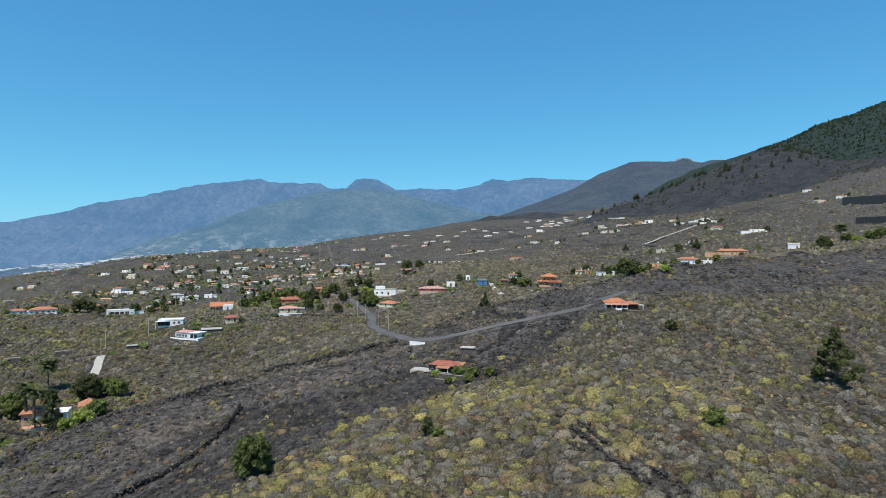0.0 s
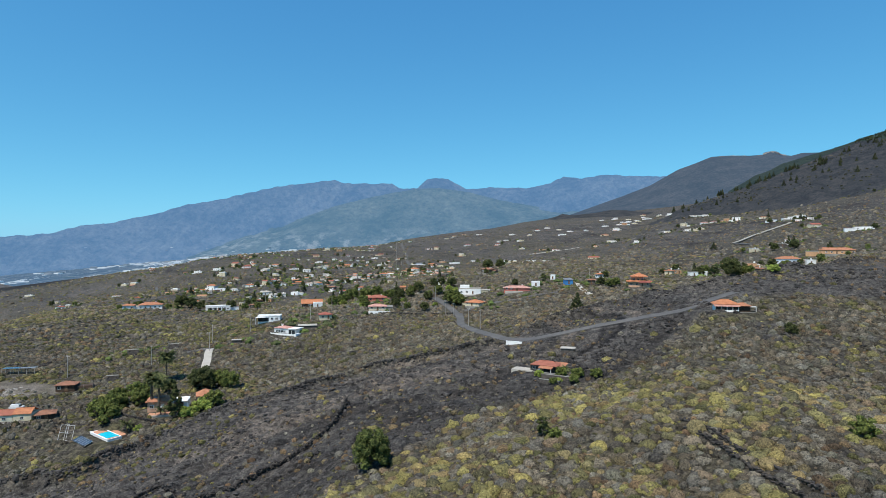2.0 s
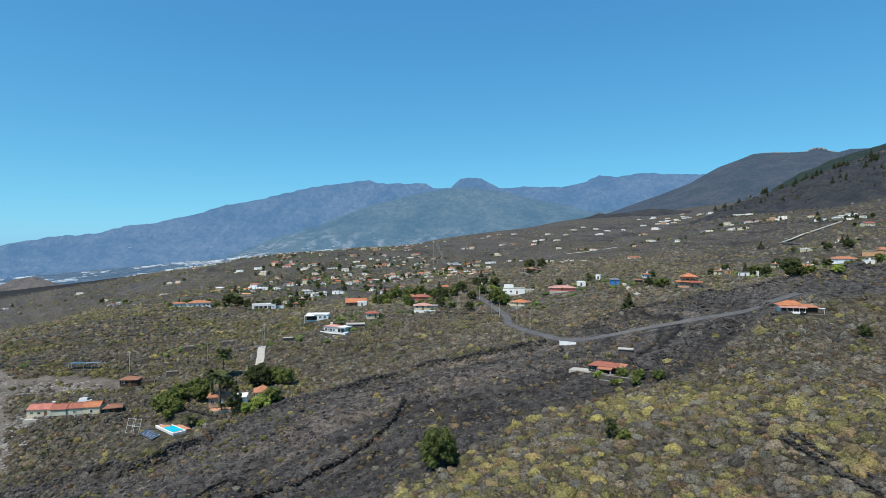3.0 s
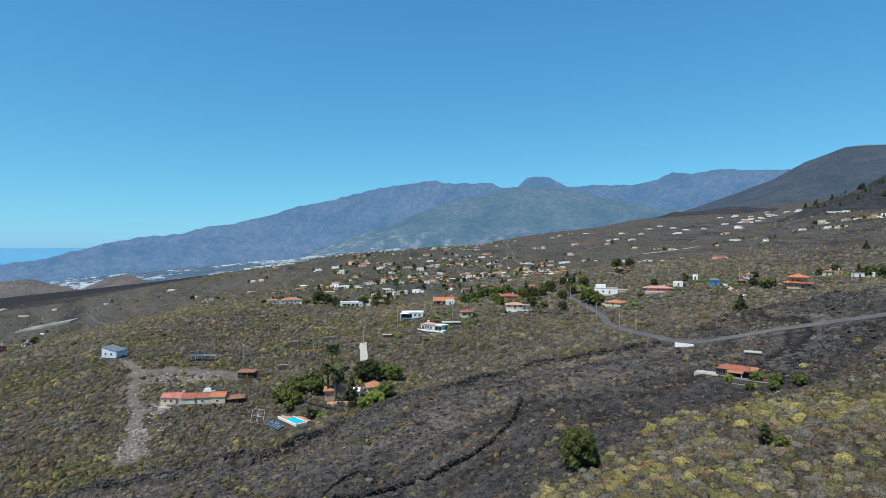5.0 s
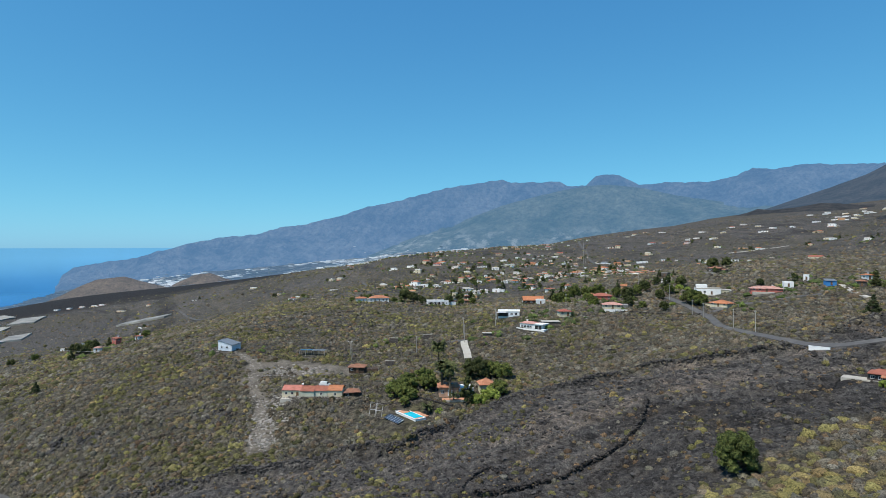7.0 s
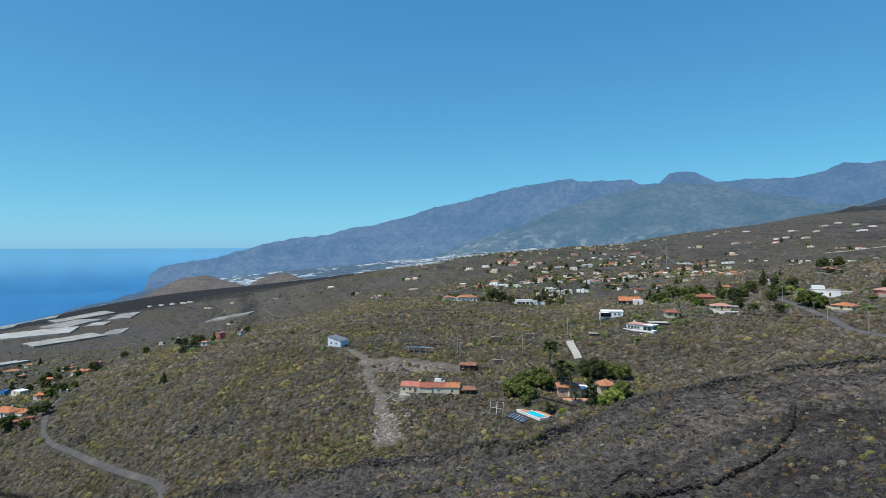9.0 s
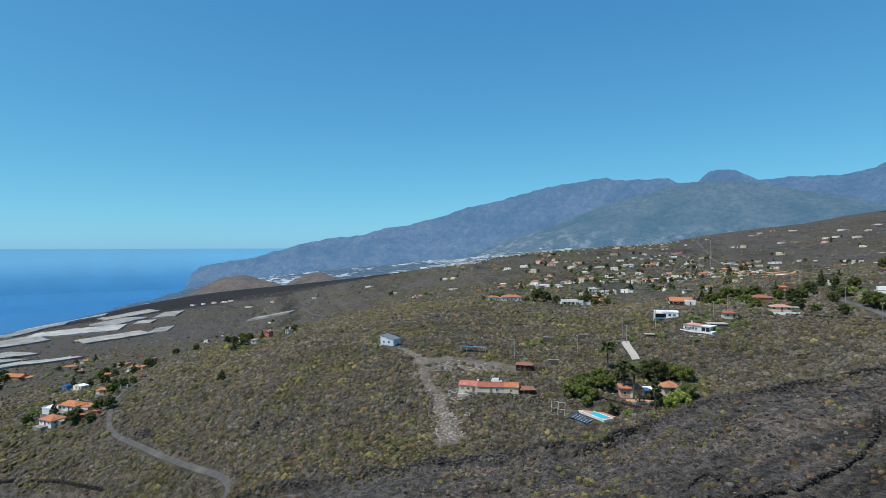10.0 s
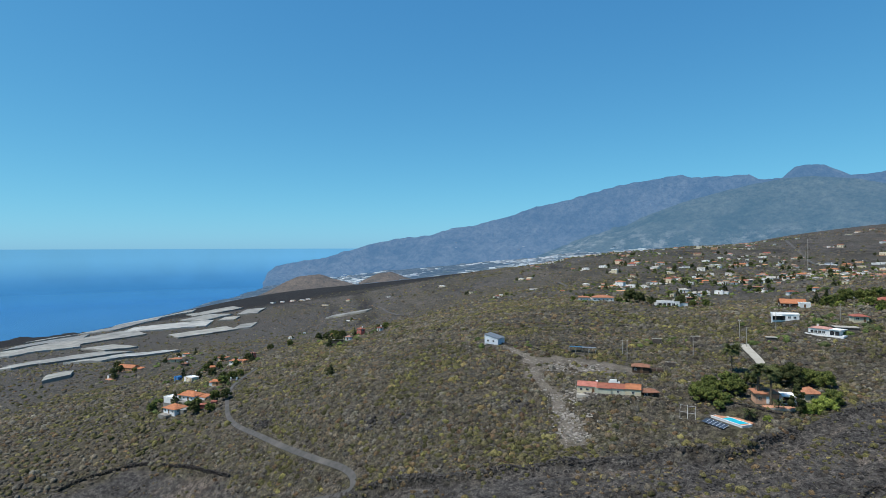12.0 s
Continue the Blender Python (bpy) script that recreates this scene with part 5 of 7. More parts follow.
def pool():
    ob = thing("swimming_pool", pose(-135.4, 165.4, 2.1, 0, 0, -30.5) @ Matrix.Scale(0.82, 4), "turquoise garden pool with a white raised rim", "pool")
    part("basin", Shape().box(0, -2.2, -2.6, 15.0, 0.35, 2.9).box(0, 2.6, -2.6, 15.0, 0.35, 2.9).box(-7.3, 0.2, -2.6, 0.35, 4.4, 2.9).box(7.3, 0.2, -2.6, 0.35, 4.4, 2.9), WHITE, ob, "white painted pool wall")
    part("coping", Shape().box(0, -2.25, 0.303, 15.4, 0.6, 0.08), WHITE, ob)
    part("water", Shape().box(1.6, 0.2, -0.6, 8.4, 4.4, 0.86), POOL, ob)
    part("paving", Shape().box(-4.86, -0.1, -0.8, 4.5, 3.8, 1.05).box(6.47, -0.1, -0.8, 1.3, 3.8, 1.05).box(2.0, 3.9, -1.2, 9.0, 2.2, 1.45), TERRACE, ob)
    claim(-134.8, 164.9, 9.5)
    gr = thing("solar_array", pose(-138.8, 160.0, 1.9, 20, 0, -30.5) @ Matrix.Scale(0.85, 4), "dark blue solar panels on a low frame", "solar panel")
    for k in range(6):
        p = part("panel", Shape().box(-4.2 + 1.7 * k, 0, 0, 1.6, 3.0, 0.07), SOLAR, gr)
        part("panel_frame", Shape().box(-3.36 + 1.7 * k, 0, -0.02, 0.07, 3.06, 0.12), METAL_WHITE, gr)
    for u in (-4.5, 4.5):
        part("leg", Shape().box(u, 1.2, -1.6, 0.12, 0.12, 1.6), POLE_GREY, gr)
    claim(-137.6, 158.6, 5)


pool()


def standing_frames():
    for k, (x, y) in enumerate(((-149.6, 164.6), (-146.8, 163.6))):
        ob = thing("steel_frame", pose(x, y, height(x, y) - 0.1, -30, 0, 14) @ Matrix.Scale(0.76, 4), "leaning white steel frame with two openings", "frame", "white frames by the pool")
        for u in (-1.55, 1.55):
            part("upright", Shape().box(u, 0, 0, 0.12, 0.1, 6.2), POLE_PALE, ob)
        for h in (0.0, 3.0, 6.05):
            part("crossbar", Shape().box(0, 0, h, 2.94, 0.1, 0.12), POLE_PALE, ob)
    claim(-148.5, 167, 4)


standing_frames()


# pergola with blue panels at the yard's edge
def pergola(x, y, turn, n, label):
    z = height(x, y)
    ob = thing("pergola", pose(x, y, z, 0, 0, turn), label, "pergola")
    for k in range(n + 1):
        part("post", Shape().box(-n * 1.5 + 3 * k, -1.2, -0.5, 0.12, 0.12, 2.5), POLE_GREY, ob)
        part("post", Shape().box(-n * 1.5 + 3 * k, 1.2, -0.5, 0.12, 0.12, 2.9), POLE_GREY, ob)
    for k in range(n):
        part("panel", Shape().box(-n * 1.5 + 1.5 + 3 * k, 0, 2.2 + 0.02 * (k % 2), 2.9, 2.9, 0.08), SOLAR if k in (0, 1) else GREY_SHEET, ob)
    claim(x, y, n * 1.5)


pergola(-208, 212, 16, 4, "low pergola with blue and grey roof panels")


def roofless_ruin(x, y, turn, w, d, label):
    ob = thing("ruin", pose(x, y, height(x, y), 0, 0, turn), label, "ruin")
    part("wall", Shape().box(0, -d / 2, -1.0, w, 0.4, 1.9).box(0, d / 2, -1.0, w, 0.4, 2.5), STONE, ob)
    part("side_wall", Shape().box(-w / 2 + 0.2, 0, -1.0, 0.4, d - 0.4, 2.2).box(w / 2 - 0.2, 0, -1.0, 0.4, d - 0.4, 1.8), STONE, ob)
    part("beam", Shape().box(0, 0, 1.85, w + 0.3, 0.3, 0.25), PALE_CONCRETE, ob)
    claim(x, y, w * 0.7)


roofless_ruin(-188, 254, 20, 4.5, 3, "roofless grey concrete shelter in the scrub")
roofless_ruin(-169, 214, 26, 4, 2.5, "open white-framed pen beside a hut")
roofless_ruin(-172, 261, 24, 4.5, 3, "low ruined field shelter")
roofless_ruin(-436, 268, 30, 16, 7, "long roofless grey stone ruin")

# parapet at the road's bend
wall_a = thing("parapet", pose(-9.2, 208.6, 26.0, 0, 0, -22), "white painted parapet at a road bend", "wall")
part("wall", Shape().box(0, 0, -1.2, 6.0, 0.4, 1.75), WHITE, wall_a)
part("coping", Shape().box(0, 0, 0.552, 6.2, 0.5, 0.08), WHITE, wall_a)
claim(-9, 208.6, 3)

# houses by the lane
named_house(-402, 119, 8, 9.5, 8, 2.5, "hip", WHITE, TILE_BRIGHT, "white house under a bright orange pyramid roof", 1, dice, False, rise=2.2)
named_house(-412, 133, 14, 12.5, 7.5, 2.6, "hip", WHITE, TILE_BRIGHT, "white farmhouse with a long bright orange roof", 1, dice, True, rise=2.2)
named_house(-423, 128, 14, 8, 6, 2.4, "flat", WHITE, WHITE, "white terrace block beside a farmhouse", 1, dice, False)
for u, v, w in ((-388, 127, 3.6), (-384, 131, 2.8)):
    slab = thing("shed", pose(u, v, height(u, v), 0, 0, 40), "tiny shed with an orange tiled roof", "shed", "sheds by the farmhouse")
    part("wall", Shape().box(0, 0, -0.5, w, w * 0.8, 2.2), PINK, slab)
    part("roof", hip_roof(w, w * 0.8, 1.7, 0.7, 0.3, 0.15, 0.1), TILE_RED, slab)
gate = thing("gate_posts", pose(-425, 168, height(-425, 168), 0, 0, 50), "pair of white gate posts by the lane", "gate")
for u in (-1.8, 1.8):
    part("post", Shape().box(u, 0, -0.3, 0.7, 0.7, 2.6).box(u, 0, 2.3, 0.9, 0.9, 0.14), WHITE, gate)
part("gate_bar", Shape().box(0, 0, 0.4, 2.9, 0.08, 1.0), POLE_GREY, gate)


# utility poles
def utility_pole(x, y, h, lamp=False):
    ob = thing("utility_pole", pose(x, y, height(x, y), 0, 0, dice.uniform(0, 180)), "tall grey utility pole beside the road", "pole", "utility poles")
    part("pole", Shape().tube(0, 0, -0.5, 0.16, h + 0.5, 0.7), POLE_GREY, ob)
    part("crossarm", Shape().box(0, 0, h - 0.5, 1.6, 0.12, 0.14), POLE_GREY, ob)
    for u in (-0.7, 0.0, 0.7):
        part("insulator", Shape().tube(u, 0, h - 0.36, 0.05, 0.2), WHITE, ob)


for x, y, h in ((-147, 249, 9), (-165.5, 234, 8), (-187, 212, 9), (-191, 217, 7), (-152.5, 262, 9), (-139.5, 274.5, 9), (-46, 312, 9), (-41, 306, 8), (-23.5, 249, 8.5), (-30, 268, 8.5),
                (-58, 362, 9), (-116, 296, 9), (-236, 1215, 16), (-226, 1120, 14), (38, 367, 10), (-112, 320, 9), (-80, 420, 10), (-240, 520, 10)):
    utility_pole(x, y, h)


# tall lattice mast over the village
def lattice_mast(x, y, h):
    ob = thing("radio_mast", pose(x, y, height(x, y), 0, 0, 20), "tall thin grey lattice mast above the village", "mast")
    for u, v in ((-0.5, -0.4), (0.5, -0.4), (0.0, 0.5)):
        part("leg", Shape().box(u, v, -0.5, 0.16, 0.16, h + 0.5), POLE_GREY, ob)
    for k in range(int(h / 2.5)):
        part("brace", Shape().box(0, -0.4, 1.0 + 2.5 * k, 1.0, 0.1, 0.1).box(0, 0.05, 2.2 + 2.5 * k, 0.9, 0.1, 0.1), POLE_GREY, ob)
    part("cabin", Shape().box(2.5, 0, -0.5, 3.0, 2.4, 3.0), WHITE, ob, "white equipment cabin")


lattice_mast(-204, 960, 46)


# greenhouses on the coastal slope
def net_material():
    n = Nodes("pale_greenhouse_net", 0.7)
    base = n.ramp(n.noise(0.04, 4.0), (0.3, (0.20, 0.205, 0.20)), (0.7, (0.46, 0.45, 0.42)))
    w = n.node("TexWave", Scale=0.12, Distortion=0.5)
    n.link(n.place(), w.inputs["Vector"])
    base = n.mix(n.math("MULTIPLY", w.outputs["Fac"], 0.3), base, (0.30, 0.28, 0.24))
    each = n.ramp(n.node("ObjectInfo").outputs["Random"], (0.1, (0.6, 0.6, 0.6)), (0.5, (0.85, 0.82, 0.76)), (0.9, (1.1, 1.1, 1.1)))
    return n.colour(n.mix(1.0, base, each, "MULTIPLY"))


NET = net_material()


def greenhouse(x, y, w, d, turn, label="wide pale net greenhouse on the coastal slope"):
    """A net roof on posts that follows the slope."""
    m = pose(x, y, 0, 0, 0, turn)
    n, k = max(3, int(w / 14)), max(2, int(d / 14))
    us, vs = np.linspace(-w / 2, w / 2, n), np.linspace(-d / 2, d / 2, k)
    pts = [m @ Vector((u, v, 0)) for v in vs for u in us]
    zs = land(np.array([p.x for p in pts]), np.array([p.y for p in pts])) + 3.0
    zs = zs + np.array([0.5 * ((i + i // n) % 2) for i in range(len(pts))])
    base = float(zs.mean())
    ob = thing("greenhouse", pose(x, y, base, 0, 0, turn), label, "greenhouse", "greenhouses above the coast")
    vv = [(u, v, 0) for v in vs for u in us]
    vv = [(a, b, float(z - base)) for (a, b, _), z in zip(vv, zs)]
    ff = [(j * n + i, j * n + i + 1, (j + 1) * n + i + 1, (j + 1) * n + i) for j in range(k - 1) for i in range(n - 1)]
    part("roof", Shape().add(vv, ff), NET, ob)
    s = Shape()
    for line in ([j * n for j in range(k)], [j * n + n - 1 for j in range(k)], list(range(n)), [(k - 1) * n + i for i in range(n)]):
        for a, b in zip(line, line[1:]):
            p, q = vv[a], vv[b]
            s.add([(p[0], p[1], p[2] - 3.6), (q[0], q[1], q[2] - 3.6), (q[0], q[1], q[2] - 0.05), (p[0], p[1], p[2] - 0.05)], [(0, 1, 2, 3)])
    part("side_net", s, NET, ob)


for x, y, w, d, turn in ((-1520, 480, 209, 110, 85), (-1494, 381, 140, 110, 71), (-1510, 657, 191, 90, 49), (-1730, 602, 125, 130, 32), (-1890, 757, 113, 90, 29), (-1850, 820, 150, 110, 56),
                         (-1640, 440, 150, 97, 60), (-1551, 778, 96, 90, 100), (-1457, 788, 42, 46, 38), (-1500, 882, 55, 84, 40)):
    greenhouse(x, y, w, d, turn)
for x, y, w, d, turn in ((-1334, 650, 133, 70, 81), (-1311, 741, 41, 64, 42), (-1309, 441, 60, 110, 91), (-1165, 328, 160, 90, 106), (-1050, 343, 124, 60, 122), (-1035, 383, 90, 70, 80), (-722, 166, 22, 60, 69),
                         (-1470, 335, 48, 88, 31), (-1785, 529, 163, 100, 54), (-1649, 857, 133, 90, 76), (-1790, 700, 120, 120, 60), (-1128, 241, 70, 60, 117), (-1015, 798, 106, 22, 11)):
    greenhouse(x, y, w, d, turn, "weathered pale net greenhouse among dark fields")
# dark net fences on the upper slope
for x, y, w in ((566, 770, 66), (434, 578, 40)):
    fence = thing("net_fence", pose(x, y, height(x, y), 0, 0, -63), "long dark windbreak net fence", "fence", "dark net fences")
    part("net", Shape().box(0, 0, -6, w, 0.4, 17 if w > 50 else 13), plain("dark_net", (0.03, 0.035, 0.04)), fence)
    for k in range(6):
        part("post", Shape().box(-w / 2 + k * w / 5, -1.0, -6, 0.2, 0.2, 17.2 if w > 50 else 13.2), DARK_WOOD, fence)


# ---- scrub, rocks and rubble ----
def lump(level, seed, squash=0.75, rough=0.3, cut=-0.3):
    """A lumpy dome: corners and three-sided faces."""
    rnd = random.Random(seed)
    bm = bmesh.new()
    bmesh.ops.create_icosphere(bm, subdivisions=level, radius=1.0)
    off = Vector((seed * 3.1, seed * 1.7, seed * 0.9))
    for v in bm.verts:
        k = 1.0 + rough * noise.noise(v.co * 1.7 + off) + rough * 0.6 * noise.noise(v.co * 4.5 + off) + rnd.uniform(-0.35, 0.35) * rough
        v.co *= k
        v.co.z *= squash
    low = [f for f in bm.faces if f.calc_center_median().z < cut * squash]
    bmesh.ops.delete(bm, geom=low, context="FACES")
    loose = [v for v in bm.verts if not v.link_faces]
    bmesh.ops.delete(bm, geom=loose, context="VERTS")
    bm.verts.index_update()
    verts = np.array([v.co[:] for v in bm.verts])
    faces = np.array([[v.index for v in f.verts] for f in bm.faces])
    bm.free()
    return verts, faces


def cushion(cards, size, seed, squash=0.85, core=1):
    """A shrub: a soft rounded core with small leafy tufts that break its outline."""
    rng = np.random.default_rng(seed)
    cv, cf = lump(core, seed, squash, 0.34, -0.25)
    cv = cv * 0.94
    d = rng.normal(size=(cards, 3))
    d[:, 2] = np.abs(d[:, 2]) * 0.95 - 0.1
    d /= np.linalg.norm(d, axis=1)[:, None]
    p = d * rng.uniform(0.86, 1.08, (cards, 1)) * np.array([1, 1, squash])
    nrm = d + rng.normal(size=(cards, 3)) * 0.3
    nrm /= np.linalg.norm(nrm, axis=1)[:, None]
    a = np.cross(nrm, rng.normal(size=(cards, 3)))
    a /= np.linalg.norm(a, axis=1)[:, None] + 1e-9
    b = np.cross(nrm, a)
    s = size * rng.uniform(0.6, 1.4, (cards, 1))
    a, b = a * s, b * s
    v = np.stack([p - a, p - b, p + a, p + b], 1).reshape(-1, 3)
    q = np.arange(cards)[:, None] * 4 + len(cv)
    f = np.concatenate([q + np.array([[0, 1, 2]]), q + np.array([[0, 2, 3]])])
    return np.concatenate([cv, v]), np.concatenate([cf, f])


def strew(name, x, y, size, templates, material, label, category, tall=(0.8, 1.2), sink=0.12, lift=None, flat=True, seed=0):
    """One joined mesh of many lumps on the ground."""
    rng = np.random.default_rng(seed)
    z = (land(x, y) if lift is None else lift) - sink * size
    turn = rng.uniform(0, 2 * np.pi, len(x))
    wide = rng.uniform(0.8, 1.25, len(x))
    high = rng.uniform(*tall, len(x))
    kind = rng.integers(0, len(templates), len(x))
    vs, fs, ts, k = [], [], [], 0
    for i, (tv, tf) in enumerate(templates):
        w = np.where(kind == i)[0]
        if not len(w):
            continue
        c, s = np.cos(turn[w])[:, None], np.sin(turn[w])[:, None]
        sx, sy, sz = (size[w] * wide[w])[:, None], (size[w] / wide[w])[:, None], (size[w] * high[w])[:, None]
        px, py, pz = tv[None, :, 0] * sx, tv[None, :, 1] * sy, tv[None, :, 2] * sz
        v = np.stack([px * c - py * s + x[w][:, None], px * s + py * c + y[w][:, None], pz + z[w][:, None]], 2)
        n = tv.shape[0]
        f = tf[None] + (np.arange(len(w)) * n)[:, None, None] + k
        vs.append(v.reshape(-1, 3)), fs.append(f.reshape(-1, 3))
        ts.append(np.repeat(rng.random(len(w)), n))
        k += n * len(w)
    ob = sheet(name, np.concatenate(vs), np.concatenate(fs), material, flat)
    tone = ob.data.attributes.new("tone", "FLOAT", "POINT")
    tone.data.foreach_set("value", np.concatenate(ts).astype(np.float32))
    return tagged(ob, label, category, kind="stuff")


def leafy(name, palette, fine=3.0, bump=0.9):
    """Leaves in the colours of a palette, one tone for each plant, with darker gaps between the twigs."""
    n = Nodes(name, 0.9, spec=0.1)
    stops = [((i + 0.5) / len(palette), c) for i, c in enumerate(palette)]
    at = n.node("Attribute")
    at.attribute_name = "tone"
    base = n.ramp(at.outputs["Fac"], *stops)
    each = n.ramp(n.node("NewGeometry").outputs["Random Per Island"], (0.1, (0.66, 0.66, 0.66)), (0.9, (1.3, 1.28, 1.2)))
    base = n.mix(1.0, base, each, "MULTIPLY")
    mottle = n.ramp(n.noise(fine, 6.0, 0.8), (0.38, (0.26, 0.26, 0.26)), (0.50, (0.96, 0.96, 0.96)), (0.65, (1.75, 1.72, 1.6)))
    base = n.mix(1.0, base, mottle, "MULTIPLY")
    patchy = n.ramp(n.noise(0.09, 4.0), (0.35, (0.72, 0.72, 0.74)), (0.65, (1.16, 1.14, 1.08)))
    base = n.mix(1.0, base, patchy, "MULTIPLY")
    n.bump(n.noise(fine * 1.3, 5.0, 0.75), bump, 0.35)
    return n.colour(base)


SPURGE = leafy("yellow_green_spurge", [(0.158, 0.144, 0.072), (0.211, 0.189, 0.077), (0.180, 0.164, 0.083), (0.248, 0.216, 0.083), (0.198, 0.149, 0.079), (0.144, 0.135, 0.079)])
GREY_SCRUB = leafy("grey_brown_scrub", [(0.117, 0.104, 0.086), (0.153, 0.144, 0.128), (0.131, 0.110, 0.084), (0.079, 0.067, 0.052), (0.162, 0.156, 0.142), (0.153, 0.115, 0.081), (0.126, 0.122, 0.101)])
OLIVE_SCRUB = leafy("olive_scrub", [(0.088, 0.084, 0.04), (0.132, 0.124, 0.054), (0.165, 0.155, 0.064), (0.108, 0.098, 0.056), (0.08, 0.081, 0.04), (0.145, 0.128, 0.073)])
DRY_SCRUB = leafy("rusty_dry_scrub", [(0.144, 0.097, 0.063), (0.180, 0.133, 0.079), (0.108, 0.077, 0.052), (0.162, 0.133, 0.079)])
GREEN_LEAF = leafy("garden_green", [(0.05, 0.07, 0.025), (0.08, 0.105, 0.035), (0.11, 0.15, 0.045), (0.07, 0.08, 0.04)], 1.6)


def rock_material(name, dark, lite):
    n = Nodes(name, 0.9, spec=0.2)
    base = n.ramp(n.node("NewGeometry").outputs["Random Per Island"], (0.2, dark), (0.8, lite))
    base = n.mix(n.ramp(n.noise(3.0, 5.0, 0.7), (0.4, (0, 0, 0)), (0.7, (0.5, 0.5, 0.5))), base, tuple(v * 1.7 for v in lite))
    n.bump(n.noise(5.0, 5.0, 0.7), 0.6, 0.15)
    return n.colour(base)


LAVA_ROCK = rock_material("black_lava_rock", (0.012, 0.011, 0.011), (0.07, 0.063, 0.058))
PALE_ROCK = rock_material("pale_rubble", (0.10, 0.09, 0.08), (0.27, 0.245, 0.215))
WALL_ROCK = rock_material("dry_wall_stone", (0.018, 0.016, 0.015), (0.055, 0.048, 0.043))

FINE = [cushion(30, 0.10, 20 + i, 0.85, 2) for i in range(8)]
MIDDLE = [cushion(9, 0.2, 30 + i, 0.85, 0) for i in range(8)]
SMALL = [cushion(10, 0.2, 130 + i, 0.9, 0) for i in range(8)]
BUSH = [lump(1, 40 + i, 0.85, 0.45) for i in range(7)]
COARSE = [lump(0, 140 + i, 0.9, 0.6) for i in range(9)]
SPALL = [lump(0, 160 + i, 0.75, 0.7, -2.0) for i in range(9)]
ROUGH = [lump(1, 60 + i, 0.8, 0.55, -2.0) for i in range(6)]
ROUGHER = [lump(2, 80 + i, 0.8, 0.6, -2.0) for i in range(5)]


def candidates(r0, r1, gap, seed, b0=-51.0, b1=86.0):
    """Jittered places between two distances and bearings, a gap apart."""
    rng = np.random.default_rng(seed)
    xs = np.arange(MID_X - r1, MID_X + r1, gap)
    ys = np.arange(MID_Y - 0.2 * r1, MID_Y + r1, gap)
    x, y = [a.ravel() for a in np.meshgrid(xs, ys)]
    x, y = x + rng.uniform(-0.5, 0.5, len(x)) * gap, y + rng.uniform(-0.5, 0.5, len(x)) * gap
    r, b = polar(x, y)
    ok = (r > r0) & (r < r1) & (b > b0) & (b < b1)
    return x[ok], y[ok]


def clear(x, y, margin=0.0):
    """Away from roads, paths and houses."""
    ok = np.ones(len(x), bool)
    for line, w in ((ROAD, 3.0), (LANE, 2.3), (TRACK, 2.2), (YARD, 4.0), (FIRE_WALLS[0], 0.4), (FIRE_WALLS[1], 0.5)):
        ok &= line_gap(x, y, line)[0] > w + margin
    ok &= line_gap(x, y, [(-148.5, 252), (-136, 225)])[0] > 3.2
    for tx, ty, tr in TAKEN:
        ok &= np.hypot(x - tx, y - ty) > tr
    return ok


SCRUB = {"spurge": [], "grey": [], "olive": [], "dry": []}


def sow(r0, r1, gap, lo, hi, seed):
    rng = np.random.default_rng(seed)
    x, y = candidates(r0, r1, gap, seed)
    lava, yellow, gravel = masks(x, y)
    r, b = polar(x, y)
    thick = 1.0 - (0.90 - 0.22 * smooth(0.0, 0.4, rough_noise(x, y, 16, 3, seed=402))) * np.clip(lava * 1.15, 0, 1) - 0.9 * gravel
    thick *= 0.5 + 0.62 * smooth(-0.35, 0.2, rough_noise(x, y, 9, 3, seed=400))
    strip = lava * (1 - smooth(28, 48, line_gap(x, y, LEVEE)[0])) * (x > -320)
    thick = thick + 0.26 * strip * smooth(-0.2, 0.35, rough_noise(x, y, 12, 3, seed=404))
    ok = (rng.random(len(x)) < thick) & clear(x, y)
    x, y, lava, yellow, b = x[ok], y[ok], lava[ok], yellow[ok], b[ok]
    patch = rough_noise(x, y, 26, 3, seed=410)
    west = smooth(8, 24, b)
    p_spurge = (0.03 + 0.40 * yellow + 0.05 * west * smooth(0.0, 0.4, patch)) * (1 - 0.95 * smooth(200, 330, r[ok]))
    p_olive = (0.12 + 0.33 * west) * (1 - 0.4 * yellow) * (0.35 + 1.3 * smooth(-0.25, 0.3, patch)) + 0.1 * smooth(0, 0.4, patch)
    p_dry = 0.07 + 0.12 * smooth(0.1, 0.4, rough_noise(x, y, 34, 2, seed=420)) + 0.34 * lava
    pick = rng.random(len(x))
    kind = np.where(pick < p_spurge, 0, np.where(pick < p_spurge + p_olive, 1, np.where(pick < p_spurge + p_olive + p_dry, 2, 3)))
    size = (lo + (hi - lo) * rng.random(len(x)) ** 1.8) * (1 - 0.25 * lava)
    for k, n in enumerate(("spurge", "olive", "dry", "grey")):
        w = kind == k
        SCRUB[n].append((x[w], y[w], size[w] * (1.3 if n == "spurge" else 0.9 if n == "dry" else 1.0)))


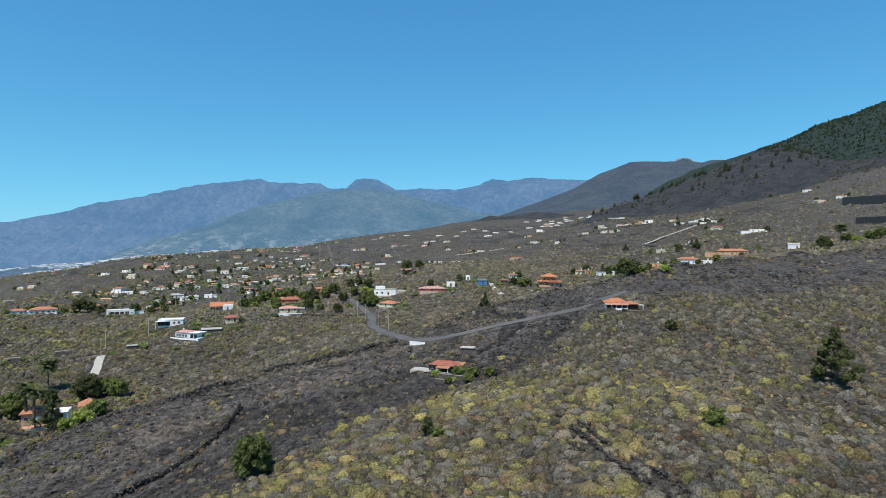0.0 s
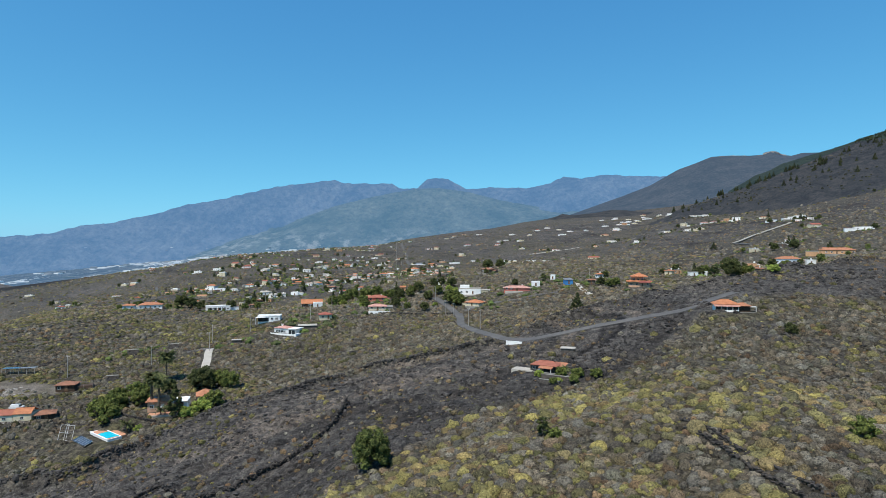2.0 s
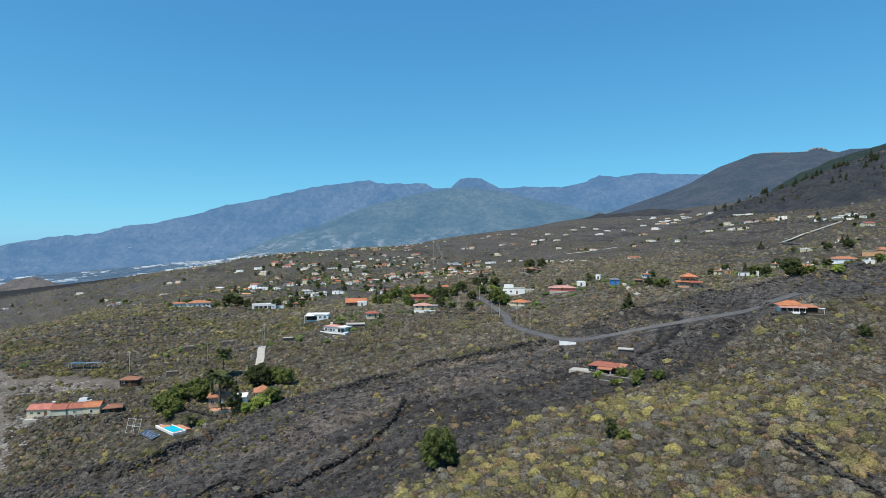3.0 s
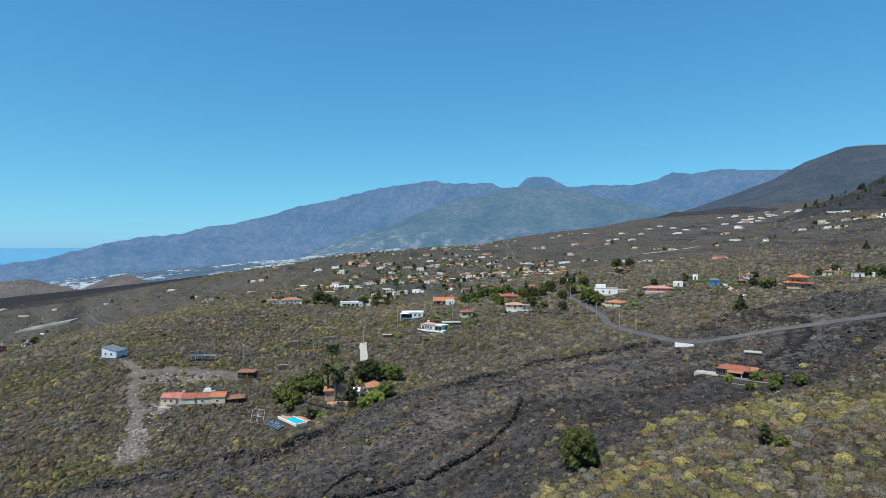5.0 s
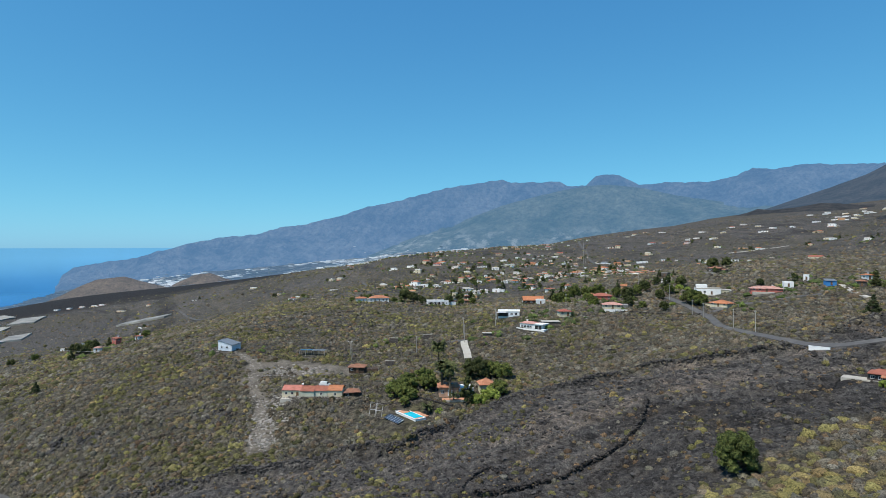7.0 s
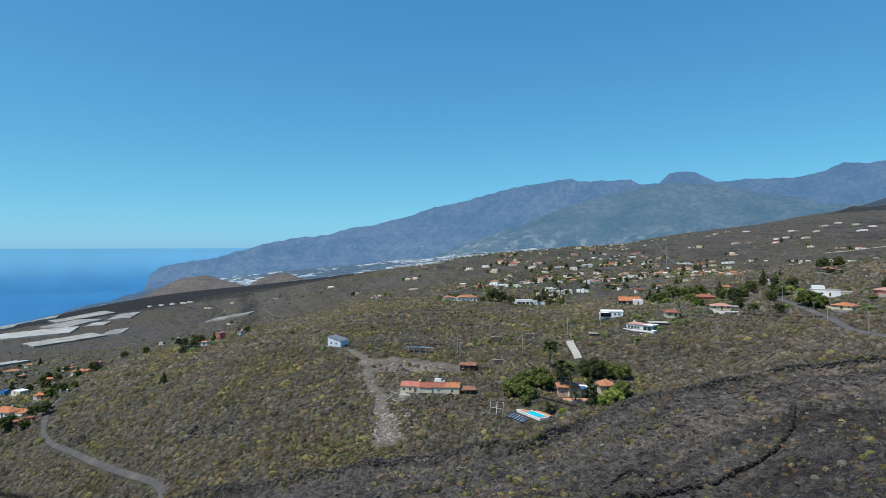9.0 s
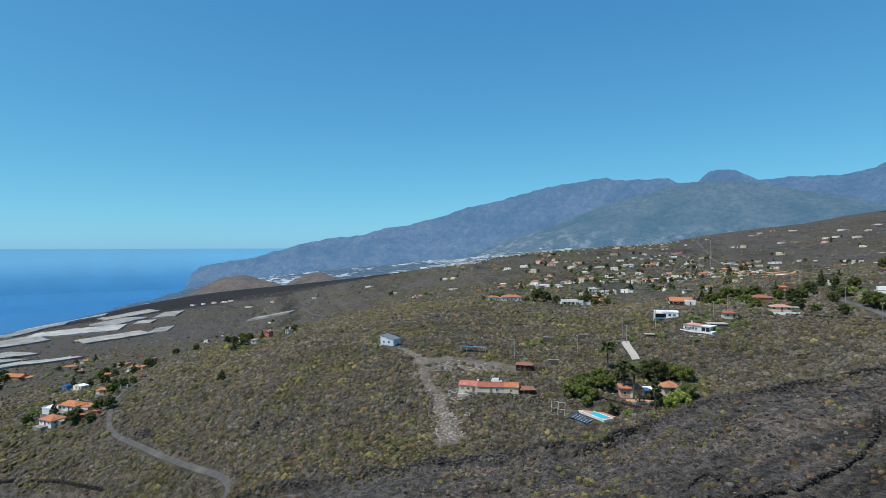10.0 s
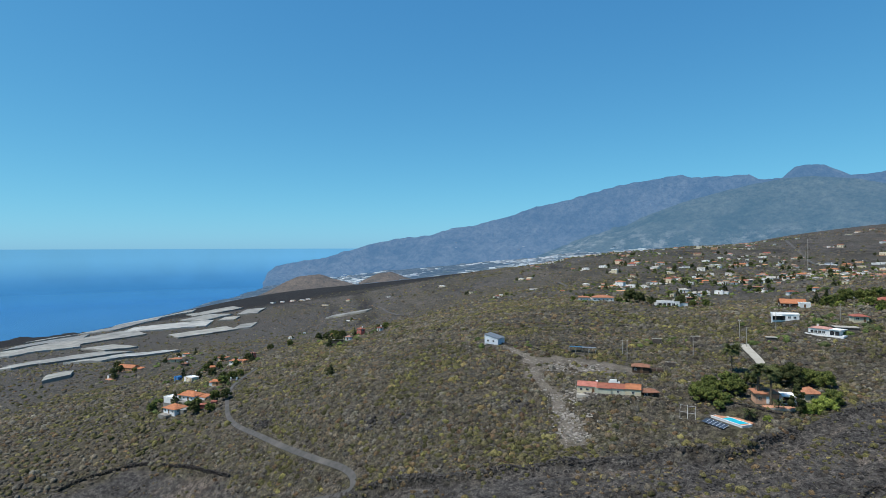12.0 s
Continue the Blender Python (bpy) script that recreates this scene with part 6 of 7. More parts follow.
sow(62, 165, 1.32, 0.45, 1.7, 1)
sow(165, 330, 1.48, 0.4, 1.6, 2)
sow(330, 560, 2.4, 0.6, 1.8, 3)
sow(560, 1150, 6.0, 0.8, 2.6, 4)
sow(1150, 1900, 13.0, 1.2, 3.6, 5)
sow(62, 180, 1.3, 0.2, 0.62, 6)
for n, material, label in (("spurge", SPURGE, "yellow-green spurge cushions on the volcanic slope"), ("olive", OLIVE_SCRUB, "olive-green scrub on the volcanic slope"),
                           ("dry", DRY_SCRUB, "rusty dry bushes on lava and soil"), ("grey", GREY_SCRUB, "grey-brown leafless scrub on the slope")):
    for k, (ring, kind) in enumerate((((0,), FINE), ((1,), MIDDLE), ((2, 3, 4), COARSE), ((5,), SMALL))):
        x, y, s = [np.concatenate([SCRUB[n][i][j] for i in ring]) for j in range(3)]
        strew(n + "_shrubs", x, y, s, kind, material, label, "shrubs", (0.75, 1.2), 0.1, None, False, seed=500 + k)

# a mat of low brown-green growth on the near hill
rng = np.random.default_rng(70)
mx, my = 88 + rng.normal(0, 5.5, 420), 121 + rng.normal(0, 2.6, 420)
strew("brown_mat", mx, my, rng.uniform(0.5, 1.1, 420), MIDDLE, leafy("brown_green_mat", [(0.055, 0.052, 0.025), (0.08, 0.066, 0.034), (0.06, 0.048, 0.028)]), "dark brown-green low growth in a hollow", "shrubs", (0.35, 0.6), 0.1, None, False, seed=71)

# lava blocks: thick along the levees, scattered over the flow
rng = np.random.default_rng(77)
bx, by, bs = [], [], []
for line, per, spread, big in ((LEVEE, 10.0, 0.7, 0.65), (UPPER_LEVEE, 8.0, 1.2, 0.75), ([(-112, 148), (-100, 155), (-89, 161), (-77, 169), (-63, 175), (-54, 182), (-49, 185), (-46, 191), (-47, 196)], 5.0, 0.6, 0.6), ([(-92, 176), (-80, 184), (-66, 189), (-54, 193), (-40, 199), (-26, 203)], 4.0, 0.5, 0.5),
                               ([(-330, 60), (-345, 72), (-360, 82)], 4.0, 0.5, 0.7)):
    pts = along(line, 1.0)
    for p in pts:
        for k in range(int(per)):
            bx.append(p.x + rng.normal(0, spread)), by.append(p.y + rng.normal(0, spread)), bs.append(rng.uniform(0.25, big))
x, y = candidates(64, 300, 0.98, 78)
lava, yellow, gravel = masks(x, y)
keep = (rng.random(len(x)) < (0.12 + 0.55 * smooth(-0.25, 0.3, rough_noise(x, y, 10, 3, seed=600))) * smooth(0.3, 0.9, lava) + 0.05) & clear(x, y)
x, y = x[keep], y[keep]
bx, by, bs = np.append(bx, x), np.append(by, y), np.append(bs, 0.16 + 0.75 * rng.random(len(x)) ** 2.6)
far = polar(bx, by)[0] > 150
strew("lava_blocks", bx[~far], by[~far], bs[~far], SPALL, LAVA_ROCK, "jagged black lava blocks on the flow", "rocks", (0.7, 1.2), 0.2, seed=8)
strew("lava_blocks", bx[far], by[far], bs[far], SPALL, LAVA_ROCK, "black lava blocks along the flow's rim", "rocks", (0.7, 1.2), 0.2, seed=9)

# a dark outcrop above the lane and others on the slope
ox, oy, os_ = [], [], []
for cx, cy, n, r in ((-327, 123, 45, 2.4), (13, 178, 40, 3.5), (20, 184, 30, 3.0), (-262, 128, 22, 3.0), (-246, 131, 20, 2.5), (-205, 152, 24, 3.0), (88, 122, 30, 3.5), (40, 190, 40, 4.0), (104, 222, 40, 4.0),
                     *[(rng.uniform(70, 230), rng.uniform(208, 272), 16, 2.6) for k in range(26)], *[(rng.uniform(10, 75), rng.uniform(165, 240), 12, 2.0) for k in range(10)]):
    for k in range(n):
        ox.append(cx + rng.normal(0, r)), oy.append(cy + rng.normal(0, r * 0.7)), os_.append(rng.uniform(0.4, 1.3))
strew("outcrop_rocks", np.array(ox), np.array(oy), np.array(os_), ROUGHER, LAVA_ROCK, "dark lava outcrop breaking through the scrub", "rocks", (0.7, 1.3), 0.15, seed=10)

# pale rubble by the yard and down the track
ux, uy, us = [], [], []
for cx, cy, n, r in ((-208, 188, 260, 5.0), (-196, 192, 200, 4.0), (-183, 152, 300, 4.5), (-188, 163, 220, 4.5), (-178, 142, 160, 4.0), (-262, 202, 80, 5.0), (-170, 168, 60, 3.0), (-118, 262, 60, 4.0), (-180, 141, 100, 3.5)):
    for k in range(n):
        ux.append(cx + rng.normal(0, r)), uy.append(cy + rng.normal(0, r * 0.6)), us.append(0.14 + 0.6 * rng.random() ** 2.5)
for p in along(TRACK, 0.8):
    for k in range(5):
        ux.append(p.x + rng.normal(0, 2.6)), uy.append(p.y + rng.normal(0, 2.2)), us.append(0.1 + 0.45 * rng.random() ** 2.5)
strew("rubble", np.array(ux), np.array(uy), np.array(us), ROUGH, PALE_ROCK, "heaps of pale broken rubble beside a dirt yard", "rubble", (0.6, 1.1), 0.1, seed=12)


# dry stone walls
def dry_wall(line, wide, tall, label, seed):
    rng = np.random.default_rng(seed)
    xs, ys, ss, up = [], [], [], []
    for p in along(line, 0.6):
        for level in range(int(tall / 0.42)):
            for k in range(2):
                xs.append(p.x + rng.normal(0, wide * 0.3)), ys.append(p.y + rng.normal(0, wide * 0.3))
                ss.append(rng.uniform(0.22, 0.42)), up.append(level * 0.40)
    xs, ys, ss = np.array(xs), np.array(ys), np.array(ss)
    ob = thing("stone_wall", Matrix.Identity(4), label, "wall", "dry stone walls")
    stones = strew("stones", xs, ys, ss, ROUGH, WALL_ROCK, "", "", (0.6, 1.0), 0.0, broad(xs, ys) * 0 + land(xs, ys) + np.array(up) + 0.15, seed=seed)
    stones.parent = ob
    del stones["kind"]


dry_wall(STONE_WALL, 0.9, 1.7, "low black dry stone wall across the lava field", 31)
dry_wall(FIRE_WALLS[0], 0.8, 0.9, "dark dry stone wall running down the scrub hill", 32)
dry_wall(FIRE_WALLS[1], 0.7, 0.9, "second dark stone wall beside an old path", 33)
dry_wall([(-258, 212), (-245, 208), (-232, 205), (-218, 204)], 0.6, 0.9, "low stone wall at the yard's edge", 34)
dry_wall([(-88, 322), (-70, 318), (-52, 316), (-42, 318)], 0.6, 1.2, "dark garden wall along the village road", 35)
dry_wall([(-150, 190), (-140, 178), (-131, 173), (-122, 170)], 0.5, 1.0, "garden terrace wall below the villa", 36)
dry_wall([(-379, 56), (-380, 66), (-376, 76), (-372, 83), (-366, 88)], 0.6, 1.7, "black stone wall edging an old field", 37)
dry_wall([(-358, 91), (-343, 95), (-328, 97), (-315, 98)], 0.6, 1.7, "black stone wall below the lane", 38)
dry_wall([(-98, 116), (-100, 123), (-99, 129), (-97, 134), (-92, 131), (-87, 128)], 0.5, 0.9, "curved low stone wall on the lava", 39)


# broken field walls that follow the slope
rng = np.random.default_rng(91)
wx_, wy_, ws_ = [], [], []
for k in range(64):
    b, r = rng.uniform(-20, 44), 215 * math.exp(rng.uniform(0, 1.35))
    x, y = [float(v) for v in point(b, r)]
    turn = radians(b) + rng.normal(0, 0.35)
    for step in range(int(rng.uniform(18, 60))):
        turn += rng.normal(0, 0.06)
        x, y = x + math.cos(turn), y + math.sin(turn)
        if rng.random() < 0.85:
            for j in range(3):
                wx_.append(x + rng.normal(0, 0.35)), wy_.append(y + rng.normal(0, 0.35)), ws_.append(rng.uniform(0.3, 0.75))
wx_, wy_, ws_ = np.array(wx_), np.array(wy_), np.array(ws_)
keep = clear(wx_, wy_)
strew("field_walls", wx_[keep], wy_[keep], ws_[keep], SPALL, WALL_ROCK, "broken dark stone field walls across the slope", "walls", (0.8, 1.5), 0.0, seed=92)


# ---- trees ----
def bark_material():
    n = Nodes("grey_brown_bark", 0.95)
    n.bump(n.noise(6.0, 5.0), 0.6, 0.1)
    return n.colour(n.ramp(n.noise(2.0, 5.0), (0.35, (0.06, 0.045, 0.03)), (0.65, (0.15, 0.12, 0.085))))


def foliage_material(name, dark, lite):
    n = Nodes(name, 0.8, spec=0.2)
    base = n.ramp(n.node("NewGeometry").outputs["Random Per Island"], (0.1, dark), (0.6, tuple((a + b) / 2 for a, b in zip(dark, lite))), (0.95, lite))
    base = n.mix(n.math("MULTIPLY", n.node("ObjectInfo").outputs["Random"], 0.4), base, tuple(v * 0.6 for v in dark))
    return n.colour(base)


BARK = bark_material()
BROAD_LEAF = foliage_material("broad_green_leaves", (0.05, 0.066, 0.016), (0.19, 0.21, 0.05))
DARK_LEAF = foliage_material("dark_green_leaves", (0.03, 0.038, 0.012), (0.11, 0.118, 0.036))
OLIVE_LEAF = foliage_material("olive_green_leaves", (0.04, 0.054, 0.014), (0.155, 0.175, 0.045))
PINE_LEAF = foliage_material("pine_needles", (0.025, 0.033, 0.013), (0.09, 0.10, 0.036))
LIGHT_LEAF = foliage_material("light_green_leaves", (0.12, 0.16, 0.03), (0.34, 0.38, 0.08))
PALM_LEAF = foliage_material("palm_fronds", (0.035, 0.045, 0.015), (0.15, 0.16, 0.055))
DRY_FROND = foliage_material("dry_palm_fronds", (0.12, 0.09, 0.03), (0.35, 0.30, 0.12))


def leaf_mesh(name, clumps, leaves, size, material, seed, droop=0.0):
    """Small four-sided leaves over the surface of clumps (middle, radius)."""
    rng = np.random.default_rng(seed)
    vs = []
    total = sum(r * r for _, r in clumps)
    for c, r in clumps:
        n = max(6, int(leaves * r * r / total))
        d = rng.normal(size=(n, 3))
        d /= np.linalg.norm(d, axis=1)[:, None]
        d[:, 2] = np.where(d[:, 2] < -0.5, -d[:, 2], d[:, 2])
        p = np.array(c) + d * r * rng.uniform(0.72, 1.05, (n, 1)) * np.array([1, 1, 0.85])
        nrm = d + rng.normal(size=(n, 3)) * 0.55
        nrm /= np.linalg.norm(nrm, axis=1)[:, None]
        a = np.cross(nrm, rng.normal(size=(n, 3)))
        a /= np.linalg.norm(a, axis=1)[:, None] + 1e-9
        b = np.cross(nrm, a)
        s = size * rng.uniform(0.6, 1.3, (n, 1))
        a, b = a * s, b * s * 0.7
        vs.append(np.stack([p - a, p - b * 0.8 - nrm * s * 0.2, p + a, p + b * 0.8 - nrm * s * 0.2], 1).reshape(-1, 3))
    v = np.concatenate(vs)
    f = np.arange(len(v)).reshape(-1, 4)
    cv, cf = lump(1 if leaves > 700 else 0, seed, 0.85, 0.3, -2.0)
    for c, r in clumps:
        f = np.concatenate([f, np.stack([cf[:, 0], cf[:, 1], cf[:, 2], cf[:, 2]], 1) + len(v)])
        v = np.concatenate([v, cv * r * 0.78 + np.array(c)])
    ob = sheet(name, v, f, material, True)
    return ob


def branch(s, p, q, r0, r1, n=6):
    """A tapered limb from p to q."""
    p, q = Vector(p), Vector(q)
    d = (q - p)
    m = Matrix.Translation(p) @ d.to_track_quat("Z", "Y").to_matrix().to_4x4()
    s.tube(0, 0, 0, r0, d.length, r1 / r0, n, m)


def round_tree(h, spread, material, label, seed, leaves=1500, size=0.26, low=0.22, bushy=1.0, name="tree", category="tree"):
    """A trunk with limbs and a crown of leafy clumps with gaps."""
    rnd = random.Random(seed)
    ob = thing(name, pose(0, 0, -500), label, category)
    s = Shape()
    branch(s, (0, 0, -0.4), (rnd.uniform(-0.1, 0.1) * h, 0, h * 0.42), 0.045 * h, 0.03 * h, 8)
    clumps = [((0, 0, h * (0.5 + low * 0.5)), spread * 0.62)]
    count = int(13 * bushy)
    for k in range(count):
        a = k * 2.4 + rnd.uniform(-0.4, 0.4)
        f = (k + 0.5) / count
        z = h * (low + 0.13 + (0.74 - low) * f)
        out = spread * 0.74 * math.sqrt(max(0.02, 1.0 - ((f - 0.36) / 0.68) ** 2)) * rnd.uniform(0.78, 1.08)
        q = (out * math.cos(a), out * math.sin(a), z)
        branch(s, (0, 0, h * rnd.uniform(0.15, 0.35)), q, 0.018 * h, 0.006 * h, 5)
        clumps.append((q, spread * rnd.uniform(0.24, 0.38)))
    part("trunk", s, BARK, ob)
    crown = leaf_mesh("crown", clumps, leaves, size * 1.25, material, seed)
    crown.parent = ob
    return ob


def pine_tree(h, spread, material, label, seed, leaves=1400, size=0.3, name="pine_tree", fat=1.0):
    """A straight trunk with tiers of boughs that narrow upwards, uneven."""
    rnd = random.Random(seed)
    ob = thing(name, pose(0, 0, -500), label, "tree")
    s = Shape()
    branch(s, (0, 0, -0.4), (0, 0, h * 0.95), 0.035 * h, 0.008 * h, 7)
    clumps = [((0, 0, h * 0.95), spread * 0.16)]
    for k in range(30):
        t = k / 29
        z = h * (0.16 + 0.76 * t)
        out = spread * (1.0 - t) ** 0.9 * rnd.uniform(0.5, 0.98)
        a = k * 2.4 + rnd.uniform(-0.5, 0.5)
        q = (out * math.cos(a), out * math.sin(a), z - 0.05 * out)
        branch(s, (0, 0, z - 0.1 * h * (1 - t)), q, 0.012 * h, 0.004 * h, 4)
        clumps.append((q, fat * spread * rnd.uniform(0.2, 0.32) * (1.1 - 0.6 * t)))
    part("trunk", s, BARK, ob)
    crown = leaf_mesh("crown", clumps, leaves, size, material, seed)
    crown.parent = ob
    return ob


def palm(h, reach, fronds, label, seed, material, trunk=0.28, skirt=False):
    """A palm: ringed trunk, arching fronds with leaflets, and for some a skirt of dry fronds."""
    rnd = random.Random(seed)
    ob = thing("palm_tree", pose(0, 0, -500), label, "palm")
    s = Shape()
    for k in range(12):
        s.tube(0, 0, -0.4 + (h + 0.4) * k / 12, trunk * (1.15 if k % 2 else 1.0) * (1.1 - 0.3 * k / 12), (h + 0.4) / 12, 0.92, 8)
    part("trunk", s, BARK, ob)

    def crown(count, low, high, length, droop):
        v, f = [], []
        for i in range(count):
            a = i * 2.399 + rnd.uniform(-0.2, 0.2)
            e = radians(rnd.uniform(low, high))
            d = Vector((math.cos(a), math.sin(a), 0))
            side = Vector((-math.sin(a), math.cos(a), 0))
            p, n = Vector((0, 0, h)), 8
            for k in range(n):
                q = p + (d * math.cos(e) + Vector((0, 0, math.sin(e)))) * (length / n)
                e -= droop / n
                for sgn in (-1, 1):
                    w = 0.85 * math.sin(math.pi * (k + 0.8) / (n + 0.8)) * length / 3.2
                    b = len(v)
                    tip = (p + q) / 2 + side * sgn * w + d * w * 0.5 - Vector((0, 0, w * 0.45))
                    v += [tuple(p), tuple(q), tuple(tip)]
                    f.append((b, b + 1, b + 2))
                p = q
        return Shape().add(v, f)

    part("crown", crown(fronds, -25, 70, reach, 1.0), material, ob)
    if skirt:
        part("dry_skirt", crown(20, -75, -40, reach * 0.75, 0.6), DRY_FROND, ob, "hanging skirt of dry fronds")
    return ob


def plant(ob, x, y, scale=1.0, turn=None, sink=0.1, z=None):
    z = height(x, y) if z is None else z
    turn = dice.uniform(0, 360) if turn is None else turn
    return copy_thing(ob, pose(x, y, z - sink, 0, 0, turn) @ Matrix.Scale(scale, 4))


def place_first(ob, x, y, scale=1.0, turn=0.0, z=None):
    """Sets a tree itself on the ground."""
    ob.matrix_world = pose(x, y, (height(x, y) if z is None else z) - 0.1, 0, 0, turn) @ Matrix.Scale(scale, 4)
    return ob


# the lone trees on the near slope
place_first(round_tree(8.8, 4.3, OLIVE_LEAF, "round dark green tree alone at the edge of the lava", 1, 6000, 0.19, 0.0, 2.4), -39.6, 120.2)
place_first(pine_tree(13.5, 6.4, DARK_LEAF, "broad dark pine standing in yellow scrub", 2, 9000, 0.25, fat=0.82), 93.6, 138.5)
place_first(pine_tree(9.5, 3.6, PINE_LEAF, "dark conifer alone in the scrub by the lava", 3, 2600, 0.28), 19.3, 265.0)
place_first(round_tree(4.2, 2.2, BROAD_LEAF, "green bush tree on the scrub hill", 4, 1500, 0.18, 0.0, 1.2), 48.6, 103.5)
place_first(round_tree(4.6, 1.5, DARK_LEAF, "slender dark green shrub tree in the scrub", 5, 1000, 0.18, 0.0), -3.2, 124.0)
place_first(round_tree(2.4, 1.5, BROAD_LEAF, "low green bush beside a shrub tree", 6, 600, 0.17, 0.0), -0.8, 121.5)
place_first(round_tree(3.6, 2.0, DARK_LEAF, "dark round bush in grey scrub", 7, 900, 0.2, 0.0), 67.0, 170.0)
place_first(pine_tree(6.0, 2.4, PINE_LEAF, "small pine on the western hill", 8, 1200, 0.26), -323.5, 161.0)

# patterns for the planted trees; each stands in a garden of its own
broad_a = place_first(round_tree(7.0, 4.0, BROAD_LEAF, "leafy green tree in a garden", 11, 2600, 0.21, 0.08, 1.3), -145.0, 183.0)
broad_b = place_first(round_tree(8.5, 4.4, BROAD_LEAF, "large leafy green garden tree", 12, 2800, 0.22, 0.1, 1.3), -141.5, 190.0)
light_a = place_first(round_tree(4.4, 3.8, LIGHT_LEAF, "bright yellow-green garden shrub", 13, 1600, 0.22, 0.0, 1.3), -111.5, 179.5)
dark_a = place_first(pine_tree(11.0, 3.6, DARK_LEAF, "tall dense dark green garden tree", 14, 3200, 0.27, "tree"), -118.2, 175.0)
dark_b = place_first(round_tree(9.0, 4.8, DARK_LEAF, "tall dark spreading tree behind a villa", 15, 2400, 0.27, 0.15, 1.3), -123.5, 203.5)
pine_a = place_first(pine_tree(10.0, 3.4, PINE_LEAF, "Canary pine in the village", 16, 900, 0.42), 217.0, 688.0)
date_palm = place_first(palm(9.6, 4.2, 84, "tall date palm with a full green crown", 17, PALM_LEAF), -145.4, 213.4)
fan_palm = place_first(palm(11.5, 3.5, 60, "tall fan palm with a skirt of dry fronds", 18, PALM_LEAF, 0.42, True), -130.3, 181.0)
small_palm = place_first(palm(2.6, 2.3, 26, "short green palm in a garden", 19, PALM_LEAF, 0.2), -123.5, 175.5)
plant(fan_palm, -126.2, 178.8, 0.98)
for ob, x, y, s in ((broad_a, -149.0, 179.5, 0.9), (broad_b, -147.5, 188.0, 0.85), (broad_a, -143.5, 176.5, 0.8), (broad_b, -137.8, 186.5, 0.8), (broad_a, -119.5, 207.0, 1.0), (dark_b, -128.0, 206.0, 0.8),
                    (broad_b, -113.5, 203.0, 0.85), (broad_a, -109.7, 184.0, 0.85), (light_a, -114.5, 176.0, 0.8), (small_palm, -130.5, 168.5, 1.15), (broad_a, -138.5, 173.8, 0.6),
                    (broad_a, -140.0, 170.5, 0.5), (light_a, -125.0, 166.5, 0.45), (broad_a, -151.0, 186.0, 0.7), (dark_b, -136.0, 200.0, 0.6)):
    plant(ob, x, y, s)
# the green gardens along the village road
green = random.Random(23)
for k in range(46):
    a, d = green.uniform(0, 6.28), 44 * math.sqrt(green.random())
    x, y = -92 + 1.25 * d * math.cos(a), 368 + d * math.sin(a)
    if all(math.hypot(x - tx, y - ty) > tr + 1.0 for tx, ty, tr in TAKEN) and line_gap(np.array([x]), np.array([y]), ROAD)[0][0] > 5:
        plant(green.choice((broad_a, broad_b, dark_b, light_a, small_palm, small_palm)), x, y, green.uniform(0.45, 0.9))
# round the stone cottage
for ob, x, y, s in ((broad_a, 4.0, 167.0, 0.5), (broad_a, 8.5, 165.0, 0.5), (broad_a, 13.5, 163.6, 0.45), (light_a, -2.0, 168.5, 0.45), (broad_a, 7.0, 160.5, 0.4), (light_a, 3.0, 163.0, 0.35), (small_palm, 5.5, 169.5, 0.8), (broad_a, 1.5, 161.5, 0.3)):
    plant(ob, x, y, s)
# by the houses on the lane
for x, y, s, ob in ((-386, 121, 0.75, dark_b), (-378, 125, 0.7, broad_a), (-421, 115, 0.7, broad_a), (-396, 128, 0.6, broad_b), (-392, 136, 0.7, broad_b), (-384, 138, 0.7, dark_b), (-398, 140, 0.6, broad_a), (-430, 124, 0.5, light_a),
                    (-500, 196, 0.7, dark_b), (-430, 170, 0.8, broad_b), (-440, 182, 0.7, broad_a), (-455, 178, 0.6, dark_b), (-540, 214, 0.8, broad_b), (-556, 226, 0.7, dark_b), (-520, 240, 0.9, dark_b), (-590, 258, 0.8, broad_a),
                    (-650, 186, 0.8, broad_a), (-660, 196, 0.7, broad_b), (-690, 206, 0.8, dark_b), (-640, 200, 0.6, broad_a), (-480, 300, 0.9, broad_b), (-505, 318, 0.9, broad_a), (-530, 322, 0.8, dark_b), (-460, 290, 0.8, dark_b), (-545, 300, 0.8, broad_b), (-570, 296, 0.7, dark_b)):
    plant(ob, x, y, s)
# named trees among the nearer village houses
for x, y, s, ob in ((-266, 424, 1.2, dark_b), (-259, 426, 1.0, dark_b), (-272, 416, 0.7, broad_a), (-300, 418, 0.7, broad_b), (-310, 412, 0.6, broad_a), (-230, 433, 0.9, dark_b), (-222, 440, 0.8, broad_a), (-214, 445, 0.8, broad_b), (-136, 398, 0.9, pine_a), (-131, 402, 1.0, pine_a),
                    (-128, 372, 0.9, broad_b), (-120, 392, 1.2, broad_b), (-112, 398, 1.3, broad_a), (-105, 402, 1.1, broad_b), (-126, 388, 1.0, broad_a), (-94, 340, 0.9, small_palm), (-91, 336, 1.1, small_palm), (-84, 338, 1.0, small_palm), (-80, 345, 0.7, dark_b), (-100, 352, 0.7, broad_a),
                    (-72, 340, 0.6, broad_a), (-60, 330, 0.6, dark_b), (-45, 345, 1.1, broad_b), (-41, 341, 1.0, broad_a)):
    plant(ob, x, y, s)
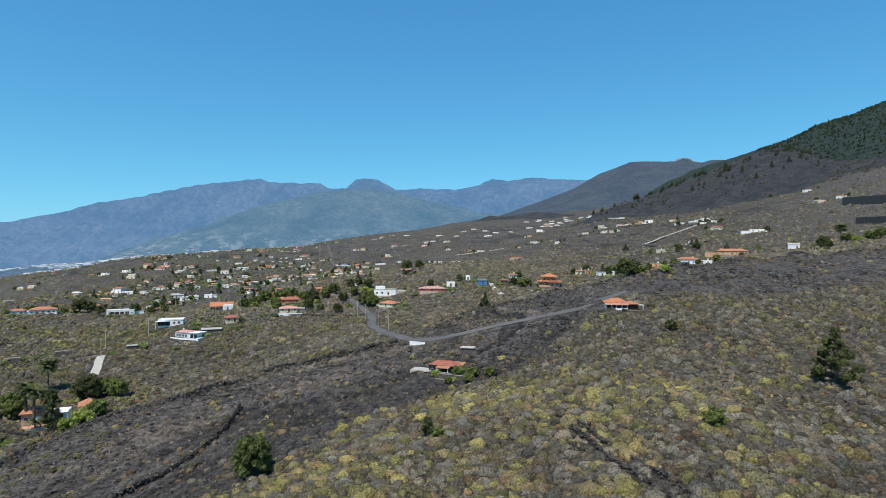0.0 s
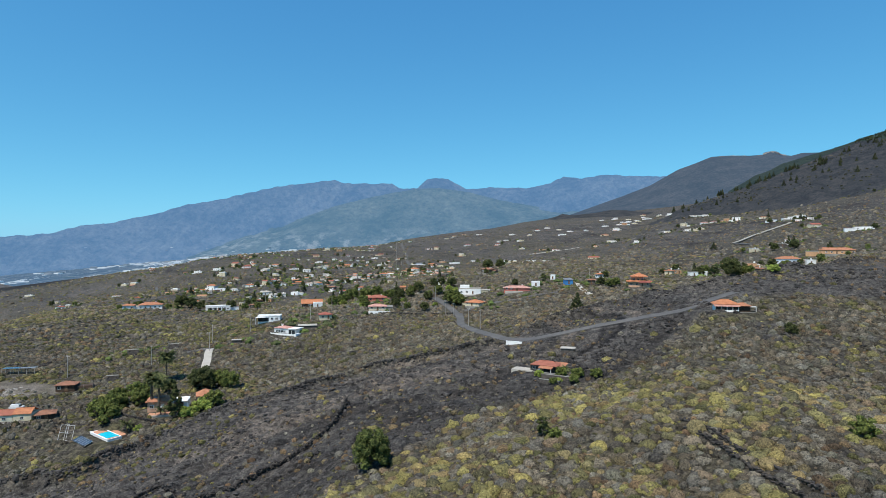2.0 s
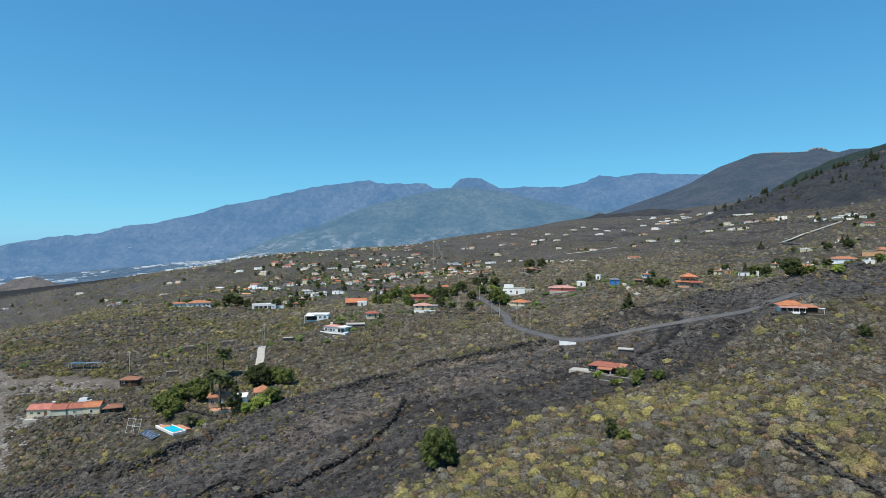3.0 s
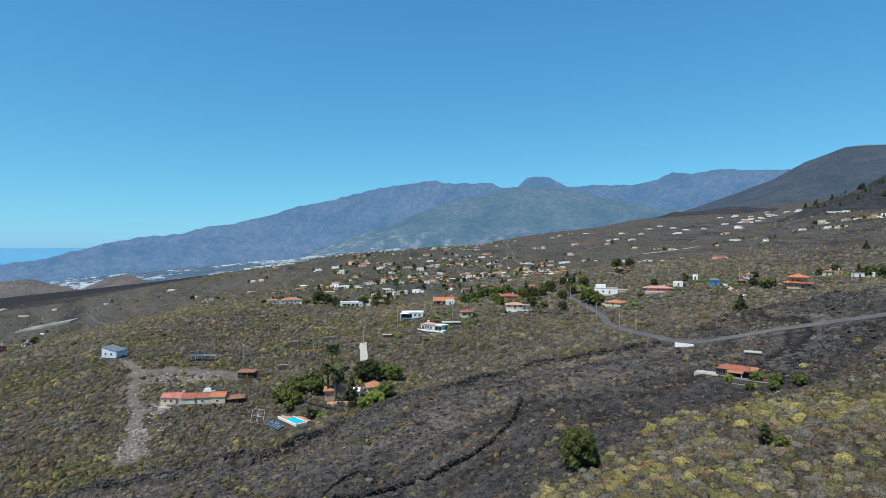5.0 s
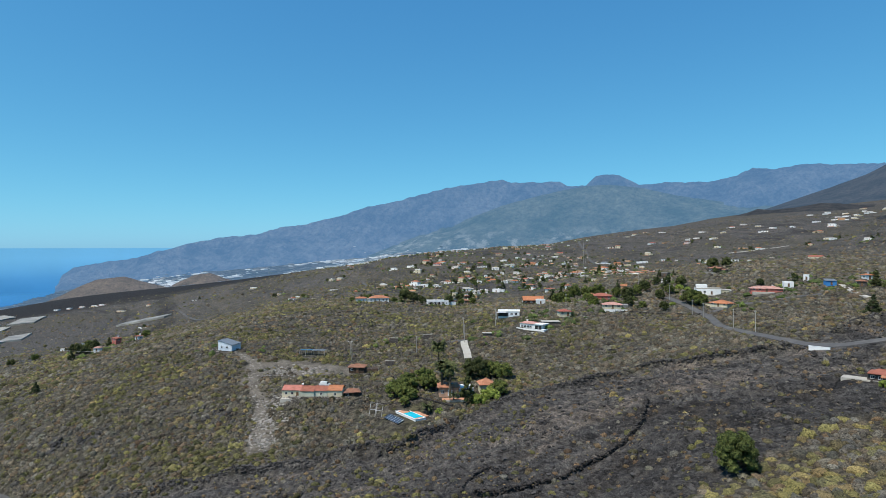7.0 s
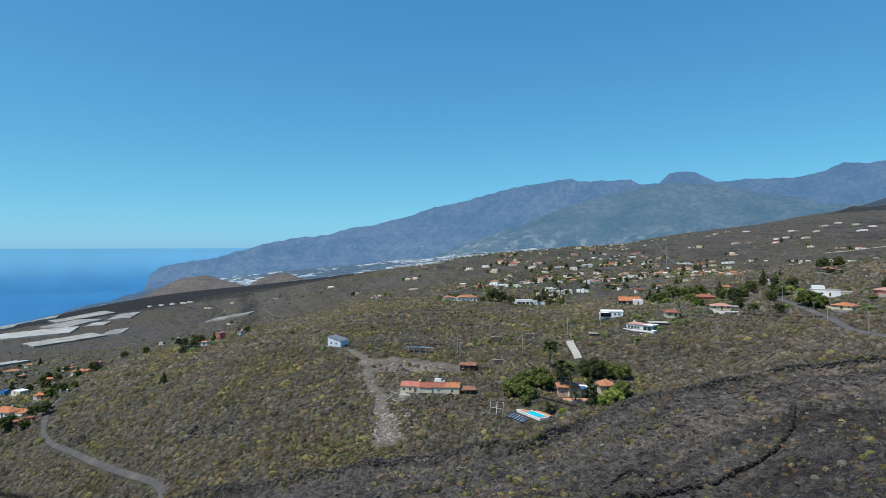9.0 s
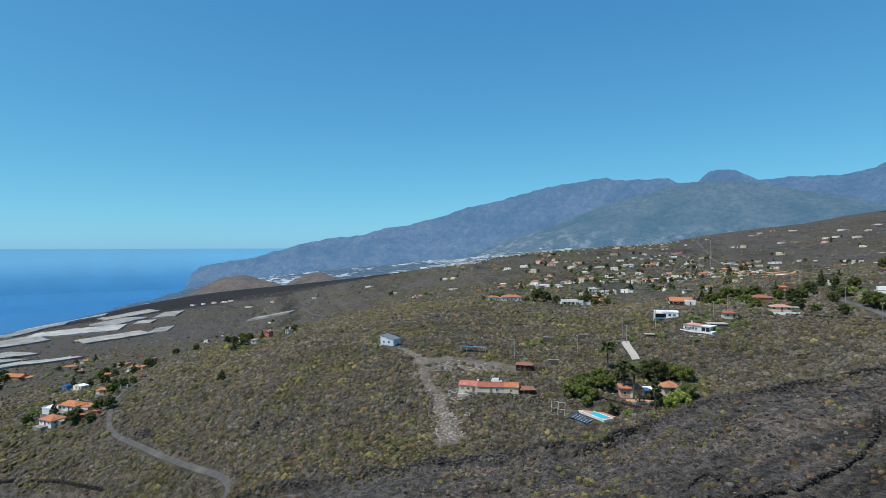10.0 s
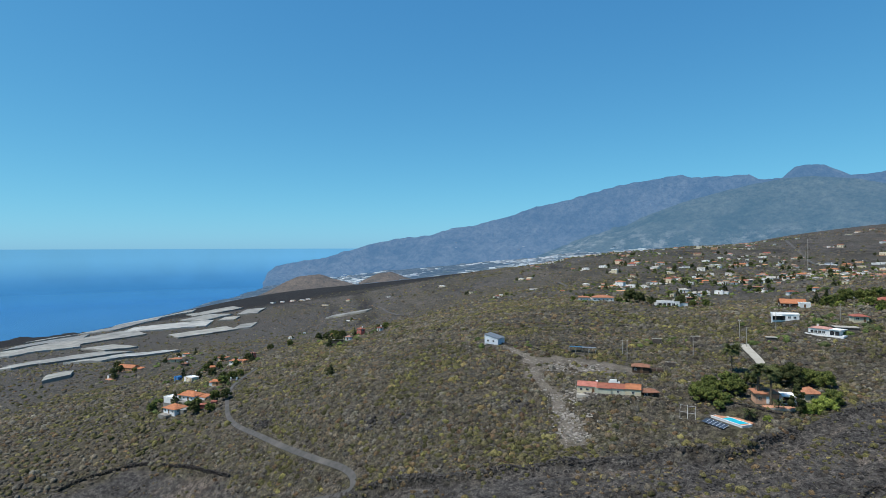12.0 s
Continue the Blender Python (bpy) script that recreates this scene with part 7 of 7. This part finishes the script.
# and further up the slope
for x, y, s, ob in ((-48, 350, 0.9, dark_b), (-42, 352, 1.2, small_palm), (76, 240, 0.85, dark_b), (80, 246, 0.8, dark_b), (84, 243, 0.6, broad_a), (92, 240, 0.7, light_a), (100, 248, 0.6, broad_a),
                    (52, 356, 0.8, broad_a), (47, 352, 0.6, broad_b), (57, 350, 0.6, small_palm), (44, 360, 0.6, dark_b), (121, 414, 0.9, broad_b), (243, 556, 0.9, dark_b), (228, 560, 0.8, dark_b), (293, 421, 0.9, broad_b), (300, 420, 1.0, light_a), (307, 416, 1.1, broad_a), (316, 418, 1.0, broad_b), (285, 415, 1.2, date_palm),
                    (325, 424, 1.0, broad_a), (250, 380, 1.0, dark_b), (256, 384, 0.7, pine_a), (340, 430, 1.0, broad_b), (-8, 380, 0.5, dark_b), (-62, 400, 0.8, pine_a), (-52, 402, 0.8, dark_b), (-30, 480, 1.0, dark_b), (-20, 486, 0.9, dark_b), (196, 440, 0.6, broad_a), (178, 446, 0.7, dark_b), (210, 444, 0.7, broad_b)):
    plant(ob, x, y, s)
# lighter trees for the far gardens
broad_far = place_first(round_tree(7.0, 3.9, BROAD_LEAF, "leafy green tree by a far house", 31, 420, 0.5, 0.08, 0.8), -286.0, 655.0)
dark_far = place_first(round_tree(8.0, 4.0, DARK_LEAF, "dark green tree by a far house", 32, 420, 0.5, 0.1, 0.8), -300.0, 690.0)
pine_far = place_first(pine_tree(10.0, 3.2, PINE_LEAF, "dark pine between far houses", 33, 420, 0.6), -240.0, 620.0)
# gardens further up: a tree or two by most houses
for tx, ty, tr in list(TAKEN):
    far = math.hypot(tx - MID_X, ty - MID_Y)
    if far < 400 or far > 1500:
        continue
    for k in range(dice.choice((1, 1, 2, 2))):
        a, d = dice.uniform(0, 6.28), tr + dice.uniform(1.0, 6.0)
        ob = dice.choice((dark_far, broad_far, dark_far, pine_far))
        plant(ob, tx + d * math.cos(a), ty + d * math.sin(a), dice.uniform(0.5, 0.95))

# pines on the ash hill, and the forest above it
hb, hu, hx, hy, hz = SLOPES["backdrop_pine_hill"]
rng = np.random.default_rng(5)
for k in range(95):
    b = rng.uniform(-34.5, -16.0)
    u = rng.choice([rng.uniform(0.25, 0.9), rng.uniform(0.85, 0.99)])
    i = int(np.argmin((hb - b) ** 2 + (30 * (hu - u)) ** 2))
    plant(pine_far, hx[i], hy[i], rng.uniform(0.9, 1.7), None, 0.6, max(float(hz[i]), height(hx[i], hy[i])))
fb, fu, fx, fy, fz = SLOPES["backdrop_forest"]
sel = rng.choice(np.where((fb > -46) & (fb < -29.3) & (fu > 0.05) & (fu <= 1.0))[0], 6000)
jx, jy = fx[sel] + rng.normal(0, 5, len(sel)), fy[sel] + rng.normal(0, 5, len(sel))
strew("forest", jx, jy, rng.uniform(1.8, 3.4, len(sel)), [lump(1, 90 + i, 1.5, 0.5, -0.2) for i in range(4)], leafy("far_pine_crowns", [(0.022, 0.032, 0.018), (0.036, 0.046, 0.024), (0.028, 0.038, 0.022)], 0.4),
      "dense pine forest on the high slope", "forest", (0.9, 1.5), 0.1, fz[sel], seed=20)
# low garden green between the houses
gxs, gys, gss = [], [], []
for tx, ty, tr in TAKEN:
    if 280 < math.hypot(tx - MID_X, ty - MID_Y) < 1400:
        for k in range(11):
            a, d = dice.uniform(0, 6.28), tr + dice.uniform(0.3, 12.0)
            gxs.append(tx + d * math.cos(a)), gys.append(ty + d * math.sin(a)), gss.append(dice.uniform(0.7, 2.4))
strew("garden_shrubs", np.array(gxs), np.array(gys), np.array(gss), COARSE, GREEN_LEAF, "green garden shrubs between the houses", "shrubs", (0.8, 1.3), 0.1, seed=21)

# towns and greenhouses on the far plain
rng = np.random.default_rng(41)
tb, tr_ = rng.uniform(16, 53, 5200), rng.uniform(2760, 4150, 5200)
tx, ty = point(tb, tr_)
dense = rough_noise(tx, ty, 420, 3, seed=701) + 0.5 * rough_noise(tx, ty, 120, 2, seed=702)
keep = (dense > 0.02) & (rng.random(len(tx)) < 0.75)
tx, ty, tr_ = tx[keep], ty[keep], tr_[keep]
slab_v = np.array([(-1, -1, -0.3), (1, -1, -0.3), (1, 1, -0.3), (-1, 1, -0.3), (-1, -1, 0.35), (1, -1, 0.35), (1, 1, 0.35), (-1, 1, 0.35)], float)
slab_f = np.array([(4, 5, 6), (4, 6, 7), (0, 1, 5), (0, 5, 4), (1, 2, 6), (1, 6, 5), (2, 3, 7), (2, 7, 6), (3, 0, 4), (3, 4, 7)])
town_n = Nodes("far_white_town_haze_glow", 0.9)
# a faint bluish emission imitates haze; the houses themselves give no light
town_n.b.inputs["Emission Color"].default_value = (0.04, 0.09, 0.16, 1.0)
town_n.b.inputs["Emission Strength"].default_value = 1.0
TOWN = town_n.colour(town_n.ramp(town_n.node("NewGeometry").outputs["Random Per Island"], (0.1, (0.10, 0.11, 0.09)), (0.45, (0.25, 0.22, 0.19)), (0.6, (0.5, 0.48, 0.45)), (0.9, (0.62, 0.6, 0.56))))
lift_t = broad(tx, ty) + 10 * rough_noise(tx, ty, 180, 4, seed=101) * smooth(2700, 3000, tr_) + 3
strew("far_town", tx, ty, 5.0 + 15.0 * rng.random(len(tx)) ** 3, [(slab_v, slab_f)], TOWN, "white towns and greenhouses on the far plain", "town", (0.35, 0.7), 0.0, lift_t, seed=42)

for flank in ("backdrop_range", "backdrop_front_range"):
    qb, qu, qx, qy, qz = SLOPES[flank]
    rise = (qz - MID_Z) / np.hypot(qx - MID_X, qy - MID_Y)
    pool_ = np.where((qu < 0.6) & (rise > -0.075) & (rise < 0.012) & (qb > -2) & (qb < 50))[0]
    pick_ = rng.choice(pool_, 3000)
    dense = rough_noise(qb[pick_] * 60.0, rise[pick_] * 9000.0, 160, 3, seed=705) + 1.1 * smooth(-0.02, -0.06, rise[pick_]) - 0.42
    pick_ = pick_[rng.random(len(pick_)) < smooth(-0.1, 0.5, dense)]
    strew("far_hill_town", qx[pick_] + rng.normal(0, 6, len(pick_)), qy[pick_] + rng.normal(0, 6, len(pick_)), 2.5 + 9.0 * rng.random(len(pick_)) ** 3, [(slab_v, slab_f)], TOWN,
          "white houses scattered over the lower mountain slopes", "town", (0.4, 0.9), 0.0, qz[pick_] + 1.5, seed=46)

# pale crust on the ash cone's rim
cb_, cu_, cx_, cy_, cz_ = SLOPES["backdrop_cone"]
rim = np.where((cu_ > 0.965) & (cu_ <= 1.0) & (((cb_ > -21.4) & (cb_ < -19.2)) | ((cb_ > -24.6) & (cb_ < -22.2))))[0]
sel = rng.choice(rim, 150)
# the pale rock also glows faintly bluish, to imitate haze
crust = far_material("pale_sulphur_crust_haze_glow", (0.34, 0.25, 0.17), (0.58, 0.50, 0.42), (0.03, 0.04, 0.07), 1.0, 0.0, 0.05)
strew("crater_crust", cx_[sel], cy_[sel], np.where(np.abs(cb_[sel] + 23.2) < 0.5, 20.0, 7.0) * rng.uniform(0.7, 1.3, len(sel)), ROUGH, crust, "pale crusted rock along the crater rim", "rocks", (0.3, 0.6), 0.3, cz_[sel] + 0.5, seed=43)


# scrub and small pines on the ash hill
HILL_SCRUB = leafy("dark_hill_scrub", [(0.035, 0.04, 0.022), (0.055, 0.058, 0.032), (0.07, 0.062, 0.042)], 0.6)
rng = np.random.default_rng(61)
pick = np.where((hb > -46) & (hb < -13.5) & (hu > 0.02) & (hu < 0.97))[0]
sel = rng.choice(pick, 6000)
patch = rough_noise(hx[sel], hy[sel], 90, 3, seed=620) + 0.5 * smooth(-25, -36, hb[sel]) - 0.25
sel = sel[rng.random(len(sel)) < smooth(-0.3, 0.5, patch)]
strew("hill_scrub", hx[sel] + rng.normal(0, 4, len(sel)), hy[sel] + rng.normal(0, 4, len(sel)), rng.uniform(0.8, 2.4, len(sel)), COARSE, HILL_SCRUB, "sparse dark scrub on an ash hill", "shrubs", (0.7, 1.1), 0.1, np.maximum(hz[sel], land(hx[sel], hy[sel])), False, seed=62)
sel = rng.choice(np.where((hb > -40) & (hb < -16) & (hu > 0.8) & (hu < 1.0))[0], 130)
strew("ridge_rocks", hx[sel], hy[sel], rng.uniform(1.5, 5.0, len(sel)), ROUGH, rock_material("brown_ridge_rock", (0.035, 0.03, 0.026), (0.10, 0.085, 0.065)), "brown rocks along the hill's ridge", "rocks", (0.5, 1.0), 0.3, hz[sel], seed=63)

# the many small far houses that make up the village
rng = np.random.default_rng(81)
vx, vy = candidates(430, 1850, 13.0, 82, -42.0, 36.0)
vr, vb = polar(vx, vy)
crowd = rough_noise(vx, vy, 150, 3, seed=820)
village = smooth(-14, -2, vb) * (1 - smooth(27, 36, vb)) * smooth(520, 640, vr)
chance = village * 0.24 * smooth(-0.05, 0.4, crowd) * (1 - smooth(950, 1250, vr) * smooth(16, 4, vb))
keep = (rng.random(len(vx)) < chance) & clear(vx, vy, 6.0)
vx, vy = vx[keep], vy[keep]
size = rng.uniform(1.5, 3.2, len(vx))
box_f = np.array([(0, 1, 5), (0, 5, 4), (1, 2, 6), (1, 6, 5), (2, 3, 7), (2, 7, 6), (3, 0, 4), (3, 4, 7), (4, 5, 6), (4, 6, 7)])


def box_v(wide, deep, low, high):
    return np.array([(-wide, -deep, low), (wide, -deep, low), (wide, deep, low), (-wide, deep, low), (-wide, -deep, high), (wide, -deep, high), (wide, deep, high), (-wide, deep, high)], float)


walls_t = [(box_v(1.45, 0.85, -0.6, 0.5), box_f)] * 4
hip_v = np.concatenate([box_v(1.56, 0.96, 0.5, 0.6)[:4], np.array([(-0.75, 0, 0.86), (0.75, 0, 0.86)])])
gable_v = np.concatenate([box_v(1.52, 0.96, 0.5, 0.6)[:4], np.array([(-1.52, 0, 0.84), (1.52, 0, 0.84)])])
top_f = np.array([(0, 1, 5), (0, 5, 4), (1, 2, 5), (2, 3, 4), (2, 4, 5), (3, 0, 4)])
slab = (box_v(1.48, 0.88, 0.5, 0.58), box_f)
roofs_t = [(hip_v, top_f), (gable_v, top_f), slab, slab]
wall_n, tile_n = Nodes("far_house_walls", 0.9), Nodes("far_house_roofs", 0.9)
FAR_WALL = wall_n.colour(wall_n.ramp(wall_n.node("NewGeometry").outputs["Random Per Island"], (0.1, (0.72, 0.71, 0.68)), (0.4, (0.60, 0.56, 0.48)), (0.6, (0.38, 0.30, 0.22)), (0.85, (0.13, 0.12, 0.11))))
FAR_ROOF = tile_n.colour(tile_n.ramp(tile_n.node("NewGeometry").outputs["Random Per Island"], (0.1, (0.50, 0.17, 0.07)), (0.4, (0.38, 0.15, 0.08)), (0.55, (0.62, 0.6, 0.56)), (0.75, (0.3, 0.28, 0.26)), (0.9, (0.55, 0.27, 0.13))))
lift = land(vx, vy) + 0.6
strew("far_house_walls", vx, vy, size, walls_t, FAR_WALL, "white and ochre walls of far village houses", "houses", (0.8, 1.15), 0.0, lift, seed=83)
strew("far_house_roofs", vx, vy, size, roofs_t, FAR_ROOF, "orange, grey and white roofs of far village houses", "roofs", (0.8, 1.15), 0.0, lift, seed=83)
a, d = rng.uniform(0, 6.28, len(vx) * 7), rng.uniform(4, 22, len(vx) * 7)
strew("village_trees", np.repeat(vx, 7) + d * np.cos(a), np.repeat(vy, 7) + d * np.sin(a), rng.uniform(0.9, 2.6, len(a)), BUSH, GREEN_LEAF, "green trees and hedges between far houses", "trees", (0.8, 1.5), 0.1, seed=84)
